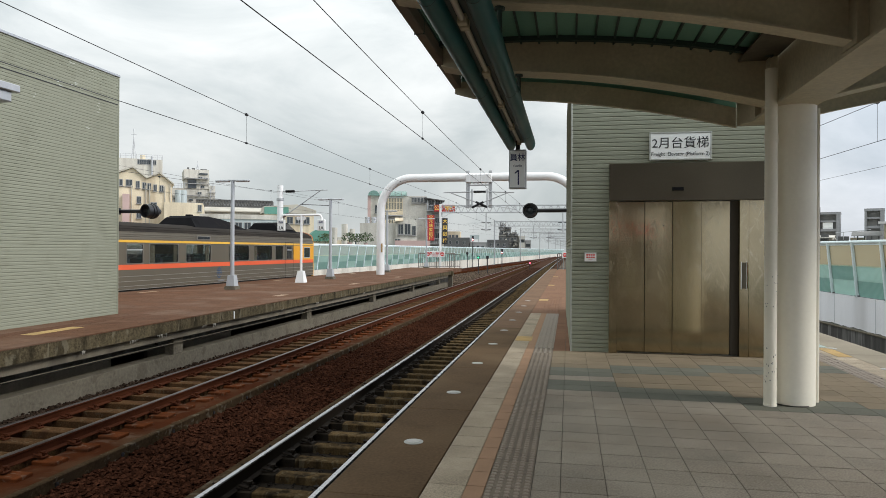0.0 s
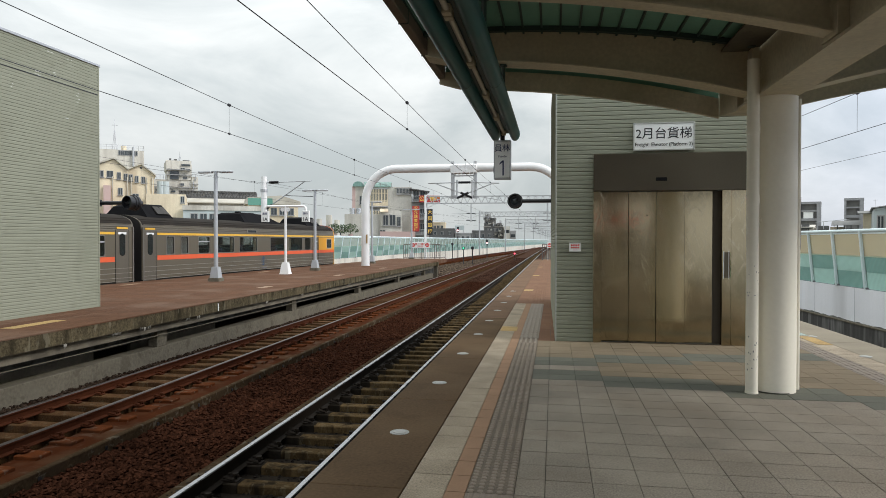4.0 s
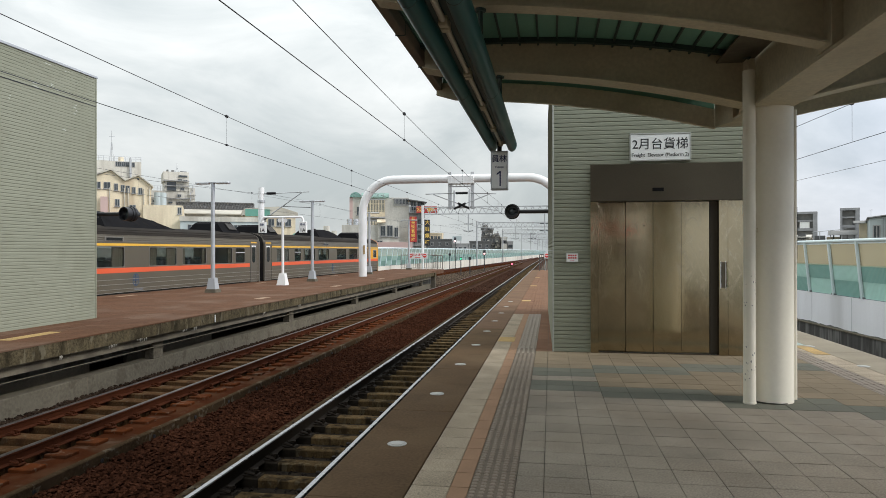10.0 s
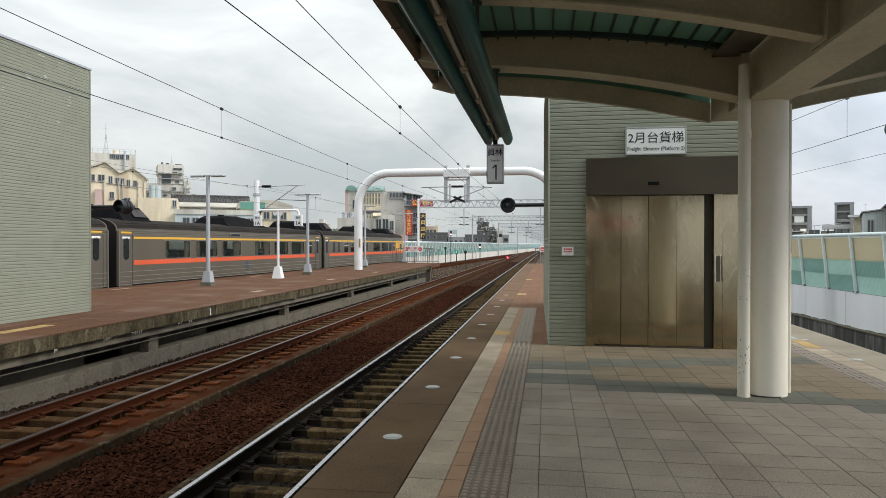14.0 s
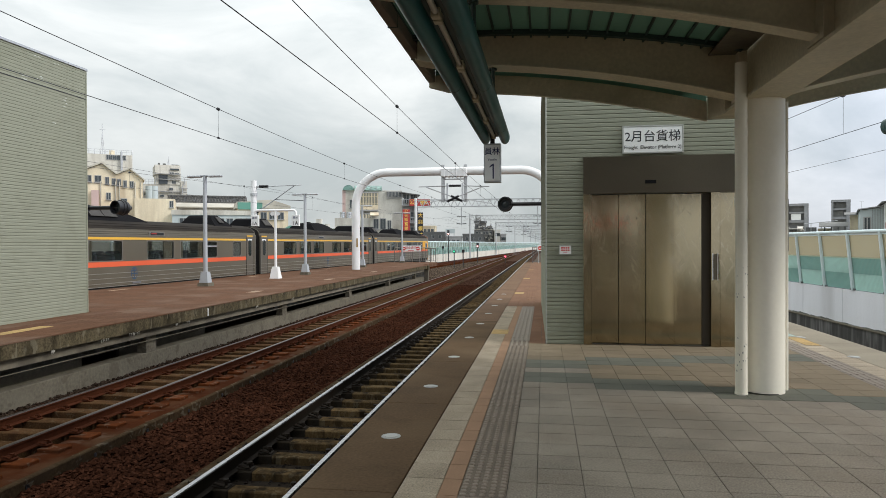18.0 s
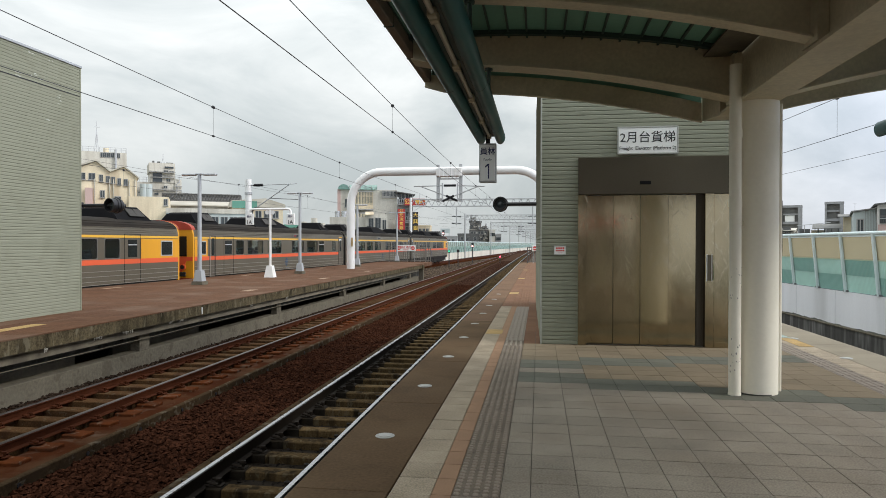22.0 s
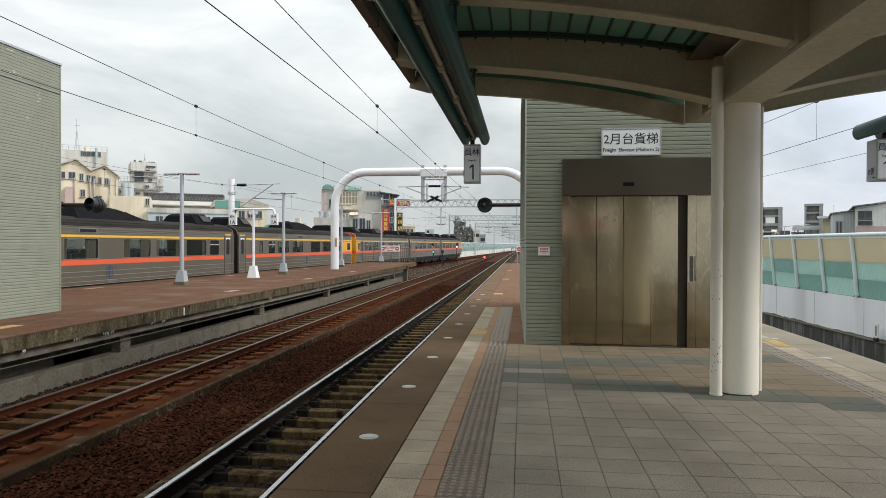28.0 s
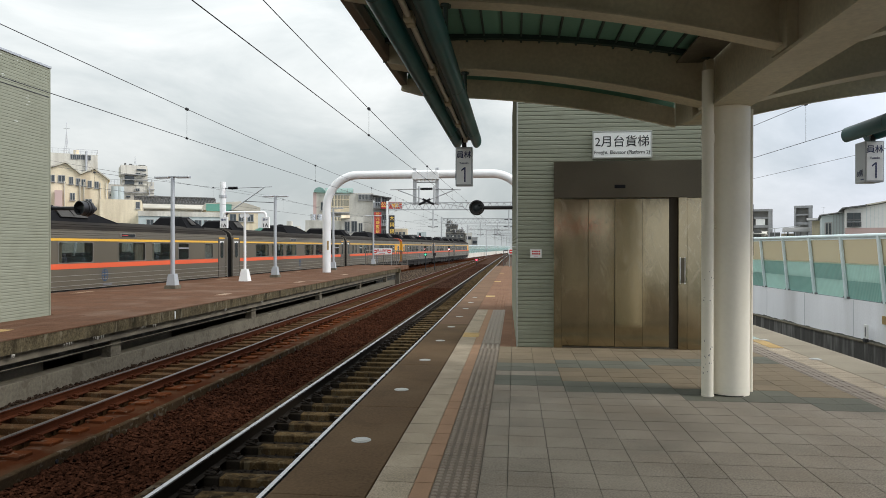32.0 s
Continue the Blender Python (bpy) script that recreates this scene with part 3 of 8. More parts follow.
# ---------------------------------------------------------------- mesh building
class Shape:
    """Collects boxes, rods and prisms into one mesh."""

    def __init__(self):
        self.v, self.f = [], []

    def add(self, verts, faces):
        k = len(self.v)
        self.v.extend(tuple(p) for p in verts)
        self.f.extend(tuple(i + k for i in q) for q in faces)
        return self

    def box(self, x0, x1, y0, y1, z0, z1, c=0.0):
        if c <= 0:
            v = [(x, y, z) for x in (x0, x1) for y in (y0, y1) for z in (z0, z1)]
            return self.add(v, [(0, 1, 3, 2), (4, 6, 7, 5), (0, 4, 5, 1), (2, 3, 7, 6), (0, 2, 6, 4), (1, 5, 7, 3)])
        bm = bmesh.new()
        vs = [bm.verts.new((x, y, z)) for x in (x0, x1) for y in (y0, y1) for z in (z0, z1)]
        for q in ((0, 1, 3, 2), (4, 6, 7, 5), (0, 4, 5, 1), (2, 3, 7, 6), (0, 2, 6, 4), (1, 5, 7, 3)):
            bm.faces.new([vs[i] for i in q])
        bmesh.ops.bevel(bm, geom=bm.edges[:], offset=c, segments=1, affect="EDGES")
        bm.verts.index_update()
        self.add([v.co[:] for v in bm.verts], [[v.index for v in f.verts] for f in bm.faces])
        bm.free()
        return self

    def rod(self, a, b, r, n=10, r2=None, caps=True):
        a, b = Vector(a), Vector(b)
        r2 = r if r2 is None else r2
        q = (b - a).to_track_quat("Z", "Y")
        ring = [q @ Vector((math.cos(2 * math.pi * i / n), math.sin(2 * math.pi * i / n), 0)) for i in range(n)]
        v = [a + p * r for p in ring] + [b + p * r2 for p in ring]
        f = [(i, (i + 1) % n, n + (i + 1) % n, n + i) for i in range(n)]
        if caps:
            f += [tuple(range(n - 1, -1, -1)), tuple(range(n, 2 * n))]
        return self.add(v, f)

    def pipe(self, path, r, n=12):
        path = [Vector(p) for p in path]
        v, f = [], []
        for i, p in enumerate(path):
            d = (path[min(i + 1, len(path) - 1)] - path[max(i - 1, 0)]).normalized()
            side = d.cross(Vector((0, 1, 0)))
            if side.length < 0.1:
                side = d.cross(Vector((0, 0, 1)))
            side.normalize()
            up = side.cross(d)
            v += [p + (side * math.cos(2 * math.pi * k / n) + up * math.sin(2 * math.pi * k / n)) * r for k in range(n)]
        for i in range(len(path) - 1):
            for k in range(n):
                f.append((i * n + k, i * n + (k + 1) % n, (i + 1) * n + (k + 1) % n, (i + 1) * n + k))
        f += [tuple(range(n)), tuple(range((len(path) - 1) * n + n - 1, (len(path) - 1) * n - 1, -1))]
        return self.add(v, f)

    def prism(self, outline, a, b, axis="y"):
        """An outline in the plane across axis (x,z for y; y,z for x; x,y for z), pulled from a to b."""
        put = {"y": lambda p, t: (p[0], t, p[1]), "x": lambda p, t: (t, p[0], p[1]), "z": lambda p, t: (p[0], p[1], t)}[axis]
        n = len(outline)
        v = [put(p, a) for p in outline] + [put(p, b) for p in outline]
        f = [(i, (i + 1) % n, n + (i + 1) % n, n + i) for i in range(n)]
        f += [tuple(range(n - 1, -1, -1)), tuple(range(n, 2 * n))]
        return self.add(v, f)

    def mesh(self, name, material, smooth=False):
        me = bpy.data.meshes.new(name)
        me.from_pydata(self.v, [], self.f)
        bm = bmesh.new()
        bm.from_mesh(me)
        bmesh.ops.recalc_face_normals(bm, faces=bm.faces[:])
        bm.to_mesh(me)
        bm.free()
        me.materials.append(material)
        if smooth:
            me.polygons.foreach_set("use_smooth", [True] * len(me.polygons))
            me.set_sharp_from_angle(angle=radians(38))
        return me


def S():
    return Shape()


def thing(name, label, category, group="", kind="", m=None):
    ob = new(name)
    if m is not None:
        ob.matrix_basis = m
    return tagged(ob, label, category, group, kind)


def part(name, shape, material, parent, label="", smooth=False):
    me = shape if isinstance(shape, bpy.types.Mesh) else shape.mesh(name, material, smooth)
    ob = new(name, me)
    ob.parent = parent
    return tagged(ob, label)


def whole(name, shape, material, label, category, kind="", smooth=False, group=""):
    return tagged(new(name, shape.mesh(name, material, smooth)), label, category, group, kind)


def place(ob, m):
    ob.matrix_basis = m
    return ob


def text_mesh(body, size, material, extrude=0.001, spacing=1.0, bold=0.0):
    cu = bpy.data.curves.new("letters", "FONT")
    cu.body, cu.size, cu.extrude, cu.align_x, cu.align_y, cu.space_character = body, size, extrude, "CENTER", "CENTER", spacing
    cu.resolution_u = 2
    cu.offset = bold * size
    tmp = bpy.data.objects.new("letters", cu)
    me = bpy.data.meshes.new_from_object(tmp)
    bpy.data.objects.remove(tmp)
    bpy.data.curves.remove(cu)
    me.materials.clear()
    me.materials.append(material)
    return me


def letters(body, size, material, parent, m, label="", name="lettering", spacing=1.0, bold=0.012):
    ob = part(name, text_mesh(body, size, material, spacing=spacing, bold=bold), material, parent, label)
    ob.matrix_basis = m
    return ob


# ---------------------------------------------------------------- the plan
RAIL_Z = -0.94           # rail heads below the platforms' paving at z = 0
BED_Z = -1.15
NEAR_RAILS, FAR_RAILS = (-3.70, -2.57), (-7.87, -6.74)
EDGE_L, EDGE_R = -1.58, 4.86      # edges of this platform
P1_EDGE = -8.62                   # facing edge of the other platform
END_P2, END_P1 = 57.0, 49.5


def train_x(y):
    """The side of the outer track's train, which closes in on the others."""
    return -17.12 + 0.0573 * y


# ---------------------------------------------------------------- ground and deck
whole("ground", S().box(-1500, 1500, -300, 2500, -9.0, -8.0), M["town"], "flat grey-green town ground below the railway viaduct", "ground", "structure")
whole("viaduct_deck", S().prism([(-22.5, -8), (-22.5, -1.36), (8.2, -1.36), (8.2, -2.0), (13.0, -2.0), (13.0, -8)], -300, 900), M["gravel"], "grey gravel-covered railway viaduct deck", "viaduct", "structure")


def ballast_bed(name, x0, x1, y0, y1, z, label):
    return whole(name, S().box(x0, x1, y0, y1, -1.5, z), M["ballast"], label, "ballast", "structure")


ballast_bed("ballast_bed", -5.96, -4.06, -20, 48, -1.29, "rusty red-brown crushed stone between the tracks")
whole("ballast_bed_far", S().box(-5.96, -4.06, 48.0, 900, -1.5, -1.29), M["ballast_far"], "grey-brown crushed stone farther up the line", "ballast", "structure")
ballast_bed("ballast_verge", -8.86, -8.32, -20, 420, -1.20, "dark crushed stone beside the far track")


def stones(name, x0, x1, y0, y1, z, n, size, label, seed, material):
    """Loose crushed stone: squashed, turned eight-sided lumps in one mesh."""
    rng = np.random.default_rng(seed)
    base = np.array([(1, 0, 0), (-1, 0, 0), (0, 1, 0), (0, -1, 0), (0, 0, 1), (0, 0, -1)], float)
    faces = np.array([(0, 2, 4), (2, 1, 4), (1, 3, 4), (3, 0, 4), (2, 0, 5), (1, 2, 5), (3, 1, 5), (0, 3, 5)])
    u = rng.random(n) ** 1.7
    centre = np.stack([rng.uniform(x0, x1, n), y0 + (y1 - y0) * u, z + rng.uniform(-0.02, 0.025, n)], 1)
    a, b = rng.uniform(0, 2 * math.pi, n), rng.uniform(-0.6, 0.6, n)
    ca, sa, cb, sb = np.cos(a), np.sin(a), np.cos(b), np.sin(b)
    o = np.zeros(n)
    turn = np.stack([np.stack([ca, -sa * cb, sa * sb], -1), np.stack([sa, ca * cb, -ca * sb], -1), np.stack([o, sb, cb], -1)], 1)
    dims = np.stack([rng.uniform(0.7, 1.4, n), rng.uniform(0.6, 1.1, n), rng.uniform(0.45, 0.8, n)], 1) * size * (0.7 + 0.6 * rng.random((n, 1)))
    v = np.einsum("nij,nkj->nki", turn, (base[None] + rng.uniform(-0.25, 0.25, (n, 6, 3))) * dims[:, None]) + centre[:, None]
    f = faces[None] + (np.arange(n) * 6)[:, None, None]
    me = bpy.data.meshes.new(name)
    me.from_pydata(v.reshape(-1, 3).tolist(), [], f.reshape(-1, 3).tolist())
    me.materials.append(material)
    return tagged(new(name, me), label, "ballast", kind="stuff")


stones("ballast_stones", -5.95, -4.08, 4.5, 46, -1.27, 26000, 0.036, "rusty red-brown crushed stones between the tracks", 3, M["ballast"])
stones("verge_stones", -8.83, -8.32, 7.0, 48, -1.18, 6500, 0.034, "dark brown crushed stones beside the far track", 4, M["verge"])
stones("deck_stones", -15.5, -8.9, 49.9, 120, -1.34, 16000, 0.085, "grey-brown crushed stones beyond the platform end", 8, M["grit"])
stones("far_stones", -5.95, -4.06, 46.5, 110, -1.28, 5000, 0.06, "brown crushed stones farther up the line", 9, M["ballast_mid"])


# ---------------------------------------------------------------- tracks
def rail_section(x, z_top, head=False, tall=0.150):
    if head:
        return [(x - 0.033, z_top - 0.012), (x - 0.027, z_top), (x + 0.027, z_top), (x + 0.033, z_top - 0.012)]
    z = z_top - tall
    return [(x - 0.063, z), (x - 0.063, z + 0.012), (x - 0.010, z + 0.030), (x - 0.010, z_top - 0.045), (x - 0.034, z_top - 0.034), (x - 0.034, z_top - 0.0125),
            (x + 0.034, z_top - 0.0125), (x + 0.034, z_top - 0.034), (x + 0.010, z_top - 0.045), (x + 0.010, z + 0.030), (x + 0.063, z + 0.012), (x + 0.063, z)]


def bent(shape, shift):
    """Moves every point sideways by shift(y)."""
    shape.v = [(x + shift(y), y, z) for x, y, z in shape.v]
    return shape


def far_bend(y):
    """The lines lean to the right far down the way."""
    return 0.00003 * max(0.0, y - 70.0) ** 2


def long_prism(outline, y0, y1, shift):
    s = S()
    cuts = [y0] + [y for y in range(70, 900, 24) if y0 < y < y1] + [y1]
    n = len(outline)
    v = [(p[0] + shift(y), y, p[1]) for y in cuts for p in outline]
    f = [(i * n + k, i * n + (k + 1) % n, (i + 1) * n + (k + 1) % n, (i + 1) * n + k) for i in range(len(cuts) - 1) for k in range(n)]
    f += [tuple(range(n - 1, -1, -1)), tuple(range((len(cuts) - 1) * n, len(cuts) * n))]
    return s.add(v, f)


def clip_mesh(material, k=1.0):
    s = S()
    s.box(-0.085, 0.085, -0.055, 0.055, 0.0, 0.022, 0.006)
    s.rod((-0.05, 0, 0.02), (-0.05, 0, 0.075), 0.014, 6).rod((-0.05, 0, 0.055), (-0.05, 0, 0.075), 0.026, 6)
    s.rod((-0.06, -0.05, 0.03), (0.04, -0.05, 0.05), 0.012, 5).rod((-0.06, 0.05, 0.03), (0.04, 0.05, 0.05), 0.012, 5)
    s.v = [(x * k, y * k, z * k) for x, y, z in s.v]
    return s.mesh("rail_clip", material)


def track(name, rails, sleepers_from, mats, bed, label, parts_to, spread, deep=False):
    t = thing(name, label, "track", kind="structure")
    low = BED_Z - (0.08 if deep else 0.17)
    tall, step = (0.19, 0.607) if deep else (0.15, 0.60)
    part("track_slab", long_prism([(bed[0], -1.36), (bed[0], low), (bed[1], low), (bed[1], -1.36)], -20, 48, far_bend), mats["bed"], t)
    part("track_slab", long_prism([(bed[0], -1.36), (bed[0], low), (bed[1], low), (bed[1], -1.36)], 48.0, 900, far_bend), M["ballast_far"], t, "grey-brown ballast bed")
    if deep:
        part("shoulder_kerb", long_prism([(bed[0] - 0.01, -1.36), (bed[0] - 0.01, -1.10), (rails[0] - 0.11, -1.10), (rails[0] - 0.11, -1.36)], -20, 900, far_bend), M["curb"], t, "flush concrete shoulder kerb")
    else:
        part("shoulder_slab", long_prism([(bed[0], -1.33), (bed[0], BED_Z), (rails[0] - 0.20, BED_Z), (rails[0] - 0.20, -1.33)], -20, 48, far_bend), mats["bed"], t)
        part("shoulder_slab", long_prism([(rails[1] + 0.10, -1.33), (rails[1] + 0.10, BED_Z), (bed[1] - 0.087, BED_Z), (bed[1] - 0.087, -1.33)], -20, 48, far_bend), mats["bed"], t, "rust-stained slab shoulder")
        for k in range(-4, 10):
            part("kerb_stone", S().box(bed[1] - 0.085, bed[1] + random.uniform(0.0, 0.012), 5.0 * k + 0.008, 5.0 * k + 4.992, -1.36, BED_Z + 0.022 + random.uniform(-0.006, 0.006), 0.014), M["curb"], t, "mottled concrete kerb stone")
    for x in rails:
        r = part("rail", long_prism(rail_section(x, RAIL_Z, tall=tall), -20, 900, far_bend), mats["rail"], t)
        part("rail_head", long_prism(rail_section(x, RAIL_Z, True), -20, 900, far_bend), mats["head"], r, "worn shiny rail head")
    mid = sum(rails) / 2
    hw = 0.10 if deep else 0.125
    reach = spread if deep else 0.60
    plate = S().box(0.66, 0.99, -0.13, 0.13, BED_Z - RAIL_Z - 0.01, BED_Z - RAIL_Z + 0.045, 0.010).mesh("tie_plate", M["rust_block"])
    block = S().box(-reach, reach, -hw, hw, -1.16 - RAIL_Z - 0.17, -tall - 0.002, 0.012).mesh("sleeper", mats["sleeper"])
    oil = S().box(rails[0] - mid - 0.17, rails[0] - mid + 0.24, -hw - 0.012, hw + 0.012, -0.34, -tall + 0.008, 0.012).box(rails[1] - mid - 0.15, rails[1] - mid + 0.16, -hw - 0.010, hw + 0.010, -0.34, -tall + 0.006, 0.012).mesh("oil_plate", M["oil"])
    clip = clip_mesh(mats["clip"], 1.3 if deep else 1.1)
    far = S()
    y = sleepers_from - step * 36
    k = 0
    while y < 150:
        if sleepers_from - 0.1 < y < parts_to:
            ob = part("sleeper", block, None, t)
            ob.location = (mid + random.uniform(-0.008, 0.008), y, RAIL_Z)
            if deep:
                part("oil_plate", oil, None, ob, "oil-blackened bearing plate")
            else:
                part("tie_plate", plate, None, ob, "rusty outer bearing plate")
            if y < 24:
                for x, turn in ((rails[0] - 0.105, 0), (rails[0] + 0.105, 180), (rails[1] - 0.105, 0), (rails[1] + 0.105, 180)):
                    c = part("rail_clip", clip, None, ob)
                    c.matrix_basis = pose(x - mid, 0, -tall - 0.002, 0, 0, turn)
        else:
            far.box(mid - spread + far_bend(y), mid + spread + far_bend(y), y - 0.115, y + 0.115, -1.20, RAIL_Z - tall - 0.002)
        y += step
        k += 1
    tagged(part("far_sleepers", far, mats["sleeper"], t), kind="stuff")
    return t


near_track = track("near_track", NEAR_RAILS, 4.05, dict(bed=M["oil"], rail=M["rail_dark"], head=M["rail_top"], sleeper=M["sleeper"], clip=M["rail_dark"]),
                   (-4.06, -1.75), "railway track with shiny rails on tan concrete sleepers", 46, 0.66, True)
far_track = track("far_track", FAR_RAILS, 3.92, dict(bed=M["bed"], rail=M["rail_side"], head=M["rail_dull"], sleeper=M["track_tan"], clip=M["rail_side"]),
                  (-8.32, -5.96), "rusty railway track on orange-brown sleeper blocks", 46, 0.98)
stones("oily_stones", -3.63, -2.66, 4.0, 26, -1.245, 9500, 0.022, "oily black stones between the near rails", 6, M["oily"])
stones("oily_stones", -4.02, -3.78, 4.0, 26, -1.12, 900, 0.020, "oily black grit beside the near rail", 7, M["oily"])
# weep holes along the kerb of the far track's slab
hole = S().rod((0, 0, 0), (0.012, 0, 0), 0.03, 10).mesh("weep_hole", M["ink"])
for k in range(16):
    w = part("weep_hole", hole, None, far_track)
    w.location = (-5.952, 7.0 + 1.2 * k, -1.215)


def outer_track(name, x_at, y0, label):
    t = thing(name, label, "track", kind="structure")
    for off in (-0.565, 0.565):
        s = S().prism(rail_section(0, RAIL_Z), y0, 520)
        part("rail", bent(s, lambda y, off=off: x_at(y) + off), M["rail_side"], t)
    far = S()
    y = y0
    while y < 170:
        far.box(x_at(y) - 1.0, x_at(y) + 1.0, y - 0.12, y + 0.12, -1.33, RAIL_Z - 0.152)
        y += 0.6
    tagged(part("far_sleepers", far, M["rust_block"], t), kind="stuff")
    return t


outer_track("outer_track", lambda y: train_x(y) - 1.42, -20, "rusty railway track that the train rolls on")
outer_track("side_track", lambda y: 6.85 - 0.03 * y, -20, "railway track below the other platform edge")


# ---------------------------------------------------------------- platform with the camera
deck2 = whole("platform", S().box(EDGE_L + 0.02, EDGE_R - 0.02, -36, END_P2, -0.42, -0.012), M["grout"], "concrete slab of the platform under its paving", "platform", "structure")
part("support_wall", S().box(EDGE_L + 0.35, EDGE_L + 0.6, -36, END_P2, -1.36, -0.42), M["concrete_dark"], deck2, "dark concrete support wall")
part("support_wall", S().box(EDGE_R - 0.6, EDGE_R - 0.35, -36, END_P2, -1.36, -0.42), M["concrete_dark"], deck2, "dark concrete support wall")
# coping slabs of the edges, 2.4 m long
coping = S().box(0, 0.634, 0.003, 2.397, -0.15, 0.0, 0.006).mesh("coping_slab", M["edge"])
# Coping of the right edge: a paler tan than the left.
tan_coping = S().box(0, 0.634, 0.003, 2.397, -0.15, 0.0, 0.006).mesh("coping_slab", M["edge_tan"])
red_coping = S().box(0, 0.634, 0.003, 2.397, -0.15, 0.0, 0.006).mesh("coping_slab", M["edge_red"])
for k in range(-14, 24):
    for x in (EDGE_L, EDGE_R - 0.634):
        c = part("coping_slab", (coping if k < 6 else red_coping) if x < 0 else tan_coping, None, deck2)
        c.location = (x, 2.4 * k - 0.6, 0)
nose = part("edge_nosing", S().box(EDGE_L - 0.004, EDGE_L + 0.012, -36, END_P2, -0.16, -0.006), M["rail_dark"], deck2, "black edge strip")

# pavers: columns across the platform, each with its width
TEAL = [(-0.24, 0.56, 8.7, 9.3), (0.56, 1.76, 9.0, 9.6), (1.76, 2.96, 9.3, 9.9), (2.96, 3.6, 9.6, 10.2),
        (-0.24, 0.56, 7.8, 8.4), (0.56, 1.76, 7.5, 8.1), (1.76, 2.96, 7.2, 7.8), (2.96, 3.6, 6.9, 7.5)]
TAN = [(0.56, 1.76, 8.1, 9.0), (1.76, 2.66, 7.8, 9.3), (2.66, 3.6, 7.5, 9.6), (-0.24, 0.56, 9.3, 10.8), (0.56, 1.76, 9.6, 10.8), (1.76, 3.6, 9.9, 10.8)]


def paver_mesh(name, w, d, m):
    return S().box(0.002, w - 0.002, 0.0045, d - 0.0045, -0.03, 0.0, 0.002).mesh(name, m)


def stud_mesh(w, d, m):
    """Five rows of five low domes."""
    s = S()
    ring = [math.pi / 4 * q + 0.2 for q in range(8)]
    for i in range(5):
        for j in range(5):
            x, y = w * (i + 0.5) / 5, d * (j + 0.5) / 5
            s.add([(x + r * math.cos(a), y + r * math.sin(a), z) for r, z in ((0.021, -0.0005), (0.0185, 0.006), (0.011, 0.0085)) for a in ring],
                  [(8 * p + q, 8 * p + (q + 1) % 8, 8 * p + 8 + (q + 1) % 8, 8 * p + 8 + q) for p in (0, 1) for q in range(8)] + [tuple(range(16, 24))])
    return s.mesh("tactile_studs", m)


def bar_mesh(w, d, m):
    """Four low bars."""
    s = S()
    for i in range(4):
        x = w * (i + 0.5) / 4
        s.prism([(x - 0.018, -0.0005), (x - 0.011, 0.005), (x + 0.011, 0.005), (x + 0.018, -0.0005)], 0.012, d - 0.012)
    return s.mesh("tactile_bars", m)


def columns():
    """Left edge, width, kind of each lengthwise row of pavers."""
    rows = [(-0.94, 0.265, "pale"), (-0.675, 0.13, "orange"), (-0.545, 0.305, "tactile"), (-0.24, 0.19, "plain")]
    x = -0.05
    while x < 3.25:
        rows.append((x, 0.304, "plain"))
        x += 0.304
    rows += [(x, 3.60 - x, "plain"), (3.60, 0.30, "tactile"), (3.90, EDGE_R - 0.64 - 3.90, "pale")]
    return rows


def in_tower(x, y):
    return 0.0 < x < 3.3 and 10.8 <= y < 18.0


PAVERS, STUDS = {}, {}
pieces = 0
joined = {}
for x, full_width, kind in columns():
    for k in range(-119, 190):
        y, w = 0.30 * k, full_width
        if in_tower(x + w / 2, y + 0.15):
            if x > 0:
                continue
            w = 0.07
        cx, cy = x + w / 2, y + 0.15
        beyond = y > (10.3 if kind == "plain" else 17.0)
        m = {"pale": "tile_pale", "orange": "tile_orange", "tactile": "tactile", "plain": "tile"}[kind]
        if beyond and kind in ("plain", "pale", "tactile", "orange"):
            m = "pink_tile"
        if kind == "plain" or kind == "tactile":
            if kind == "plain":
                for lot, name in ((TAN, "tile_tan"), (TEAL, "tile_teal")):
                    for x0, x1, y0, y1 in lot:
                        if x0 <= cx < x1 and y0 <= cy < y1:
                            m = name
        studs = None if kind != "tactile" else ("dots" if y < 10.5 else "bars")
        near = 4.2 <= y < 10.8 and cx < 3.3 and kind != "orange" and (kind != "plain" or cx < 3.0)
        if near and pieces < 330:
            key = (round(w, 3), m, studs)
            if key not in PAVERS:
                PAVERS[key] = paver_mesh("paver", w, 0.30, M["tactile_base" if studs else m])
                if studs:
                    STUDS[key] = (stud_mesh if studs == "dots" else bar_mesh)(w, 0.30, M["tactile"])
            p = part("paver", PAVERS[key], None, deck2)
            p.location = (x, y, random.uniform(-0.0012, 0.0012))
            if studs:
                part("tactile_studs" if studs == "dots" else "tactile_bars", STUDS[key], None, p, "paler raised studs" if studs == "dots" else "paler raised bars")
            pieces += 1
        else:
            mm = {"tile": "tile_far", "tile_pale": "tile_pale_far", "pink_tile": "pink_tile_far"}.get(m, m)
            s = joined.setdefault(mm, S())
            if studs and y < 22:
                s.box(x + 0.002, x + w - 0.002, y + 0.0045, y + 0.2955, -0.03, 0.0)
                for i in range(4):
                    bx = x + w * (i + 0.5) / 4
                    s.prism([(bx - 0.018, -0.0005), (bx - 0.011, 0.005), (bx + 0.011, 0.005), (bx + 0.018, -0.0005)], y + 0.012, y + 0.288)
            else:
                s.box(x + 0.002, x + w - 0.002, y + 0.0045, y + 0.2955, -0.03, 0.0)
for mm, s in joined.items():
    tagged(part("far_paving", s, M[mm], deck2), kind="stuff")
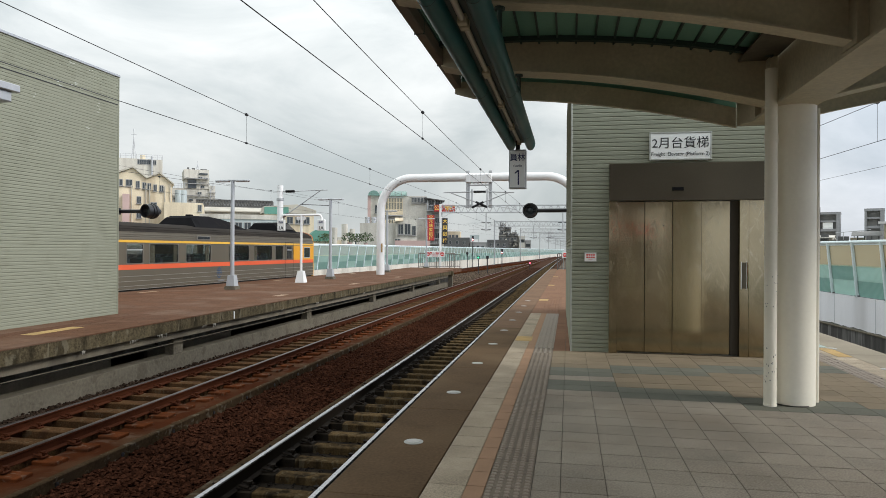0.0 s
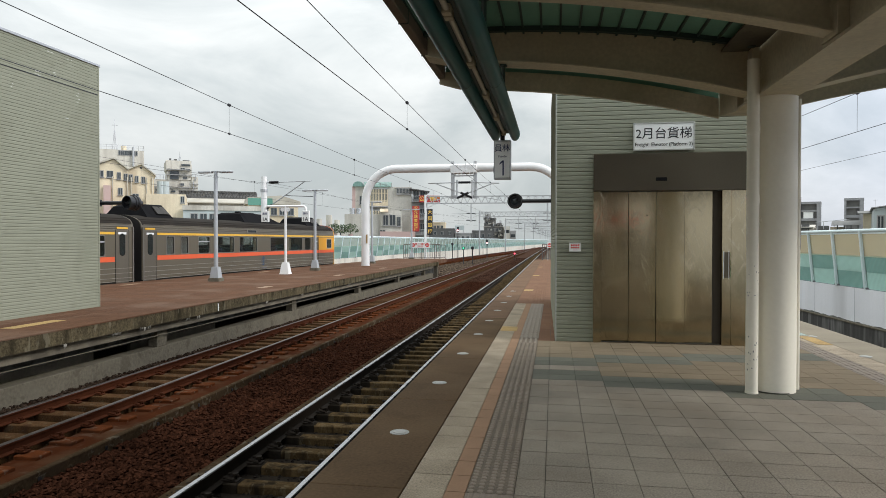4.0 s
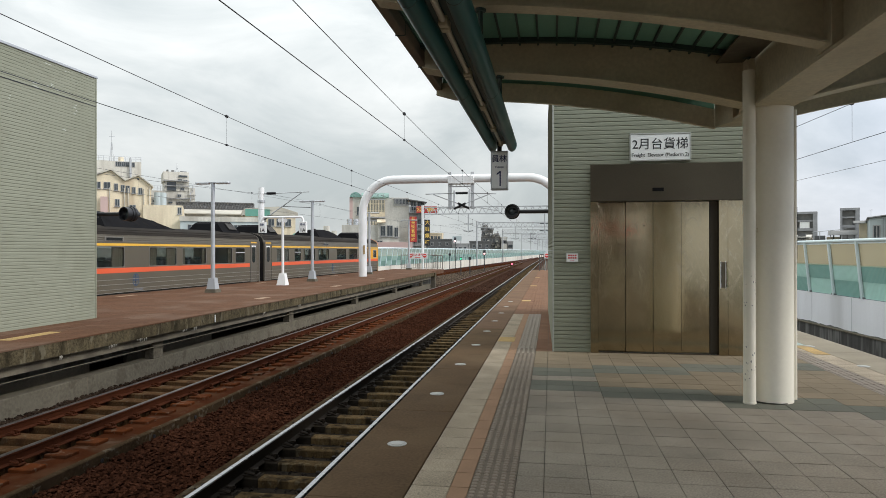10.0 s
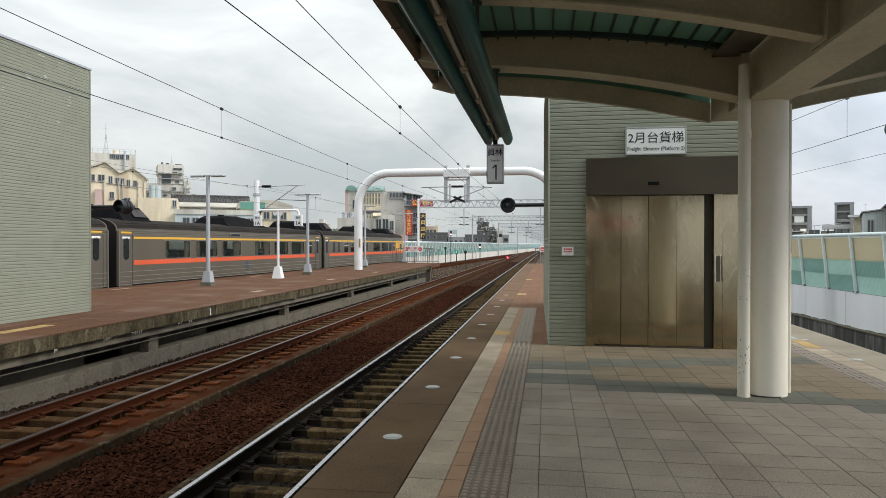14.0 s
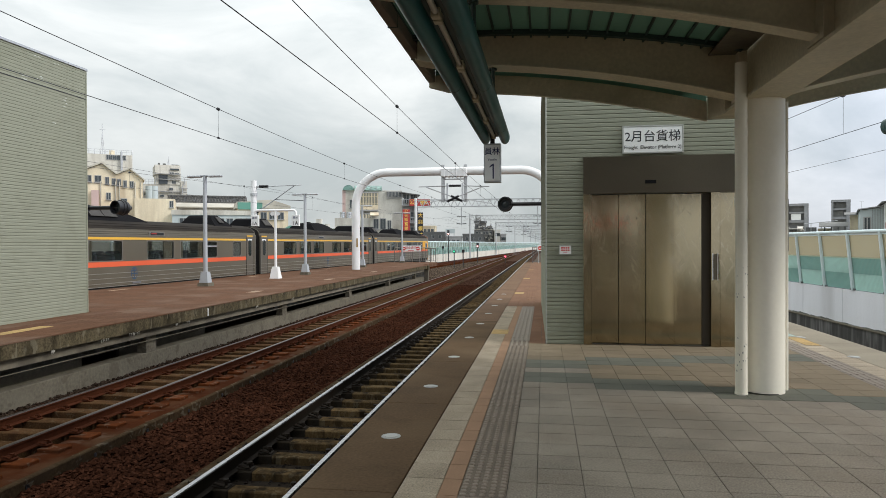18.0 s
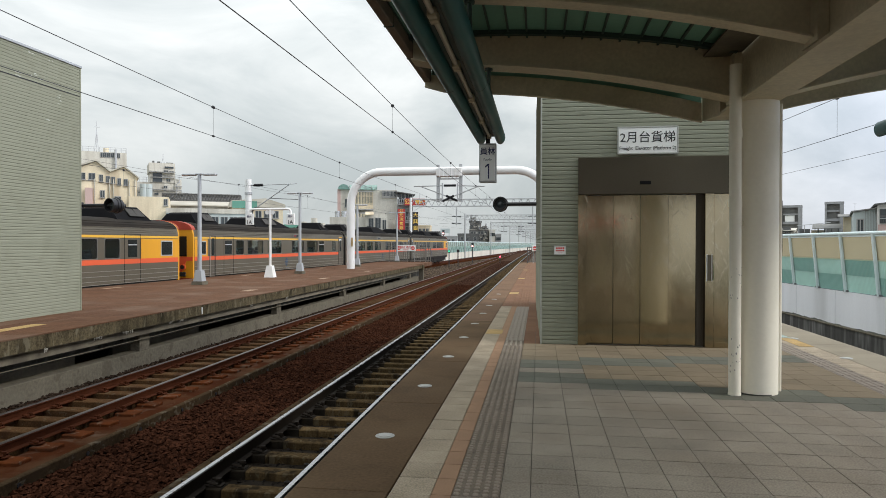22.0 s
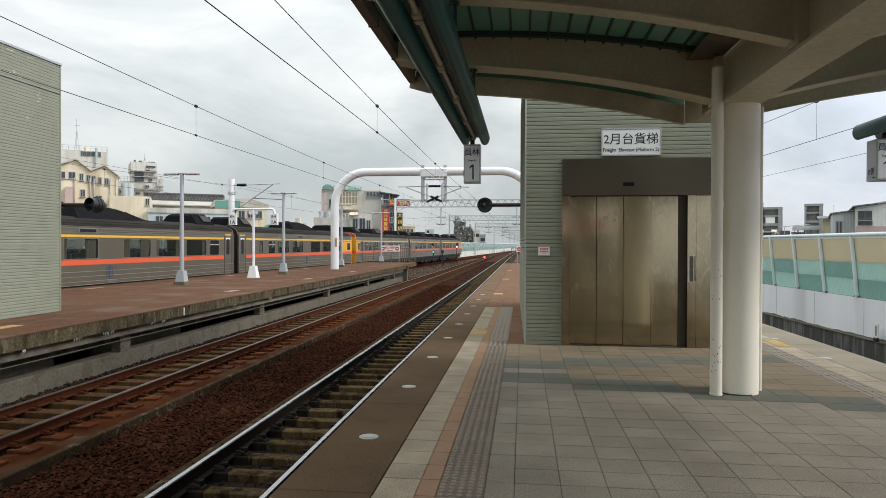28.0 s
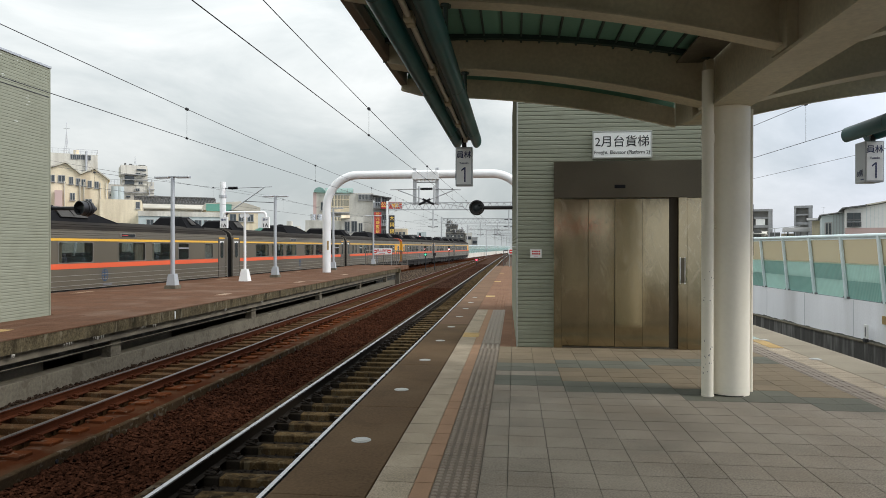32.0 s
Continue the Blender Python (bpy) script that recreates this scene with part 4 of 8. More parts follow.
# yellow boarding marks set into the pale row
for y in (11.85, 21.4, 30.6, 40.5):
    part("boarding_mark", S().box(-0.93, -0.64, y, y + 0.6, -0.01, 0.004, 0.001), M["yellow_tile"], deck2, "yellow boarding mark")
for y in (12.0, 18.0):
    part("boarding_mark", S().box(4.0, 4.215, y - 0.9, y + 0.05, -0.01, 0.004, 0.001), M["yellow_tile"], deck2, "yellow boarding mark")

part("boarding_mark", S().box(4.0, 4.215, 12.12, 12.6, -0.01, 0.004, 0.001), M["teal_mark"], deck2, "faded teal boarding mark")

# round marker lights let into the edge
lamp_ring = S().rod((0, 0, -0.03), (0, 0, 0.004), 0.085, 24, 0.080).mesh("edge_light", M["lens"], True)
lamp_eye = S().rod((0, 0, 0.003), (0, 0, 0.009), 0.058, 20, 0.052).rod((0, 0, 0.009), (0, 0, 0.0095), 0.03, 14, 0.028).mesh("lens", M["lamp_glass"], True)
for x in (-1.255, 4.22 + 0.02):
    for k in range(-1, 9):
        y = (5.43 if x < 0 else 6.12) + 1.97 * k
        l = tagged(new("edge_light", lamp_ring), "round white marker light let into the platform edge", "edge light", "platform edge lights")
        l.location = (x, y, 0)
        part("lens", lamp_eye, None, l)


# ---------------------------------------------------------------- the other platform
v = []
for y in (-20.0, END_P1):
    v += [(P1_EDGE, y, -0.02), (P1_EDGE, y, 0.0), (train_x(y) + 0.09, y, 0.0), (train_x(y) + 0.09, y, -0.02)]
p1 = whole("opposite_platform", S().add(v, [(0, 1, 2, 3), (4, 7, 6, 5), (0, 4, 5, 1), (1, 5, 6, 2), (2, 6, 7, 3), (3, 7, 4, 0)]), M["terracotta"], "terracotta-paved island platform on concrete beams", "platform", "structure")
v = []
for y in (-20.0, END_P1):
    v += [(P1_EDGE - 0.012, y, -0.27), (P1_EDGE - 0.012, y, -0.022), (train_x(y) + 0.10, y, -0.022), (train_x(y) + 0.10, y, -0.27)]
rows = S()
near_paver = S().box(-0.298, -0.002, 0.002, 0.298, -0.01, 0.003).mesh("paver", M["terracotta_piece"])
y = 3.0
while y < END_P1 - 0.05:
    x = P1_EDGE - 0.004
    while x - 0.30 > train_x(y) + 0.12:
        if not (x - 0.15 < -10.6 and y < 14.6):
            if x > -10.5 and 12.6 < y < 24.6:
                part("paver", near_paver, None, p1).location = (x, y, random.uniform(0.0, 0.001))
            else:
                rows.box(x - 0.298, x - 0.002, y + 0.002, y + 0.298, -0.01, 0.003)
        x -= 0.30
    y += 0.30
tagged(part("far_paving", rows, M["terracotta_tile"], p1), kind="stuff")
part("edge_beam", S().add(v, [(0, 1, 2, 3), (4, 7, 6, 5), (0, 4, 5, 1), (1, 5, 6, 2), (2, 6, 7, 3), (3, 7, 4, 0)]), M["concrete"], p1, "stained concrete slab edge")
part("girder", S().box(P1_EDGE - 0.55, P1_EDGE - 0.14, -20, END_P1 - 0.5, -0.455, -0.272), M["slab_dim"], p1, "grey concrete girder")
# Near-black box that stands in for the shaded gap below the girder.
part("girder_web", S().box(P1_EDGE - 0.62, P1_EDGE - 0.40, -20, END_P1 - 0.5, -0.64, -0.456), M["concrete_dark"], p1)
part("cable_pipe", S().rod((P1_EDGE - 0.20, -20, -0.565), (P1_EDGE - 0.20, END_P1 - 1.0, -0.565), 0.010, 8), M["concrete_pale"], p1, "thin pale cable pipe")
for y in (-4.0, 0.2, 4.4, 8.6):
    part("void_panel", S().box(-9.58, -9.48, y, y + 4.08, -1.36, -0.675, 0.006), M["void"], p1, "dark grey concrete panel in the void")
part("void_panel", S().box(-9.90, -9.80, 14.39, 18.4, -1.36, -0.62, 0.006), M["void"], p1, "dark grey concrete panel in the void")
for y in (9.6, 11.26, 11.81, 16.4, 20.7, 25.0):
    part("plinth_joint", S().box(-8.90, -8.877, y, y + 0.008, -1.30, -0.85), M["void"], p1, "thin joint in the plinth")
part("plinth_wall", S().box(-9.22, -8.88, -20, END_P1, -1.36, -0.845, 0.012), M["concrete_pale"], p1, "pale concrete plinth wall")
stub = S().box(-0.10, 0.124, -0.12, 0.27, -0.846, -0.47, 0.01).mesh("pier", M["concrete_pale"])
bearing = S().box(-0.16, 0.05, -0.62, 0.20, -0.552, -0.274, 0.008).box(-0.02, 0.13, -0.68, -0.62, -0.44, -0.274, 0.006).mesh("bearing_block", M["concrete_dark"])
for k in range(-2, 6):
    s = part("pier", stub, None, p1, "short concrete pier")
    s.location = (-9.0, 6.13 + 8.0 * k, 0)
    part("bearing_block", bearing, None, s, "dark bracket under the girder")
# Dark colour on this wall gives the void its shade.
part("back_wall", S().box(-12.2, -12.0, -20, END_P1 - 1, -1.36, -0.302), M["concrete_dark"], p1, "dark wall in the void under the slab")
DRIPS = [(10.78, 0.05), (12.2, 0.13), (13.23, 0.22), (14.9, 0.10), (15.35, 0.08), (19.4, 0.1), (22.3, 0.2), (27.8, 0.15)]
for y, w in DRIPS:
    drip = S()
    rng = random.Random(int(y * 10))
    for q in range(6):
        yy = y + rng.uniform(-w, w)
        drip.rod((P1_EDGE - 0.006, yy, -0.285 + rng.uniform(0, 0.02)), (P1_EDGE - 0.006, yy, -0.30 - rng.uniform(0.0, 0.05)), rng.uniform(0.005, 0.014), 6, 0.003)
    part("lime_drip", drip, M["lime"], p1, "white lime drips")
part("drip_pipe", S().rod((P1_EDGE + 0.010, 16.33, -0.25), (P1_EDGE + 0.010, 16.33, -0.06), 0.016, 8), M["white"], p1, "short white pipe")
part("warning_strip", S().box(-10.15, -9.85, -20, 14.6, -0.004, 0.006), M["red_strip"], p1, "reddish-brown tactile strip")
for y, long in ((10.6, 1.3), (21.1, 0.8), (29.0, 0.9), (37.0, 0.9)):
    part("boarding_mark", S().box(-9.78, -9.50, y, y + long, -0.004, 0.006), M["yellow_tile"] if y < 15 else M["faded_mark"], p1, "yellow boarding mark" if y < 15 else "faded boarding mark")
for y in (21.4, 31.3, 41.2):
    part("boarding_mark", S().box(train_x(y) + 0.86, train_x(y) + 1.10, y, y + 1.0, -0.004, 0.006), M["faded_mark"], p1, "faded boarding mark")
part("end_landing", S().box(train_x(53) + 0.35, -9.2, END_P1 - 0.02, 58.0, -0.30, 0.0), M["terracotta"], p1, "narrow paved landing at the platform end")
part("landing_wall", S().box(-10.5, -10.31, END_P1, 57.9, -1.36, -0.30), M["concrete_dark"], p1)
part("end_slab", S().box(P1_EDGE - 1.6, P1_EDGE + 0.1, END_P1, END_P1 + 0.5, -0.34, -0.03), M["concrete"], p1, "concrete end slab")
part("end_post", S().box(P1_EDGE - 0.25, P1_EDGE + 0.05, END_P1 + 0.1, END_P1 + 0.4, -1.36, -0.34), M["concrete_pale"], p1, "pale end post")


# ---------------------------------------------------------------- clad lift towers
def board_mesh(length, h, m):
    """A siding board along x: its lower lip stands proud of a shadow groove."""
    return S().prism([(0.03, 0), (0.002, 0.0), (-0.003, 0.004), (-0.0055, 0.009), (-0.0055, h - 0.015), (-0.003, h - 0.008), (0.002, h - 0.003), (0.03, h - 0.002)], 0, length, "x").mesh("siding_board", m)


tower = thing("freight_elevator", "pale green ribbed-clad elevator tower with stainless doors", "elevator")
TY, TX0, TX1, TH = 10.80, 0.035, 3.25, 5.2
part("core", S().box(TX0 + 0.02, TX1 - 0.02, TY + 0.12, TY + 7.4, 0, TH - 0.02), M["siding_trim"], tower)
pitch = 0.0668
wide, left = board_mesh(TX1 - TX0, pitch, M["siding"]), board_mesh(0.575, pitch, M["siding"])
side = S().prism([(-0.03, 0), (0.0, 0.002), (0.010, 0.010), (0.006, pitch - 0.012), (0.0, pitch - 0.006), (-0.03, pitch - 0.004)], 0, 7.4, "y").mesh("siding_board", M["siding"])
for k in range(int(TH / pitch)):
    z = k * pitch
    full = z > 2.86
    b = part("siding_board", wide if full else left, None, tower)
    b.location = (TX0, TY, z)
    b = part("siding_board", side, None, tower)
    b.matrix_basis = pose(TX0 - 0.105, TY + 7.4, z, 0, 0, 180.813)
part("corner_trim", S().box(TX0 - 0.012, TX0 + 0.012, TY - 0.010, TY + 0.012, 0.0, TH, 0.004), M["corner"], tower, "pale grey corner trim")
part("roof_cap", S().box(TX0 - 0.06, TX1 + 0.06, TY - 0.06, TY + 7.46, TH, TH + 0.12, 0.01), M["siding_trim"], tower)
DY = TY - 0.005
part("header_panel", S().box(0.61, 3.22, DY - 0.045, DY + 0.06, 2.36, 2.935, 0.004), M["steel_dark"], tower, "dark stainless header panel")
part("floor_display", S().box(1.545, 1.712, DY - 0.05, DY - 0.03, 2.508, 2.562, 0.003), M["train_pod"], tower, "black floor display")
part("jamb", S().box(0.61, 0.735, DY - 0.045, DY + 0.06, 0.0, 2.356, 0.004), M["steel"], tower, "stainless jamb")
for x0, x1, dy in ((0.732, 1.151, 0.06), (1.155, 1.562, 0.045), (1.566, 1.986, 0.030), (1.990, 2.400, 0.06)):
    part("door_panel", S().box(x0, x1, DY + dy, DY + dy + 0.03, 0.012, 2.35, 0.003), M["steel"], tower, "scratched stainless sliding panel")
part("shadow_gap", S().box(2.402, 2.515, DY + 0.050, DY + 0.07, 0.0, 2.354), M["slot"], tower, "dark recessed door slot")
part("jamb", S().box(2.515, 2.645, DY - 0.05, DY + 0.06, 0.0, 2.356, 0.004), M["steel"], tower, "stainless jamb")
part("side_panel", S().box(2.649, 3.22, DY - 0.030, DY + 0.06, 0.0, 2.356, 0.004), M["steel"], tower, "stainless side panel")
part("call_plate", S().box(2.545, 2.605, DY - 0.058, DY - 0.049, 1.03, 1.42, 0.003), M["steel_dark"], tower, "call button plate")
part("call_handle", S().rod((2.625, DY - 0.075, 1.04), (2.625, DY - 0.075, 1.42), 0.011, 8).rod((2.625, DY - 0.075, 1.06), (2.625, DY - 0.045, 1.06), 0.008, 6).rod((2.625, DY - 0.075, 1.40), (2.625, DY - 0.045, 1.40), 0.008, 6), M["steel"], tower, "upright steel handle")
part("plate_edge", S().box(2.604, 2.618, DY - 0.062, DY - 0.049, 1.02, 1.43, 0.002).box(2.532, 2.544, DY - 0.062, DY - 0.049, 1.02, 1.43, 0.002), M["sign_grey"], tower, "bright plate edges")
part("side_plinth", S().box(2.66, 3.2, DY - 0.036, DY - 0.029, 0.005, 0.085), M["steel"], tower, "bright kick strip")
part("keyhole", S().rod((1.43, DY + 0.046, 1.98), (1.43, DY + 0.040, 1.98), 0.011, 10), M["black"], tower)
part("sill", S().box(0.735, 2.50, DY - 0.03, DY + 0.09, 0.0, 0.012), M["steel_dark"], tower, "grooved steel sill")
sill_slot = S().box(-0.012, 0.012, DY - 0.028, DY + 0.02, 0.011, 0.015).mesh("sill_slot", M["black"])
for k in range(42):
    part("sill_slot", sill_slot, None, tower).location = (0.77 + 0.041 * k, 0, 0)

sign = thing("elevator_sign", "white rectangular freight elevator sign with black lettering", "sign")
part("panel", S().box(1.225, 2.098, TY - 0.045, TY - 0.014, 2.995, 3.385, 0.004), M["sign_white"], sign)
part("frame", S().box(1.205, 2.118, TY - 0.052, TY - 0.018, 3.385, 3.405, 0.003).box(1.205, 2.118, TY - 0.052, TY - 0.018, 2.975, 2.995, 0.003)
     .box(1.205, 1.225, TY - 0.052, TY - 0.018, 2.995, 3.385, 0.003).box(2.098, 2.118, TY - 0.052, TY - 0.018, 2.995, 3.385, 0.003), M["siding_trim"], sign, "thin pale frame")
letters("2\u6708\u53f0\u8ca8\u68af", 0.188, M["ink"], sign, pose(1.66, TY - 0.047, 3.228, 90), spacing=0.98, bold=0.004)
letters("Freight  Elevator (Platform 2)", 0.080, M["ink"], sign, pose(1.66, TY - 0.047, 3.068, 90), spacing=0.92, bold=0.003)
notice = thing("notice_plate", "small white notice plate with red characters", "notice")
part("plate", S().box(0.235, 0.425, TY - 0.030, TY - 0.013, 1.415, 1.56, 0.004), M["sign_white"], notice)
for z, n in ((1.520, 4), (1.482, 4)):
    for i in range(n):
        part("text_bar", S().box(0.267 + 0.034 * i, 0.293 + 0.034 * i, TY - 0.032, TY - 0.028, z - 0.013, z + 0.011), M["red"], notice)
part("text_bar", S().box(0.30, 0.36, TY - 0.032, TY - 0.028, 1.440, 1.446), M["red"], notice)
part("rim", S().box(0.235, 0.425, TY - 0.034, TY - 0.028, 1.553, 1.56).box(0.235, 0.425, TY - 0.034, TY - 0.028, 1.415, 1.422).box(0.235, 0.242, TY - 0.034, TY - 0.028, 1.422, 1.553).box(0.418, 0.425, TY - 0.034, TY - 0.028, 1.422, 1.553), M["siding_trim"], notice)

block = thing("opposite_elevator_tower", "pale green ribbed-clad elevator tower on the opposite platform", "elevator")
BX, BY1, BH = -10.68, 14.50, 5.72
part("core", S().box(BX - 4.2, BX - 0.03, 3.5, BY1 - 0.02, 0, BH - 0.02), M["siding_trim"], block)
bp = 0.0688
lng = S().prism([(-0.03, 0), (0.001, 0.0), (0.0038, 0.004), (0.0055, 0.010), (0.0055, bp - 0.018), (0.0035, bp - 0.009), (0.001, bp - 0.003), (-0.03, bp - 0.002)], 3.5, BY1, "y").mesh("siding_board", M["siding"])
for k in range(int(BH / bp)):
    part("siding_board", lng, None, block).location = (BX, 0, k * bp)
part("roof_cap", S().box(BX - 4.3, BX + 0.03, 3.4, BY1 + 0.03, BH - 0.03, BH + 0.03, 0.008), M["grey"], block, "grey metal roof cap")
part("corner_trim", S().box(BX - 0.05, BX + 0.016, BY1 - 0.03, BY1 + 0.012, 0, BH - 0.03, 0.005), M["siding"], block)
part("siding_joint", S().box(BX - 0.02, BX + 0.014, 3.5, BY1, 5.02, 5.035), M["ink"], block, "dark joint line")
SCUFFS = ((12.45, 5.06, 7, 0.2, 0.06), (13.0, 5.1, 5, 0.2, 0.05), (13.75, 4.77, 5, 0.06, 0.12), (13.37, 4.27, 2, 0.06, 0.03), (12.9, 5.56, 2, 0.16, 0.02), (13.5, 5.56, 2, 0.1, 0.02), (11.85, 4.62, 2, 0.08, 0.03))
rng = random.Random(17)
for yc, zc, n, ry, rz in SCUFFS:
    for k in range(n):
        row = int(round((zc + rng.uniform(-rz, rz)) / bp))
        y = min(yc + rng.uniform(-ry, ry), BY1 - 0.22)
        w = rng.uniform(0.04, 0.12)
        za = row * bp + rng.uniform(0.014, 0.05)
        zb = za + rng.uniform(0.006, 0.018)
        e = [rng.uniform(-0.004, 0.004) for _ in range(4)]
        part("scuff", S().add([(BX + 0.0062, y, za + e[0]), (BX + 0.0062, y + w, za + e[1]), (BX + 0.0062, y + w * 0.8, zb + e[2]), (BX + 0.0062, y + w * 0.2, zb + e[3]), (BX + 0.0045, y + w / 2, za - 0.004), (BX + 0.0045, y + w / 2, zb + 0.004)],
                              [(0, 1, 2, 3), (0, 4, 1), (2, 5, 3)]), M["scuff"], block, "pale rubbed scuff")
ledge = thing("wall_floodlight", "grey box-shaped floodlight on a bracket", "lamp")
part("housing", S().box(-9.9, -9.2, 8.2, 9.78, 4.02, 4.20, 0.02), M["grey"], ledge)
part("rim", S().box(-9.96, -9.14, 8.14, 9.89, 4.20, 4.325, 0.012), M["galv"], ledge)
part("bracket", S().rod((-9.6, 8.6, 4.1), (-10.70, 8.6, 4.1), 0.04, 8), M["grey"], ledge)


# ---------------------------------------------------------------- canopy over this platform
BEAM_X, BEAM_Y1 = 2.30, 9.15
canopy = thing("platform_canopy", "beige steel gull-wing platform canopy with green deck", "canopy", kind="structure")


def rib_low(u):
    """Height of a rib's underside, u metres out from the beam."""
    return 3.19 + 0.262 * u - 0.0355 * u * u


def rib_deep(u):
    return 0.50 - 0.055 * u


END_DEEP = 0.235          # the last rib is a shallow one


def rib(side, y, reach):
    s, fl = S(), S()
    hw = 0.035 if y > 9 else 0.15 if y > 7 else 0.09
    n = 14
    us = [reach * i / n for i in range(n + 1)]
    x0 = BEAM_X + side * 0.2
    tip = lambda u: (0.09 if y > 9 else 0.06) * max(0.0, (u - reach + 0.36) / 0.36) ** 1.3
    lo = [(x0 + side * u, rib_low(u) + tip(u)) for u in us]
    hi = [(x0 + side * u, rib_low(u) + (END_DEEP if y > 9 else rib_deep(u))) for u in reversed(us)]
    s.prism(lo + hi, y - 0.012, y + 0.012)
    for i in range(n):
        (xa, za), (xb, zb) = lo[i], lo[i + 1]
        fl.add([(xa, y - hw, za), (xb, y - hw, zb), (xb, y + hw, zb), (xa, y + hw, za), (xa, y - hw, za - 0.016), (xb, y - hw, zb - 0.016), (xb, y + hw, zb - 0.016), (xa, y + hw, za - 0.016)],
               [(0, 1, 2, 3), (4, 7, 6, 5), (0, 4, 5, 1), (2, 6, 7, 3), (1, 5, 6, 2), (3, 7, 4, 0)])
    r = part("rib", s, M["beige"], canopy)
    part("rib_flange", fl, M["beige"], r)


RIBS = (9.19, 7.82, 5.62, 3.12, 0.7, -1.74, -4.18, -6.62, -9.06, -11.5)
for y in RIBS:
    rib(-1, y, 3.66 if y > 9 else 3.57)
    rib(1, y, 2.72)
part("ridge_beam", S().box(BEAM_X - 0.13, BEAM_X + 0.13, -12, 8.3, 3.13, 3.72).box(BEAM_X - 0.21, BEAM_X + 0.21, -12, 8.3, 3.10, 3.13), M["beige"], canopy, "deep flanged beige beam")
for side in (-1, 1):
    part("gutter_plate", S().box(*sorted((BEAM_X + side * 0.14, BEAM_X + side * 0.50)), -12, 9.0, 3.655, 3.675), M["slab_dim"], canopy, "brown gutter plate")
    for y in RIBS[1:]:
        part("joint_plate", S().box(*sorted((BEAM_X + side * 0.13, BEAM_X + side * 0.215)), y - 0.16, y + 0.16, 3.14, 3.66, 0.004), M["beige"], canopy, "bolted joint plate")
part("beam_end", S().prism([(8.3, 3.10), (8.3, 3.72), (9.16, 3.66), (9.16, 3.19)], BEAM_X - 0.20, BEAM_X + 0.20, "x"), M["beige"], canopy)
for side in (-1, 1):
    n = 16
    reach = 3.58 if side < 0 else 2.78
    us = [0.0] + [0.166 + 0.207 * i for i in range(17) if 0.166 + 0.207 * i < reach - 0.05] + [reach]
    n = len(us) - 1
    # deck sheets between seams that run along the canopy
    for i in range(n):
        ua, ub = us[i] + 0.006, us[i + 1] - 0.006
        pts = []
        for u in (ua, ub):
            pts.append((BEAM_X + side * (0.2 + u), rib_low(u) + rib_deep(u) + 0.004))
        (xa, za), (xb, zb) = pts
        part("deck_sheet", S().prism([(xa, za), (xb, zb), (xb, zb + 0.05), (xa, za + 0.05)], -12, 9.27), M["deck"], canopy)
        part("deck_seam", S().prism([(xb, zb - 0.028), (xb + side * 0.022, zb - 0.028), (xb + side * 0.022, zb + 0.03), (xb, zb + 0.03)], -12, 9.16), M["deck_dark"], canopy)
    xe, ze = BEAM_X + side * (reach + 0.2), rib_low(reach) + rib_deep(reach)
    part("fascia", S().box(min(xe, xe + side * 0.10), max(xe, xe + side * 0.10), -12, 9.22, ze - 0.16, ze + 0.09, 0.01), M["fascia"], canopy, "weathered brown edge fascia")
    for k in range(8):
        part("fascia_seam", S().box(min(xe - 0.003, xe + side * 0.104), max(xe + 0.003, xe + side * 0.104), 8.0 - 1.22 * k, 8.014 - 1.22 * k, ze - 0.165, ze + 0.093), M["deck_dark"], canopy)
    part("end_plate", S().prism([(BEAM_X + side * (0.2 + u), rib_low(u) + END_DEEP - 0.03) for u in us] + [(BEAM_X + side * (0.2 + u), rib_low(u) + rib_deep(u) + 0.003) for u in reversed(us)], 9.215, 9.245), M["deck"], canopy, "green closing plate")
    for y1 in (7.82, 5.62, 3.12):
        part("cross_tie", S().prism([(BEAM_X + side * (0.2 + u), rib_low(u) + rib_deep(u) - 0.05) for u in us] + [(BEAM_X + side * (0.2 + u), rib_low(u) + rib_deep(u) + 0.002) for u in reversed(us)], y1 - 0.24, y1 - 0.17), M["deck_dark"], canopy)
for y in (7.64, -4.56):
    part("column", S().rod((BEAM_X + 0.015, y, 0), (BEAM_X + 0.015, y, 3.11), 0.218, 36), M["cream"], canopy, "cream painted round column", True)
    part("column_collar", S().rod((BEAM_X, y, -0.002), (BEAM_X, y, 0.012), 0.225, 36), M["grout"], canopy, "", True)
    part("drainpipe", S().rod((BEAM_X - 0.255, y - 0.19, 0), (BEAM_X - 0.255, y - 0.19, 3.47), 0.062, 18).rod((BEAM_X - 0.255, y - 0.19, 1.98), (BEAM_X - 0.255, y - 0.19, 2.06), 0.066, 18)
         .rod((BEAM_X - 0.255, y - 0.19, 2.70), (BEAM_X - 0.255, y - 0.19, 2.79), 0.067, 18).rod((BEAM_X - 0.255, y - 0.19, 0.0), (BEAM_X - 0.255, y - 0.19, 0.02), 0.066, 18), M["cream"], canopy, "chipped cream drainpipe", True)
    part("pipe_clamp", S().box(BEAM_X - 0.20, BEAM_X - 0.17, y - 0.20, y - 0.16, 1.78, 1.83, 0.004), M["beige"], canopy)
    part("conduit", S().rod((BEAM_X + 0.243, y - 0.02, 0.02), (BEAM_X + 0.243, y - 0.02, 3.08), 0.024, 10), M["cream"], canopy, "thin cream conduit", True)
    part("conduit_slot", S().box(BEAM_X + 0.262, BEAM_X + 0.268, y - 0.030, y - 0.020, 1.50, 2.05), M["black"], canopy, "dark open slot of the conduit")
rng = random.Random(5)
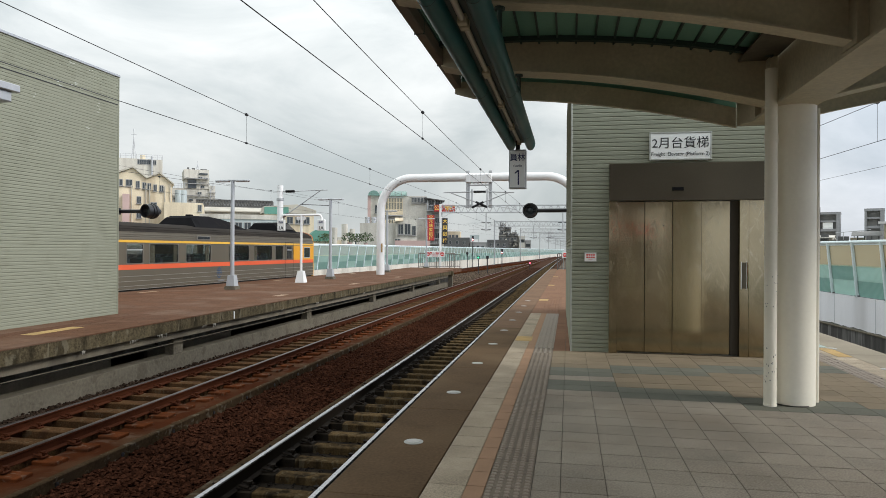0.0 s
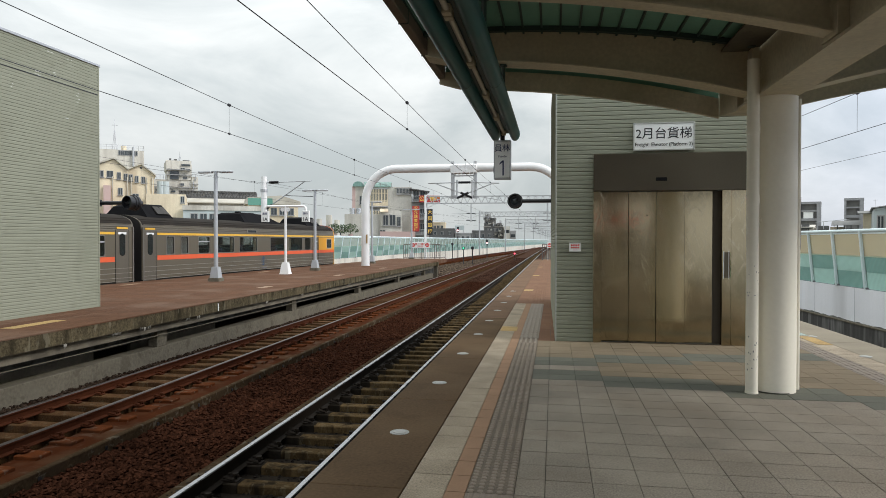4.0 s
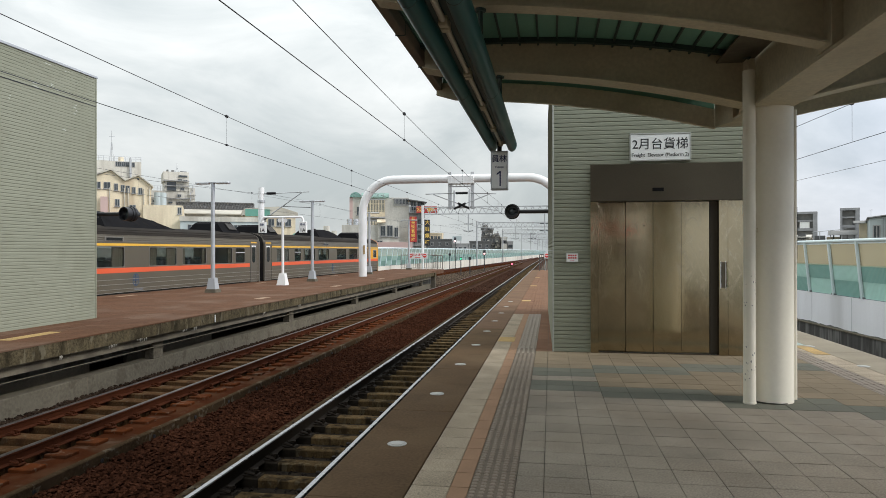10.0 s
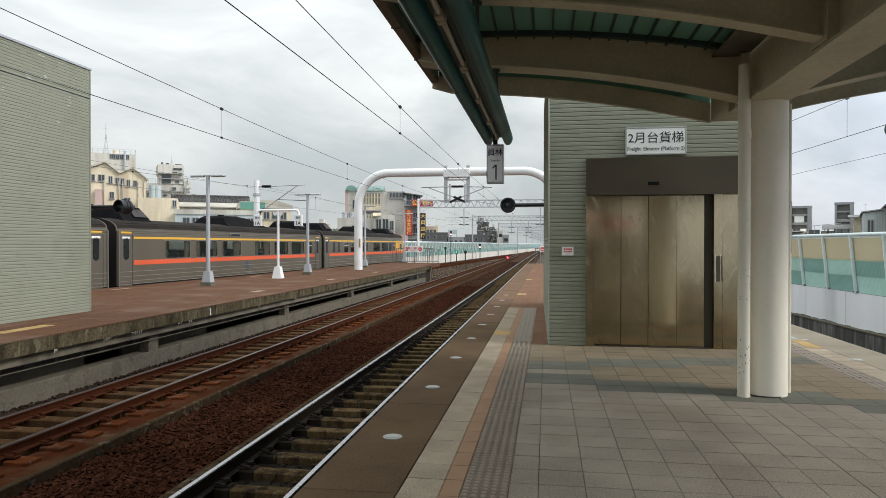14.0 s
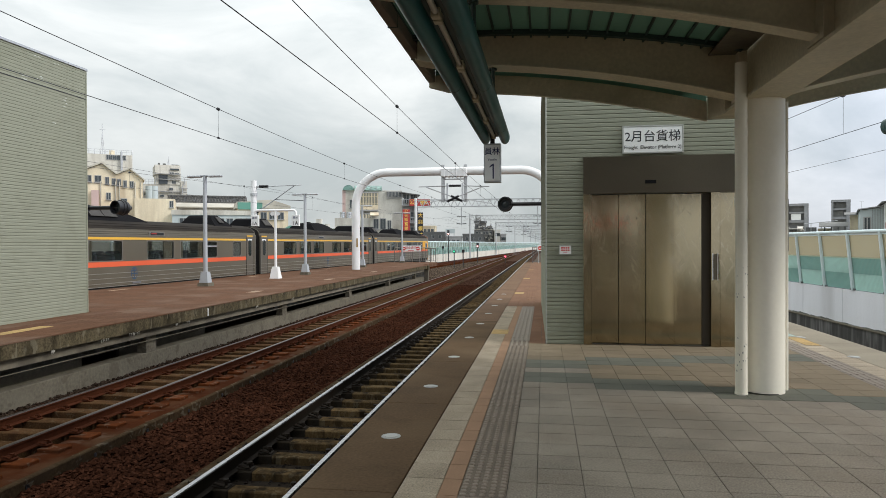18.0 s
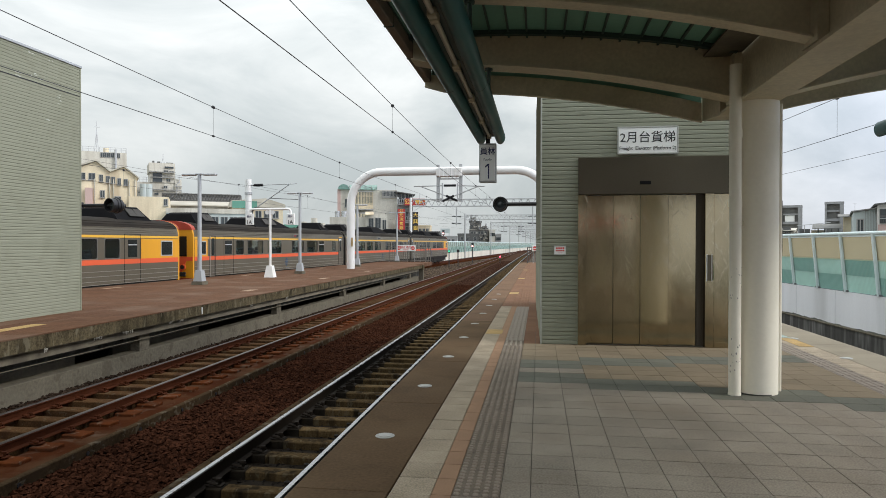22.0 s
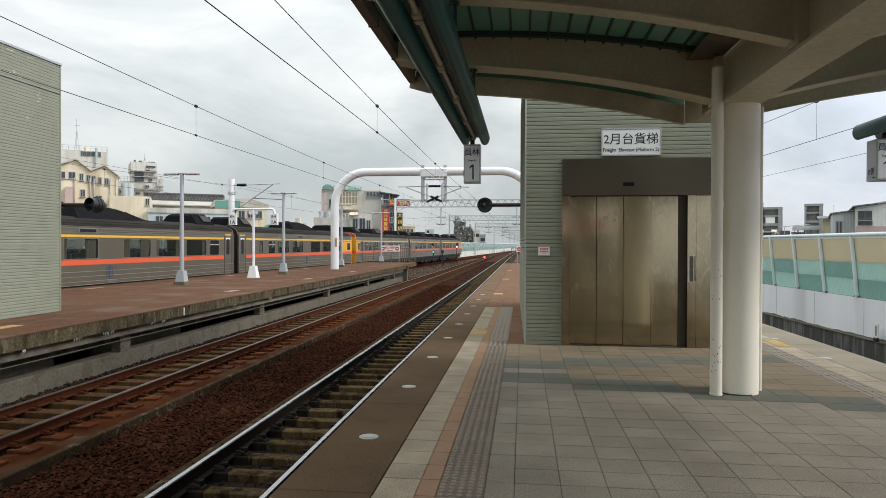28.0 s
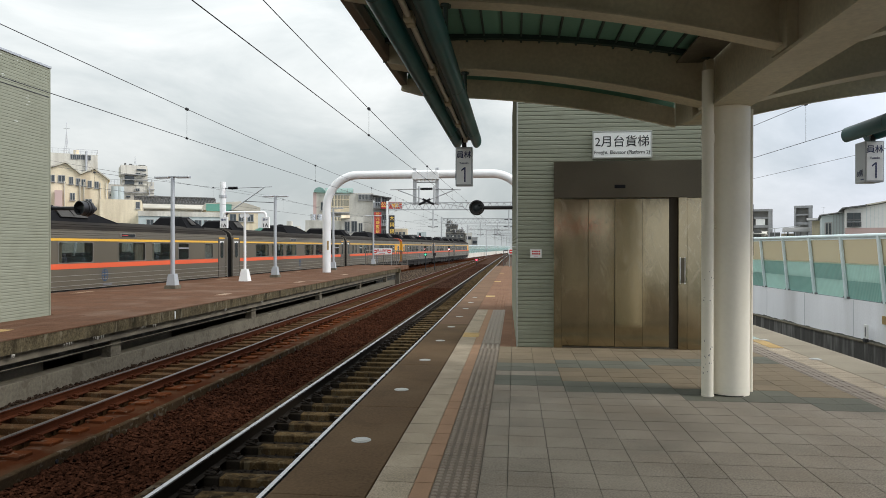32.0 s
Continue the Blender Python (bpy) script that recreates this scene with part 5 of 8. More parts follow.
for k in range(26):
    a, z = rng.uniform(3.4, 5.9), rng.choice((rng.uniform(0.25, 0.6), rng.uniform(1.0, 1.35)))
    w, h = rng.uniform(0.002, 0.008), rng.uniform(0.003, 0.012)
    c, s_ = math.cos(a), math.sin(a)
    px, py = BEAM_X - 0.255 + 0.0625 * c, 7.45 + 0.0625 * s_
    part("paint_chip", S().add([(px - s_ * w, py + c * w, z - h), (px + s_ * w, py - c * w, z - h * 0.4), (px + s_ * w * 0.7, py - c * w * 0.7, z + h), (px - s_ * w * 0.6, py + c * w * 0.6, z + h * 0.6),
                                (px + 0.002 * c, py + 0.002 * s_, z)], [(0, 1, 4), (1, 2, 4), (2, 3, 4), (3, 0, 4)]), M["chip"], canopy)


# ---------------------------------------------------------------- behind the camera
# Unseen walls, added to darken what the elevator doors mirror from behind.
back_walls = thing("stair_enclosure", "low grey-brown walls added out of view behind the camera", "stair wall", kind="structure")
part("end_wall", S().box(0.5, 4.0, -8.2, -8.0, 0.0, 2.0, 0.02), M["back_walling"], back_walls)
for x in (0.5, 3.85):
    part("side_wall", S().box(x, x + 0.15, -14.0, -8.2, 0.0, 1.25, 0.02), M["back_walling"], back_walls)
part("wall_cap", S().box(0.46, 4.04, -8.24, -7.96, 2.0, 2.05, 0.01), M["galv"], back_walls)
led = thing("departure_board", "black hanging departure board with red lit characters", "display")
part("case", S().box(1.35, 3.25, -5.2, -5.0, 2.22, 2.62, 0.015), M["black"], led)
for x in (1.6, 3.0):
    part("hanger", S().rod((x, -5.1, 2.62), (x, -5.1, 3.45), 0.02, 8), M["galv"], led)
for z in (2.42,):
    for k in range(10):
        part("text_bar", S().box(1.45 + 0.175 * k, 1.57 + 0.175 * k, -5.0, -4.992, z - 0.045, z + 0.045), G["led"], led)


# ---------------------------------------------------------------- strip lights along both edges
def strip_light(xc, y1, label):
    t = thing("strip_light", label, "lamp", "canopy strip lights")
    z = 2.992
    for s in (-1, 1):
        prof = [(xc + s * (0.137 + 0.070 * math.cos(a)), z + 0.10 + 0.10 * math.sin(a)) for a in [2 * math.pi * i / 16 for i in range(16)]]
        part("housing", S().prism(prof, -10, y1), M["green"], t, "rounded teal-green housing", True)
        for y in (8.55, 6.2, 3.8):
            ring = [(xc + s * (0.137 + 0.0715 * math.cos(a)), z + 0.10 + 0.1015 * math.sin(a)) for a in [2 * math.pi * i / 16 for i in range(16)]]
            part("joint_ring", S().prism(ring, y, y + 0.008), M["deck_dark"], t)
    part("trough", S().box(xc - 0.09, xc + 0.09, -10, y1 - 0.06, z + 0.10, z + 0.16), M["deck_dark"], t, "dark reflector trough")
    y = y1 - 0.3
    while y > 0:
        part("lamp_tube", S().rod((xc, y, z + 0.075), (xc, y - 1.12, z + 0.075), 0.021, 10), M["tube_lamp"], t, "unlit fluorescent tube", True)
        for yh in (y - 0.02, y - 1.17):
            part("lamp_holder", S().box(xc - 0.03, xc + 0.03, yh, yh + 0.07, z + 0.04, z + 0.11, 0.006), M["beige"], t)
        y -= 1.25
    for y in RIBS[1:4]:
        u = abs(xc - BEAM_X) - 0.2
        part("hanger", S().rod((xc + 0.1, y, z + 0.17), (xc + 0.1, y, rib_low(u) - 0.01), 0.022, 8).rod((xc + 0.1, y, rib_low(u) - 0.05), (xc + 0.1, y, rib_low(u) - 0.016), 0.045, 8), M["deck_dark"], t)
    return t


strip_light(-0.68, 9.55, "teal-green twin-tube strip light hung under the canopy edge")
strip_light(4.55, 9.55, "teal-green twin-tube strip light hung under the far canopy edge")


def number_box(xc, y, label):
    t = thing("platform_number_sign", label, "sign", "platform number signs")
    part("case", S().box(xc - 0.117, xc + 0.117, y, y + (0.14 if xc < 0 else 0.26), 2.432, 2.965, 0.006), M["grey"], t)
    part("face", S().box(xc - 0.100, xc + 0.100, y - 0.006, y + 0.002, 2.452, 2.945, 0.003), M["sign_grey"], t)
    part("stem", S().box(xc - 0.03, xc + 0.03, y + 0.04, y + 0.08, 2.965, 3.12), M["black"], t)
    letters("\u54e1\u6797", 0.108, M["navy"], t, pose(xc, y - 0.008, 2.850, 90), spacing=0.95, bold=0.010)
    letters("Yuanlin", 0.042, M["navy"], t, pose(xc, y - 0.008, 2.742, 90))
    part("numeral", S().box(xc + 0.004, xc + 0.023, y - 0.0085, y - 0.005, 2.48, 2.685).prism([(xc + 0.004, 2.685), (xc - 0.036, 2.650), (xc - 0.036, 2.630), (xc + 0.004, 2.658)], y - 0.0085, y - 0.005), M["navy"], t, "navy numeral 1")
    letters("B\u5074" if xc > 0 else "A\u5074", 0.10, M["navy"], t, pose(xc - 0.1185, y + (0.07 if xc < 0 else 0.13), 2.55, 90, 0, -90), bold=0.0)
    part("side_mark", S().box(xc - 0.1185, xc - 0.1165, y + 0.03, y + 0.11, 2.465, 2.48), M["navy"], t)
    return t


number_box(-0.700, 9.25, "grey hanging platform number sign reading 1")
number_box(4.62, 9.25, "grey hanging platform number sign reading 1")


def signal_arm(name, x_wall, x_head, y, z, turn, big, label):
    t = thing(name, label, "signal lamp", "hooded signal lamps")
    part("arm", S().rod((x_wall, y, z), (x_head, y, z), 0.033 * big, 12), M["black"], t, "black arm", True)
    head = S().rod((0, 0.09, 0), (0, -0.02, 0), 0.122, 24, 0.128).rod((0, 0.15, 0), (0, 0.09, 0), 0.075, 20, 0.122).rod((0, 0.20, 0), (0, 0.15, 0), 0.045, 16, 0.05).rod((0, 0.03, 0), (0, 0.05, 0), 0.136, 24, 0.136)
    h = part("lamp_head", head, M["black"], t, "black drum lamp head", True)
    h.matrix_basis = pose(x_head, y, z, 0, 0, turn) @ Matrix.Diagonal((big, big, big, 1))
    n = 20
    ring = S()
    for r0, r1 in ((0.118, 0.108),):
        v = [(r * math.cos(2 * math.pi * i / n), yy, r * math.sin(2 * math.pi * i / n)) for r, yy in ((r0, -0.02), (r0, -0.12), (r1, -0.12), (r1, -0.02)) for i in range(n)]
        f = [(q * n + i, q * n + (i + 1) % n, ((q + 1) % 4) * n + (i + 1) % n, ((q + 1) % 4) * n + i) for q in range(4) for i in range(n)]
        ring.add(v, f)
    if y < 15.5:
        part("bracket", S().box(x_wall - 0.1, x_wall + 0.1, BY1 - 0.02, y + 0.03, z - 0.08, z + 0.08), M["black"], t)
    part("hood", ring, M["black"], h, "round black hood", True)
    part("lens", S().rod((0, -0.02, 0), (0, -0.045, 0), 0.07, 16, 0.03), M["win_dark"], h, "unlit dark lens", True)
    return t


signal_arm("signal_lamp", TX0 + 0.02, -0.98, 17.3, 2.60, 0, 1.45, "black round hooded signal lamp on an arm from the elevator wall")
signal_arm("signal_lamp", BX - 0.3, -10.05, 14.85, 2.49, -14, 1.40, "black round hooded signal lamp on an arm from the opposite tower")



# ---------------------------------------------------------------- on the opposite platform
def lamp_post(x, y, label):
    t = thing("lamp_post", label, "lamp post", "platform lamp posts", m=pose(x, y, 0))
    part("footing", S().add([(sx * 0.225, sy * 0.225, 0) for sx, sy in ((-1, -1), (1, -1), (1, 1), (-1, 1))] + [(sx * 0.215, sy * 0.215, 0.14) for sx, sy in ((-1, -1), (1, -1), (1, 1), (-1, 1))],
                            [(0, 1, 5, 4), (1, 2, 6, 5), (2, 3, 7, 6), (3, 0, 4, 7), (4, 5, 6, 7), (3, 2, 1, 0)]), M["concrete_pale"], t, "concrete footing")
    part("base_cover", S().add([(sx * 0.175, sy * 0.175, 0.14) for sx, sy in ((-1, -1), (1, -1), (1, 1), (-1, 1))] + [(sx * 0.125, sy * 0.125, 0.55) for sx, sy in ((-1, -1), (1, -1), (1, 1), (-1, 1))],
                               [(0, 1, 5, 4), (1, 2, 6, 5), (2, 3, 7, 6), (3, 0, 4, 7), (4, 5, 6, 7), (3, 2, 1, 0)]), M["grey"], t, "tapered grey base cover")
    part("pole", S().rod((0, 0, 0.53), (0, 0, 4.22), 0.082, 16, 0.070), M["grey"], t, "grey steel pole", True)
    part("lamp_arm", S().box(-0.70, 0.70, -0.07, 0.07, 4.20, 4.26, 0.015), M["grey"], t, "flat twin lamp arm")
    for s in (-1, 1):
        part("lamp_head", S().box(s * 0.42 - 0.27, s * 0.42 + 0.27, -0.10, 0.10, 4.17, 4.25, 0.02), M["galv"], t)
    return t


lamp_post(-12.85, 24.2, "grey steel lamp post with a flat twin head")
lamp_post(-12.40, 33.9, "grey steel lamp post with a flat twin head")
lamp_post(-12.35, 45.0, "grey steel lamp post with a flat twin head")

lamp_post(-11.95, 56.2, "grey steel lamp post with a flat twin head")
post = thing("platform_sign_post", "white post with a crossbar and two hanging 1A signs", "sign post", m=pose(-12.42, 30.0, 0))
part("footing", S().add([(sx * 0.22, sy * 0.22, 0) for sx, sy in ((-1, -1), (1, -1), (1, 1), (-1, 1))] + [(sx * 0.13, sy * 0.13, 0.55) for sx, sy in ((-1, -1), (1, -1), (1, 1), (-1, 1))],
                        [(0, 1, 5, 4), (1, 2, 6, 5), (2, 3, 7, 6), (3, 0, 4, 7), (4, 5, 6, 7), (3, 2, 1, 0)]), M["white"], post, "tapered white footing")
part("pole", S().rod((0, 0, 0.48), (0, 0, 3.17), 0.06, 14), M["white"], post, "white pole", True)
part("crossbar", S().pipe([(-1.0, 0, 2.95)] + [(-0.86 - 0.14 * math.cos(a), 0, 3.05 + 0.14 * math.sin(a)) for a in (0.2, 0.8, 1.4)] + [(0.86 + 0.14 * math.sin(a), 0, 3.05 + 0.14 * math.cos(a)) for a in (0.2, 0.8, 1.4)] + [(1.0, 0, 2.95)], 0.055, 10), M["white"], post, "bent white crossbar", True)
for s in (-1, 1):
    b = part("number_box", S().box(s * 1.0 - 0.18, s * 1.0 + 0.18, -0.07, 0.07, 2.45, 2.97, 0.01), M["sign_white"], post, "white hanging sign box")
    letters("1A", 0.23, M["ink"], b, pose(s * 1.0, -0.073, 2.57, 90), bold=0.015)
    letters("\u54e1\u6797", 0.12, M["navy"], b, pose(s * 1.0, -0.073, 2.83, 90))
    part("horn", S().rod((s * 0.14, -0.03, 3.03), (s * 0.14, 0.10, 3.03), 0.10, 14, 0.05), M["white"], post, "small white loudspeaker", True)

# the white tubular portal that carries the wires
AY = 40.8
portal = thing("catenary_portal", "white painted tubular steel portal carrying the overhead wires", "portal", m=pose(0, AY, 0))
XL, XR, ZT, R = -11.62, 0.62, 6.02, 2.0
path = [(XL, 0, 0.0), (XL, 0, 2.0), (XL, 0, ZT - R)]
path += [(XL + R - R * math.cos(a), 0, ZT - R + R * math.sin(a)) for a in [math.pi / 2 * i / 10 for i in range(1, 11)]]
path += [(-5, 0, ZT)]
path += [(XR - R + R * math.sin(a), 0, ZT - R + R * math.cos(a)) for a in [math.pi / 2 * i / 10 for i in range(0, 11)]]
path += [(XR, 0, 2.0), (XR, 0, 0.0)]
part("arch", S().pipe(path, 0.255, 20), M["white"], portal, "bent white tube", True)
part("label_strip", S().box(XL + 0.10, XL + 0.20, -0.26, -0.245, 1.4, 1.95), M["yellow_tile"], portal, "yellow label strip")
for x in (-6.10, -4.72):
    part("drop_post", S().box(x - 0.10, x + 0.10, -0.10, 0.10, 4.15, 6.42, 0.01), M["galv"], portal, "grey drop post")
part("clamp_box", S().box(-6.2, -4.62, -0.34, 0.34, 5.68, 6.16, 0.02), M["white"], portal, "white clamp box")
for k in range(6):
    part("clamp_rib", S().box(-6.0 + 0.24 * k, -5.97 + 0.24 * k, -0.37, 0.37, 5.62, 6.22), M["white"], portal)
for z in (5.50, 4.20):
    part("drop_bar", S().box(-6.0, -4.82, -0.05, 0.05, z, z + 0.07), M["galv"], portal)


def insulator(a, b, r=0.06):
    """A ribbed rod: one turned body whose radius swells at each shed."""
    a, b = Vector(a), Vector(b)
    q = (b - a).to_track_quat("Z", "Y")
    n, rings = 10, 37
    v = []
    for i in range(rings):
        rr = r if i % 2 else r * 0.66
        v += [a.lerp(b, i / (rings - 1)) + q @ Vector((rr * math.cos(2 * math.pi * k / n), rr * math.sin(2 * math.pi * k / n), 0)) for k in range(n)]
    f = [(i * n + k, i * n + (k + 1) % n, (i + 1) * n + (k + 1) % n, (i + 1) * n + k) for i in range(rings - 1) for k in range(n)]
    f += [tuple(range(n)), tuple(range(rings * n - 1, (rings - 1) * n - 1, -1))]
    return S().add(v, f)


def cantilever(parent, x0, x1, y, z):
    """Registration gear from a drop post at x0 to the wire at x1."""
    d = 1 if x1 > x0 else -1
    s = S().rod((x0 + d * 0.4, y, z + 0.95), (x1 + d * 0.5, y, z + 0.92), 0.022, 6).rod((x0 + d * 0.15, y, z + 0.45), (x1 - d * 0.3, y, z + 0.92), 0.02, 6)
    s.rod((x0 + d * 0.8, y, z + 0.12), (x1 + d * 0.2, y, z + 0.10), 0.02, 6).rod((x0 + d * 0.9, y, z + 0.92), (x0 + d * 1.2, y, z + 0.5), 0.015, 6)
    part("cantilever", s, M["galv"], parent, "grey tubular cantilever")
    part("insulator", insulator((x0, y, z + 0.95), (x0 + d * 0.45, y, z + 0.95)), M["black"], parent, "black ribbed insulator")
    part("insulator", insulator((x0, y, z + 0.06), (x0 + d * 0.5, y, z + 0.12)), M["black"], parent, "black ribbed insulator")


for a, b, r in (((-5.83, -0.12, 4.12), (-5.83, -0.12, 5.28), 0.045),
                ((-4.90, -0.12, 4.12), (-4.90, -0.12, 5.28), 0.045),
                ((-7.60, -0.12, 5.09), (-5.80, -0.12, 5.12), 0.032),
                ((-4.93, -0.12, 5.12), (-3.26, -0.12, 5.05), 0.032),
                ((-7.12, -0.12, 5.06), (-5.50, -0.12, 4.45), 0.032),
                ((-3.72, -0.12, 5.02), (-5.20, -0.12, 4.45), 0.032),
                ((-7.26, -0.12, 4.02), (-5.83, -0.12, 4.36), 0.02),
                ((-3.14, -0.12, 4.02), (-4.90, -0.12, 4.34), 0.02),
                ((-7.26, -0.12, 4.02), (-7.26, -0.12, 4.6), 0.012),
                ((-3.14, -0.12, 4.02), (-3.14, -0.12, 4.5), 0.012)):
    part("cantilever_tube", S().rod(a, b, r, 8), M["galv"], portal, "grey cantilever tube")
for a, b in (((-5.74, -0.12, 5.12), (-4.99, -0.12, 5.12)), ((-5.83, -0.12, 4.16), (-5.12, -0.12, 4.50)), ((-4.90, -0.12, 4.18), (-5.60, -0.12, 4.50))):
    part("insulator", insulator(a, b, 0.085), M["black"], portal, "black ribbed insulator")


# ---------------------------------------------------------------- overhead wires
def sag_wire(x, z_mess, span, y0, y1, label):
    t = thing("overhead_line", label, "overhead wire", "overhead lines")
    pts_c = [(x + far_bend(y), y, 4.0) for y in [y0 + (y1 - y0) * i / 40 for i in range(41)]]
    mz = lambda y: z_mess + 0.00058 * (y - 27.0) ** 2 if y < AY else z_mess + 0.115 - 0.12 + 0.12 * (2 * ((((y - AY) / span) % 1.0) - 0.5)) ** 2
    ys = [y0 + (y1 - y0) * i / 120 for i in range(121)]
    part("contact_wire", S().pipe(pts_c, 0.007, 5), M["wire"], t)
    part("messenger_wire", S().pipe([(x + far_bend(y), y, mz(y)) for y in ys], 0.007, 5), M["wire"], t)
    y = 14.3 - 9.7 * 2
    while y < y1:
        part("dropper", S().rod((x + far_bend(y), y, 4.0), (x + far_bend(y), y, mz(y)), 0.003, 5).rod((x + far_bend(y), y - 0.03, mz(y)), (x + far_bend(y), y + 0.03, mz(y)), 0.035, 8)
             .rod((x + far_bend(y), y - 0.025, 4.0), (x + far_bend(y), y + 0.025, 4.0), 0.025, 8), M["wire"], t, "dropper with round clamps")
        y += 9.7
    return t


sag_wire(-3.14, 4.475, 50.0, -12, 300, "contact and messenger wires over the near track")
sag_wire(-7.26, 4.555, 50.0, -12, 300, "contact and messenger wires over the far track")


def skew_wire(x0, m, z, y0, y1, label, twin=True):
    t = thing("overhead_line", label, "overhead wire", "overhead lines")
    pts = [(x0 + m * y, y, z) for y in (y0, (y0 + y1) / 2, y1)]
    part("contact_wire", S().pipe(pts, 0.007, 5), M["wire"], t)
    if twin:
        ys = [y0 + (y1 - y0) * i / 50 for i in range(51)]
        mz = lambda y: z + (0.86 if x0 > 0 else 0.55) + (0.2 if x0 > 0 else 0.5) * (2 * ((((y - 41) / 50.0) % 1.0) - 0.5)) ** 2
        part("messenger_wire", S().pipe([(x0 + m * y, y, mz(y)) for y in ys], 0.007, 5), M["wire"], t)
        y = y0 + 6.8
        while y < y1:
            part("dropper", S().rod((x0 + m * y, y, z), (x0 + m * y, y, mz(y)), 0.0035, 5).rod((x0 + m * y, y - 0.03, mz(y)), (x0 + m * y, y + 0.03, mz(y)), 0.04, 8), M["wire"], t)
            y += 9.7
    return t


skew_wire(-18.6, 0.0573, 4.0, -10, 260, "wires over the departing train")
skew_wire(7.79, -0.073, 4.0, -10, 150, "wires over the side track")
skew_wire(-21.5, 0.0573, 5.3, -10, 260, "feeder wire beside the far fence", False)
skew_wire(13.09, -0.0862, 4.6, -10, 130, "feeder wire beside the side fence", False)


def mast(x, y, h, arm, label):
    t = thing("catenary_mast", label, "mast", "catenary masts", m=pose(x, y, 0))
    part("mast_pole", S().rod((0, 0, -1.36), (0, 0, h), 0.20, 16, 0.17), M["white"], t, "pale round pole", True)
    part("mast_band", S().rod((0, 0, h - 0.9), (0, 0, h - 0.75), 0.22, 14), M["galv"], t)
    top = 5.0
    part("arm_tube", S().rod((0.85, 0, top), (arm + 0.35, 0, top + 0.06), 0.026, 8), M["galv"], t, "grey top tube")
    part("stay_tube", S().rod((0.34, 0, top - 1.42), (arm - 0.1, 0, top + 0.02), 0.030, 8), M["grey"], t, "grey slanting stay tube")
    part("steady_arm", S().rod((1.25, 0, top - 0.78), (arm + 0.45, 0, top - 0.86), 0.020, 6).rod((1.25, 0, top - 0.78), (1.45, 0, top - 0.72), 0.020, 6), M["wire"], t, "thin steady arm")
    part("insulator", insulator((0.34, 0, top), (0.90, 0, top), 0.085), M["black"], t, "black ribbed insulator")
    part("insulator", insulator((0.20, 0, top - 1.52), (0.50, 0, top - 1.31), 0.075), M["black"], t, "black ribbed insulator")
    part("arm_bracket", S().rod((0.15, 0, top), (0.38, 0, top), 0.05, 8).rod((0.14, 0, top - 1.55), (0.24, 0, top - 1.49), 0.05, 8), M["galv"], t)
    return t


mast(-16.9, 37.6, 5.35, 2.6, "white round catenary mast beyond the train")


def gantry(y, x0, x1, z, label):
    t = thing("catenary_gantry", label, "gantry", "lattice gantries", m=pose(0, y, 0))
    for x in (x0, x1):
        if y < 100 and x == x0:
            part("leg", S().rod((x, 0, -1.36), (x, 0, z + 1.1), 0.15, 12).rod((x, 0, z - 0.7), (x + 1.3, 0, z), 0.05, 8), M["white"], t, "pale bracketed leg", True)
        else:
            part("leg", S().rod((x, 0, -1.36), (x, 0, z + 1.1), 0.13, 12), M["galv"], t, "pale round leg", True)
    ch = S()
    for zz in (0, 0.85):
        ch.box(x0, x1, -0.07, 0.07, z + zz - 0.06, z + zz + 0.06)
    part("chord", ch, M["galv"], t, "grey lattice chords")
    w = S()
    n = int((x1 - x0) / 0.85)
    for i in range(n):
        xa = x0 + (x1 - x0) * i / n
        xb = x0 + (x1 - x0) * (i + 0.5) / n
        xc = x0 + (x1 - x0) * (i + 1) / n
        w.rod((xa, 0, z), (xb, 0, z + 0.85), 0.05, 5).rod((xb, 0, z + 0.85), (xc, 0, z), 0.05, 5)
    part("web", w, M["galv"], t, "zigzag lattice web")
    for x in ((-10.0, -0.75) if y < 100 else (-6.26, -3.2) if y < 130 else (-5.2 + far_bend(y), 1.0 + far_bend(y))):
        if x0 < x < x1:
            part("drop_post", S().box(x - 0.06, x + 0.06, -0.06, 0.06, z - 2.3, z), M["galv"], t)
            cantilever(t, x - 0.1, x - 1.9, 0, z - 2.2)
            cantilever(t, x + 0.1, x + 1.9, 0, z - 2.2)
    return t


gantry(82, -15.7, 7.0, 6.15, "grey lattice gantry spanning the tracks")
for k, y in enumerate((122, 165, 210, 255, 300, 345, 392, 440, 490, 545, 600, 660)):
    gantry(y, (-13.4, -11.9, -9.5, -8.5, -7.5, -6.5)[min(k, 5)] + far_bend(y), 6 + far_bend(y), 5.9, "distant lattice gantry spanning the tracks")


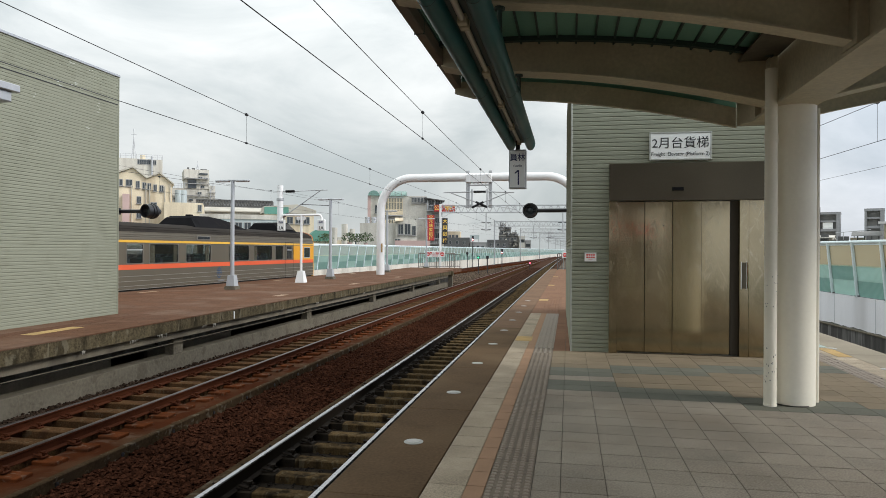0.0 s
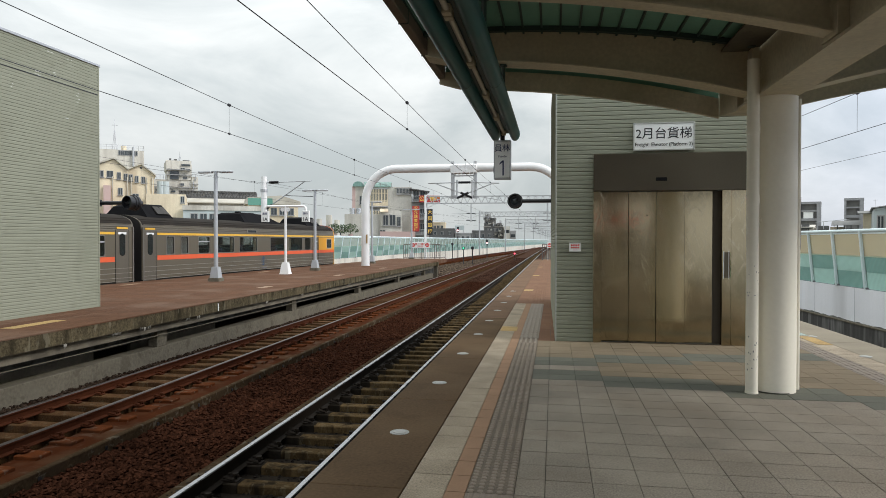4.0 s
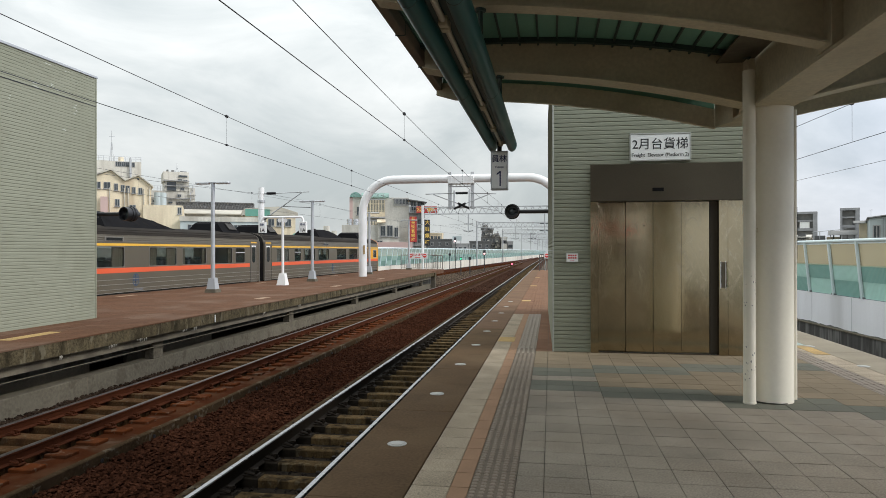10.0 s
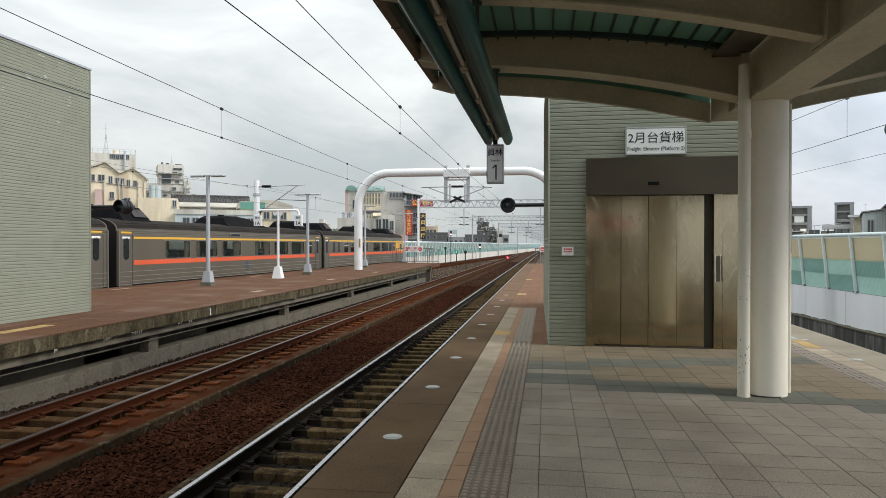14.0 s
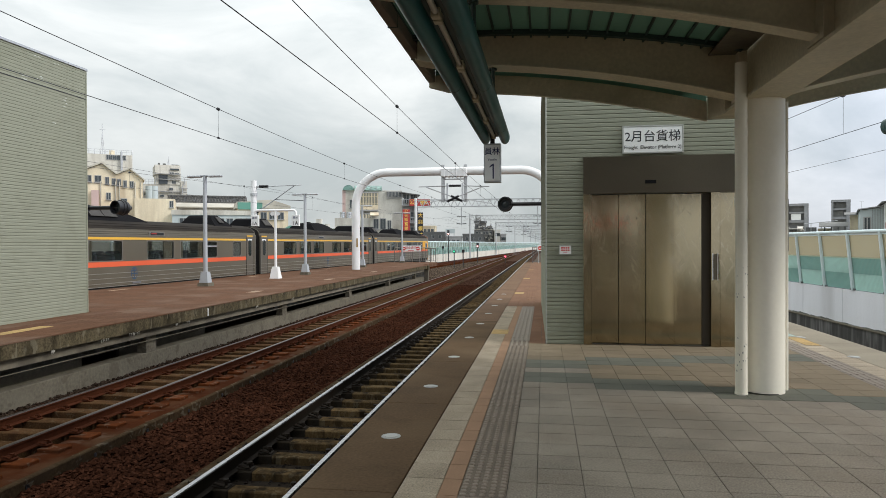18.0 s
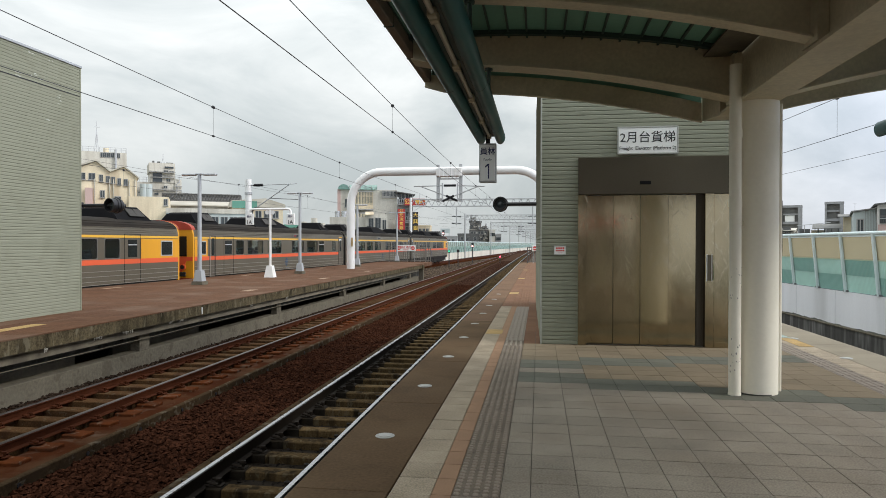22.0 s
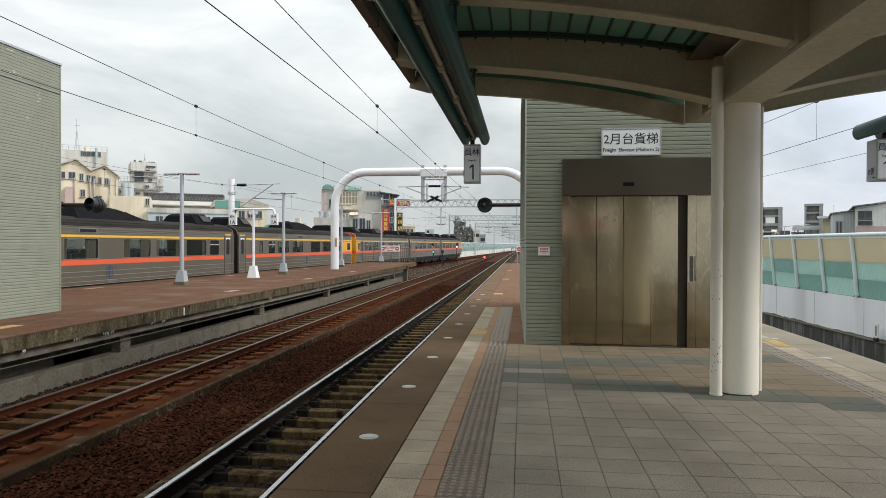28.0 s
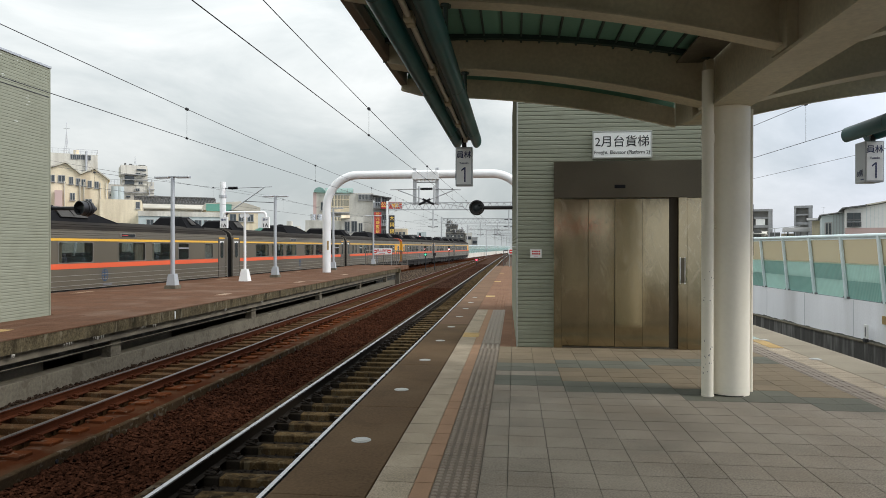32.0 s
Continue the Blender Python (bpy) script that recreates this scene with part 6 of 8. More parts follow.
# ---------------------------------------------------------------- sound barriers
def barrier(name, x0, m, y0, y1, lean, label, parts_from, parts_to):
    """Wall with a panelled screen on it; lean tips the screen inwards."""
    t = thing(name, label, "fence", kind="structure")
    xa, xb = x0 + m * y0, x0 + m * y1
    d = 1 if lean < 0 else -1
    part("parapet_wall", S().add([(xa, y0, -1.36), (xb, y1, -1.36), (xb, y1, 0), (xa, y0, 0), (xa + d * 0.25, y0, -1.36), (xb + d * 0.25, y1, -1.36), (xb + d * 0.25, y1, 0), (xa + d * 0.25, y0, 0)],
                                 [(0, 1, 2, 3), (4, 7, 6, 5), (3, 2, 6, 7), (0, 4, 5, 1), (0, 3, 7, 4), (1, 5, 6, 2)]), M["concrete_wall" if lean < 0 else "concrete_wall_old"], t, "whitewashed concrete parapet")
    part("ledge", S().add([(xa - d * 0.16, y0, -2), (xb - d * 0.16, y1, -2), (xb - d * 0.16, y1, -1.20), (xa - d * 0.16, y0, -1.20), (xa, y0, -2), (xb, y1, -2), (xb, y1, -1.20), (xa, y0, -1.20)],
                          [(0, 1, 2, 3), (4, 7, 6, 5), (3, 2, 6, 7), (0, 4, 5, 1), (0, 3, 7, 4), (1, 5, 6, 2)]), M["ledge"], t, "streaked grey ledge")
    off = Vector((lean, 0, 1.93))
    y = y0
    k = 0
    far_posts, far_panes = S(), {}
    ex = 0.035 * d

    def slab(pa, pb, za, zb, th):
        f = lambda q, z: (q[0] + lean * z / 1.93, q[1], z)
        a0, a1, b0, b1 = f(pa, za), f(pa, zb), f(pb, za), f(pb, zb)
        up = lambda p: (p[0] + th * d, p[1], p[2])
        return [a0, b0, b1, a1, up(a0), up(b0), up(b1), up(a1)], [(0, 1, 2, 3), (4, 7, 6, 5), (3, 2, 6, 7), (0, 4, 5, 1), (0, 3, 7, 4), (1, 5, 6, 2)]

    while y < y1 - 0.1:
        pa, pb = (x0 + m * y + ex, y + 0.05), (x0 + m * (y + 2) + ex, y + 1.95)
        upper, lower = (("teal_pane_dark", "teal_pane") if k % 2 else ("teal_pane", "teal_pane_dark"))
        for za, zb, mm in ((0.0, 0.56, lower), (0.56, 1.06, upper), (1.10, 1.82, "amber_pane" if lean < 0 else "pale_pane")):
            vf = slab(pa, pb, za, zb, 0.03)
            if parts_from <= y < parts_to:
                part("pane", S().add(*vf), M[mm], t)
            else:
                far_panes.setdefault(mm, S()).add(*vf)
        q = (x0 + m * y + ex, y - 0.055)
        q2 = (q[0], y + 0.055)
        vf = slab(q, q2, 0.0, 1.93, -0.07)
        if parts_from <= y < parts_to:
            p = part("post", S().add(*vf), M["fence_paint"], t)
            part("back_flange", S().add(*slab((q[0] + 0.032 * d, y - 0.11), (q[0] + 0.032 * d, y + 0.11), 0.0, 1.90, 0.012)), M["fence_side"], p, "yellow-green back flange")
            for s_ in (-1, 1):
                part("anchor", S().box(q[0] - 0.07, q[0] + 0.03, y + s_ * 0.11 - 0.04, y + s_ * 0.11 + 0.04, 0.0, 0.06, 0.012), M["chip"], p, "small grey anchor block")
        else:
            far_posts.add(*vf)
        y += 2.0
        k += 1
    tagged(part("far_posts", far_posts, M["fence_paint"], t), kind="stuff") if far_posts.v else None
    for mm, s in far_panes.items():
        tagged(part("far_panes", s, M[mm], t), kind="stuff")
    for z, h, th, paint in ((1.82, 0.06, -0.03, "fence_paint"), (1.062, 0.036, 0.025, "fence_side"), (0.0, 0.012, -0.02, "chip")):
        part("rail", S().add(*slab((xa + ex, y0), (xb + ex, y1), z, z + h, th)), M[paint], t, "pale teal rail" if z > 1.5 else "thin seam rail")
    part("top_tube", S().rod((xa + ex + lean, y0, 1.925), (xb + ex + lean, y1, 1.925), 0.062, 12), M["fence_paint"], t, "round pale teal top tube", True)
    return t


sb = barrier("side_barrier", 11.33, -0.05, 4.1, 110.1, -0.19, "pale teal framed sound barrier on a whitewashed wall", 14, 50)
barrier("far_barrier", -21.6, 0.0573, 0.5, 330, 0.25, "pale teal framed sound barrier beyond the train", 40, 130)
for k in range(14):
    y = 12.4 + 3.1 * k
    x = 11.33 - 0.05 * y
    part("wall_joint", S().box(x - 0.006, x + 0.02, y, y + 0.012, -1.16, -0.01), M["grey"], sb, "thin joint between wall panels")
part("ledge_kerb", S().add([(11.33 - 0.05 * y - a, y, z) for y in (4.1, 110.1) for a, z in ((0.0, -1.20), (0.19, -1.20), (0.19, -1.165), (0.0, -1.165))],
                           [(0, 1, 2, 3), (4, 7, 6, 5), (0, 4, 5, 1), (1, 5, 6, 2), (2, 6, 7, 3), (3, 7, 4, 0)]), M["concrete_pale"], sb, "pale ledge top")
rng = random.Random(21)
moss = S()
tuft = 0.04
ys = [12.0 + 0.045 * i for i in range(1100)]
tops = []
for y in ys:
    tuft += rng.uniform(-0.014, 0.014) + (0.035 - tuft) * 0.12
    tops.append(max(0.004, tuft * 0.7) + 0.012 * rng.random() ** 3)
v = []
for y, h in zip(ys, tops):
    x = 11.33 - 0.05 * y
    v += [(x - 0.003, y, -1.168), (x - 0.003, y, -1.166 + h), (x + 0.01, y, -1.166 + h)]
moss.add(v, [f for i in range(len(ys) - 1) for f in ((3 * i, 3 * i + 3, 3 * i + 4, 3 * i + 1), (3 * i + 1, 3 * i + 4, 3 * i + 5, 3 * i + 2))])
tagged(part("moss_band", moss, M["moss"], sb, "dark moss along the wall foot"), "dark moss along the wall foot", kind="stuff")
plate = thing("wall_plate", "small orange plate on the whitewashed wall", "sign")
part("panel", S().box(10.29, 10.325, 19.75, 20.2, -0.58, -0.35, 0.004), M["yellow_tile"], plate)
milepost = thing("distance_post", "small white distance board on the parapet ledge", "sign")
part("board", S().box(10.11, 10.15, 20.62, 20.82, -1.06, -0.66, 0.005), M["sign_white"], milepost)
part("foot", S().box(10.07, 10.17, 20.63, 20.82, -1.17, -1.06, 0.02), M["black"], milepost)
part("text_bar", S().box(10.10, 10.11, 20.69, 20.74, -1.0, -0.72), M["chip"], milepost)


# ---------------------------------------------------------------- the platform's end: railing, no-entry boards, signals
def railing(name, x0, x1, y, h, label, base=0.0, paint="train_frame"):
    t = thing(name, label, "railing", m=pose(0, y, base))
    h -= base
    for k in range(3):
        x = x0 + (x1 - x0) * k / 2
        part("post", S().rod((x, 0, 0), (x, 0, h), 0.035, 8), M[paint], t)
    part("rail", S().rod((x0, 0, h), (x1, 0, h), 0.035, 8).rod((x0, 0, 0.12), (x1, 0, 0.12), 0.025, 6), M[paint], t)
    n = int((x1 - x0) / 0.16)
    for k in range(1, n):
        part("bar", S().rod((x0 + (x1 - x0) * k / n, 0, 0.12), (x0 + (x1 - x0) * k / n, 0, h), 0.017, 5), M[paint], t)
    return t


def no_entry(x, y, z, w, label, words):
    t = thing("no_entry_board", label, "sign", "no entry boards", m=pose(x, y, z))
    h = 0.52 if words else 0.46
    part("board", S().box(-w / 2, w / 2, -0.03, 0.03, 0, h, 0.01), M["sign_white"], t)
    for s in (-1, 1):
        part("post", S().rod((s * (w / 2 - 0.08), 0.05, -z), (s * (w / 2 - 0.08), 0.05, h), 0.025, 6), M["galv"], t)
    for s in ((-1, 1) if words else (0,)):
        cx = s * (w / 2 - 0.24)
        d = part("red_disc", S().rod((cx, -0.03, h / 2), (cx, -0.036, h / 2), 0.17, 24), M["red"], t)
        part("white_bar", S().box(cx - 0.12, cx + 0.12, -0.042, -0.034, h / 2 - 0.03, h / 2 + 0.03), M["sign_white"], d)
    if words:
        letters("\u7981\u6b62\u901a\u884c", 0.25, M["red"], t, pose(0, -0.034, 0.32, 90))
        part("text_bar", S().box(-0.25, 0.25, -0.036, -0.03, 0.08, 0.13), M["red"], t)
    return t


railing("end_railing", -12.9, -9.7, 57.4, 1.25, "grey steel railing across the platform end")
no_entry(-11.4, 57.25, 0.93, 1.72, "white no-entry board with red discs and characters", True)
gate = railing("end_gate", -10.2, -9.28, 57.6, 1.20, "grey steel gate at the platform end")
railing("end_railing", -0.9, 3.6, 55.0, 1.3, "dark weathered steel railing across the platform end", paint="dark_wall")
no_entry(-0.32, 54.85, 0.98, 0.44, "white no-entry board with a red disc", False)


def signal(x, y, z_base, h, light, label, two=False):
    t = thing("track_signal", label, "signal", "track signals", m=pose(x, y, z_base))
    part("pole", S().rod((0, 0, 0), (0, 0, h), 0.06, 8), M["black"], t)
    hd = part("signal_head", S().box(-0.17, 0.17, -0.1, 0.1, h - (0.75 if two else 0.36), h, 0.03), M["black"], t)
    if light:
        part("light", S().rod((0, -0.10, h - 0.19 - (0.35 if two else 0)), (0, -0.13, h - 0.19 - (0.35 if two else 0)), 0.12, 14), G[light], hd, "lit signal lens")
    if two:
        part("light", S().rod((0, -0.10, h - 0.19), (0, -0.13, h - 0.19), 0.10, 12), M["win_dark"], hd)
    return t


signal(-10.84, 81.4, -1.36, 2.2, "green", "slim black signal post showing green")
signal(-9.95, 83.2, -1.36, 2.2, "", "slim black signal post with a dark head")
signal(-15.0, 100.0, -1.36, 2.6, "", "slim black signal post with a dark head")
signal(-9.66, 98.7, -1.36, 3.1, "pink", "black two-lens signal with a lit lamp", True)
signal(-14.2, 100.2, -1.36, 5.0, "pink", "tall black signal with a lit lamp", True)
signal(-5.58, 98.1, -1.36, 1.25, "red", "low red shunting signal between the tracks", False)


# ---------------------------------------------------------------- the train
CAR = 20.2
GAP = 0.24
WIN_LO, WIN_HI = 1.02, 1.74
BAR, NARROW, WIDE = 0.86, 0.50, 1.77


def car_profile():
    """Half body outline (x from the near side), then mirrored: width 2.9, roof arched."""
    w = 1.45
    pts = [(w - 0.02, -0.15), (w, 0.0), (w, 1.95), (w - 0.05, 2.18)]
    for i in range(1, 8):
        a = math.pi / 2 * i / 7
        pts.append((0.35 + (w - 0.40) * math.cos(a), 2.18 + 0.41 * math.sin(a)))
    right = pts
    left = [(-x, z) for x, z in reversed(pts)]
    return right + left


seat_mesh = S().box(-0.46, 0.46, -0.25, 0.22, 0.28, 0.46, 0.04).box(-0.46, 0.46, -0.32, -0.20, 0.40, 1.06, 0.05).box(-0.40, -0.06, -0.33, -0.19, 1.06, 1.18, 0.04).box(0.06, 0.40, -0.33, -0.19, 1.06, 1.18, 0.04).mesh("seat", M["seat"])


def make_car(cab_front, cab_rear, wins, label, pods, blind_at=-11.35):
    """A car whose front end is at y = 0 and whose near side is at x = 0."""
    t = thing("railcar", label, "train car", "cars of the train")
    y1, y0 = -GAP, -CAR + GAP
    prof = [(x - 1.45, z) for x, z in car_profile()]
    part("lower_side", S().box(-0.05, 0.0, y0, y1, 0.045, WIN_LO - 0.03), M["train"], t, "bare stainless lower side")
    part("sole_bar", S().box(-0.12, -0.035, y0 + 0.1, y1 - 0.1, -0.17, 0.05), M["under"], t, "black sole bar")
    part("lower_side", S().box(-2.9, -2.85, y0, y1, -0.15, WIN_LO - 0.03), M["train"], t)
    low = [(x, z) for x, z in prof if z >= 1.9]
    part("upper_body", S().prism([(0.0, WIN_HI + 0.03)] + low + [(-2.9, WIN_HI + 0.03), (-2.84, WIN_HI + 0.03)] + [(-2.6, 2.16), (-0.3, 2.16), (-0.06, WIN_HI + 0.03)], y0, y1), M["train"], t, "arched upper body")
    cuts = sorted([(yc - w / 2 - 0.03, yc + w / 2 + 0.03) for yc, w in wins])
    edge_y = y0
    for a, b in cuts + [(y1, y1)]:
        for x in (-0.05, -2.9):
            part("pillar", S().box(x, x + 0.05, edge_y, a, WIN_LO - 0.03, WIN_HI + 0.03), M["train"], t)
        edge_y = b
    part("floor", S().box(-2.85, -0.05, y0, y1, 0.1, 0.16), M["under"], t)
    part("end_lining", S().box(-2.84, -0.06, y0 + 0.02, y0 + 0.06, 0.16, 2.1), M["car_inside"], t)
    part("end_lining", S().box(-2.84, -0.06, y1 - 0.06, y1 - 0.02, 0.16, 2.1), M["car_inside"], t)
    ys = y0 + 3.6
    while ys < y1 - 3.8:
        for x in (-0.72, -2.18):
            part("seat", seat_mesh, None, t).location = (x, ys, 0.16)
        ys += 0.95
    roof = [(x, z + 0.006) for x, z in prof if z >= 2.18]
    part("roof", S().prism(roof + [(roof[-1][0] + 0.2, 2.10), (roof[0][0] - 0.2, 2.10)], y0 + 0.05, y1 - 0.05), M["train_roof"], t, "sooty ribbed roof", True)
    for k, (x, z) in enumerate(((0.0, 2.02), (0.0, 2.10), (-0.02, 2.19), (-0.10, 2.31), (-0.2, 2.40))):
        part("roof_bead", S().rod((x + 0.002, y0 + 0.1, z), (x + 0.002, y1 - 0.1, z), 0.010, 6), M["train"] if k < 3 else M["train_roof"], t)
    for z in (0.54, 0.36, 0.18, 0.06):
        part("side_bead", S().prism([(0.0, z - 0.011), (0.009, z - 0.005), (0.009, z + 0.005), (0.0, z + 0.011)], y0 + 0.02, y1 - 0.02), M["train_bead"], t, "pressed steel bead")
    ya, yb = y0 + (2.5 if cab_rear else 0.93), y1 - (2.5 if cab_front else 1.0)
    part("waist_band", S().box(-0.01, 0.007, y0 + (0.0 if cab_rear else 0.93), y1 - (0.0 if cab_front else 1.06), 0.79, 0.975), M["orange"], t, "orange-red waist band")
    part("upper_line", S().box(-0.01, 0.007, y0 + (0.0 if cab_rear else 0.93), y1 - (0.0 if cab_front else 1.06), 1.795, 1.885), M["yellow"], t, "yellow line over the windows")
    for yc, width in wins:
        h0, h1 = (WIN_LO, WIN_HI)
        a, b = yc - width / 2, yc + width / 2
        fr = S().box(-0.04, 0.008, a - 0.032, b + 0.032, h1, h1 + 0.032).box(-0.04, 0.008, a - 0.032, b + 0.032, h0 - 0.032, h0).box(-0.04, 0.008, a - 0.032, a, h0, h1).box(-0.04, 0.008, b, b + 0.032, h0, h1)
        for cy, cz, sy, sz in ((a, h0, 1, 1), (b, h0, -1, 1), (a, h1, 1, -1), (b, h1, -1, -1)):
            fr.prism([(cy, cz), (cy + sy * 0.07, cz), (cy + sy * 0.02, cz + sz * 0.02), (cy, cz + sz * 0.07)], -0.03, 0.007, "x")
        wdw = part("window", fr, M["train_frame"], t, "rounded metal window frame")
        part("pane", S().box(-0.03, -0.012, a, b, h0, h1), M["car_glass"], wdw)
        part("pane", S().box(-2.88, -2.87, a, b, h0, h1), M["car_glass"], wdw)
        if width > 1.2:
            for side_y, s in ((b - 0.03, -1), (a + 0.03, 1)):
                folds = random.choice((0, 3, 4, 5, 7, 9))
                if folds:
                    cu = S()
                    for q in range(folds):
                        y = side_y + s * 0.06 * q
                        cu.rod((-0.10 + 0.014 * (q % 2), y, h0), (-0.10 + 0.014 * (q % 2), y, h1), 0.040, 6)
                    part("curtain", cu, M["curtain"], wdw, "gathered drab curtain")
        if width in (NARROW, 0.75):
            part("blind", S().box(-0.055, -0.045, a, b, h0, h1), M["blind"], wdw, "drawn grey blind")
        if width == BAR:
            part("vent_bar", S().box(-0.012, 0.006, yc - width / 2, yc + width / 2, 1.50, 1.55), M["galv"], wdw, "pale vent bar")
    for cab, end, s in ((cab_front, y1, -1), (cab_rear, y0, 1)):
        if cab:
            rear = s > 0
            a, b = sorted((end, end + s * (1.10 if rear else 2.55)))
            part("cab_panel", S().box(-0.01, 0.0065, a + 0.01, b, 0.97, 1.77), M["cab_yellow"], t, "yellow cab side")
            a2, b2 = sorted((end + s * 0.42, end + s * (0.98 if rear else 1.25)))
            cw = part("cab_window", S().box(-0.01, 0.012, a2, b2, 1.05, 1.70, 0.004), M["galv"], t)
            part("pane", S().box(-0.01, 0.015, a2 + 0.05, b2 - 0.05, 1.10, 1.65), M["blind_glass"], cw)
            a3, b3 = sorted((end + s * (1.25 if rear else 2.57), end + s * (1.80 if rear else 3.54)))
            dr = part("door", S().box(-0.01, 0.008, a3, a3 + 0.02, 0.0, 1.95).box(-0.01, 0.008, b3 - 0.02, b3, 0.0, 1.95).box(-0.01, 0.008, a3, b3, 1.93, 1.95), M["under"], t, "car door with dark seams")
            if rear:
                c = (a3 + b3) / 2 + 0.04
                oval = [(c + 0.12 * math.cos(a), 1.42 + (0.30 if math.sin(a) > 0 else -0.30) + 0.12 * math.sin(a)) for a in [2 * math.pi * (i + 0.5) / 16 for i in range(16)]]
                part("pane", S().prism(oval, 0.0, 0.012, "x"), M["blind_glass"], dr, "tall rounded door window")
                part("door_post", S().box(-0.01, 0.011, a3 + 0.02, a3 + 0.10, 0.02, 1.93), M["train_bead"], dr, "bright door post")
                part("door_shadow_gap", S().box(-0.01, 0.010, b3 - 0.075, b3 - 0.02, 0.02, 1.93), M["under"], dr)
            else:
                part("pane", S().box(-0.01, 0.012, a3 + 0.22, b3 - 0.22, 1.05, 1.72, 0.003), M["blind_glass"], dr)
                part("vent_bar", S().box(0.010, 0.016, a3 + 0.22, b3 - 0.22, 1.5, 1.55), M["galv"], dr)
            if rear:
                part("door_leaf", S().box(-0.01, 0.006, a3 + 0.02, b3 - 0.02, 0.0, 1.93), M["train_door"], dr, "dull recessed door leaf")
                d2 = part("door", S().box(-0.01, 0.008, end + 2.58, end + 2.60, 0.0, 1.95).box(-0.01, 0.008, end + 3.52, end + 3.54, 0.0, 1.95).box(-0.01, 0.008, end + 2.58, end + 3.54, 1.93, 1.95), M["under"], t, "car door with dark seams")
                part("pane", S().box(-0.01, 0.012, end + 2.71, end + 3.35, 1.05, 1.72, 0.003), M["blind_glass"], d2)
                part("vent_bar", S().box(0.010, 0.016, end + 2.71, end + 3.35, 1.5, 1.55), M["galv"], d2)
            ye, yf = sorted((end, end - s * 0.10))
            front = part("cab_front", S().prism([(x * 0.995 - 0.007, z) for x, z in prof], ye, yf), M["cab_yellow"], t, "yellow cab front")
            ya_, yb_ = sorted((end - s * 0.10, end - s * 0.12))
            part("front_band", S().box(-2.88, -0.02, ya_, yb_, 0.79, 0.975), M["orange"], front)
            for x0, x1 in ((-2.58, -1.95), (-0.95, -0.32)):
                part("front_window", S().box(x0, x1, ya_, yb_, 0.99, 1.90, 0.005), M["blind_glass"], front, "tall black cab window")
            part("red_cap", S().prism([(x, z + 0.012) for x, z in roof] + [(roof[-1][0] + 0.2, 2.2), (roof[0][0] - 0.2, 2.2)], *sorted((end - s * 0.13, end + s * (0.16 if rear else -0.06)))), M["cab_red"], t, "dull red roof cap")
            part("red_skirt", S().box(-2.85, -0.05, ya_, yb_, -0.15, 0.0), M["cab_red"], front)
            part("gangway_door", S().box(-1.85, -1.05, ya_, yb_, 0.0, 1.95, 0.005), M["cab_yellow"], front)
            for x, d in ((-0.52, 1), (-2.38, -1)):
                part("band_drop", S().prism([(x + d * 0.20, 0.80), (x - d * 0.25, 0.80), (x - d * 0.25, 0.26), (x - d * 0.05, 0.26)], ya_, yb_), M["orange"], front, "orange band sweeping down")
                lamp = part("headlight", S().rod((x, end - s * 0.10, 0.50), (x, end - s * 0.16, 0.50), 0.15, 16), M["orange"], front, "round headlight in an orange ring", True)
                part("lens", S().rod((x, end - s * 0.12, 0.50), (x, end - s * 0.165, 0.50), 0.10, 14), M["black"], lamp)
                part("jumper_box", S().box(x - 0.16, x + 0.16, *sorted((end - s * 0.10, end - s * 0.17)), 0.08, 0.28, 0.02), M["under"], front, "black cable box")
        else:
            a3, b3 = sorted((end + s * (0.30 if s < 0 else 0.12), end + s * (1.0 if s < 0 else 0.84)))
            dr = part("door", S().box(-0.01, 0.008, a3, b3, 0.0, 1.95, 0.003), M["train_door"], t, "narrow dull steel car door")
            part("door_seam", S().box(0.0, 0.010, a3 - 0.02, a3, 0.0, 1.97).box(0.0, 0.010, b3, b3 + 0.02, 0.0, 1.97), M["under"], dr)
            c = (a3 + b3) / 2
            oval = [(c + 0.16 * math.cos(a), 1.42 + (0.28 if math.sin(a) > 0 else -0.28) + 0.14 * math.sin(a)) for a in [2 * math.pi * (i + 0.5) / 16 for i in range(16)]]
            part("pane", S().prism(oval, 0.0, 0.012, "x"), M["blind_glass"], dr, "tall rounded door window")
            part("lamp_plate", S().box(0.0, 0.012, c - 0.22, c + 0.22, 1.80, 1.88), M["sign_grey"], dr)
            part("header_strip", S().box(0.0, 0.012, c - 0.30, c + 0.30, 2.0, 2.07), M["yellow"], dr, "short yellow strip")
            part("jamb_strip", S().box(0.0, 0.03, end + s * 0.06 - 0.03, end + s * 0.06 + 0.03, -0.1, 2.1), M["train_frame"], dr, "bright end jamb")
            ye, yf = sorted((end, end - s * GAP))
            part("bellows", S().box(-2.1, -0.85, ye, yf, -0.1, 2.05).box(-2.2, -0.75, (ye + yf) / 2 - 0.03, (ye + yf) / 2 + 0.03, -0.15, 2.15), M["under"], t, "black corridor bellows")
            part("end_wall", S().prism([(x * 0.97 - 0.04, z) for x, z in prof], *sorted((end, end - s * 0.012))), M["under"], t)
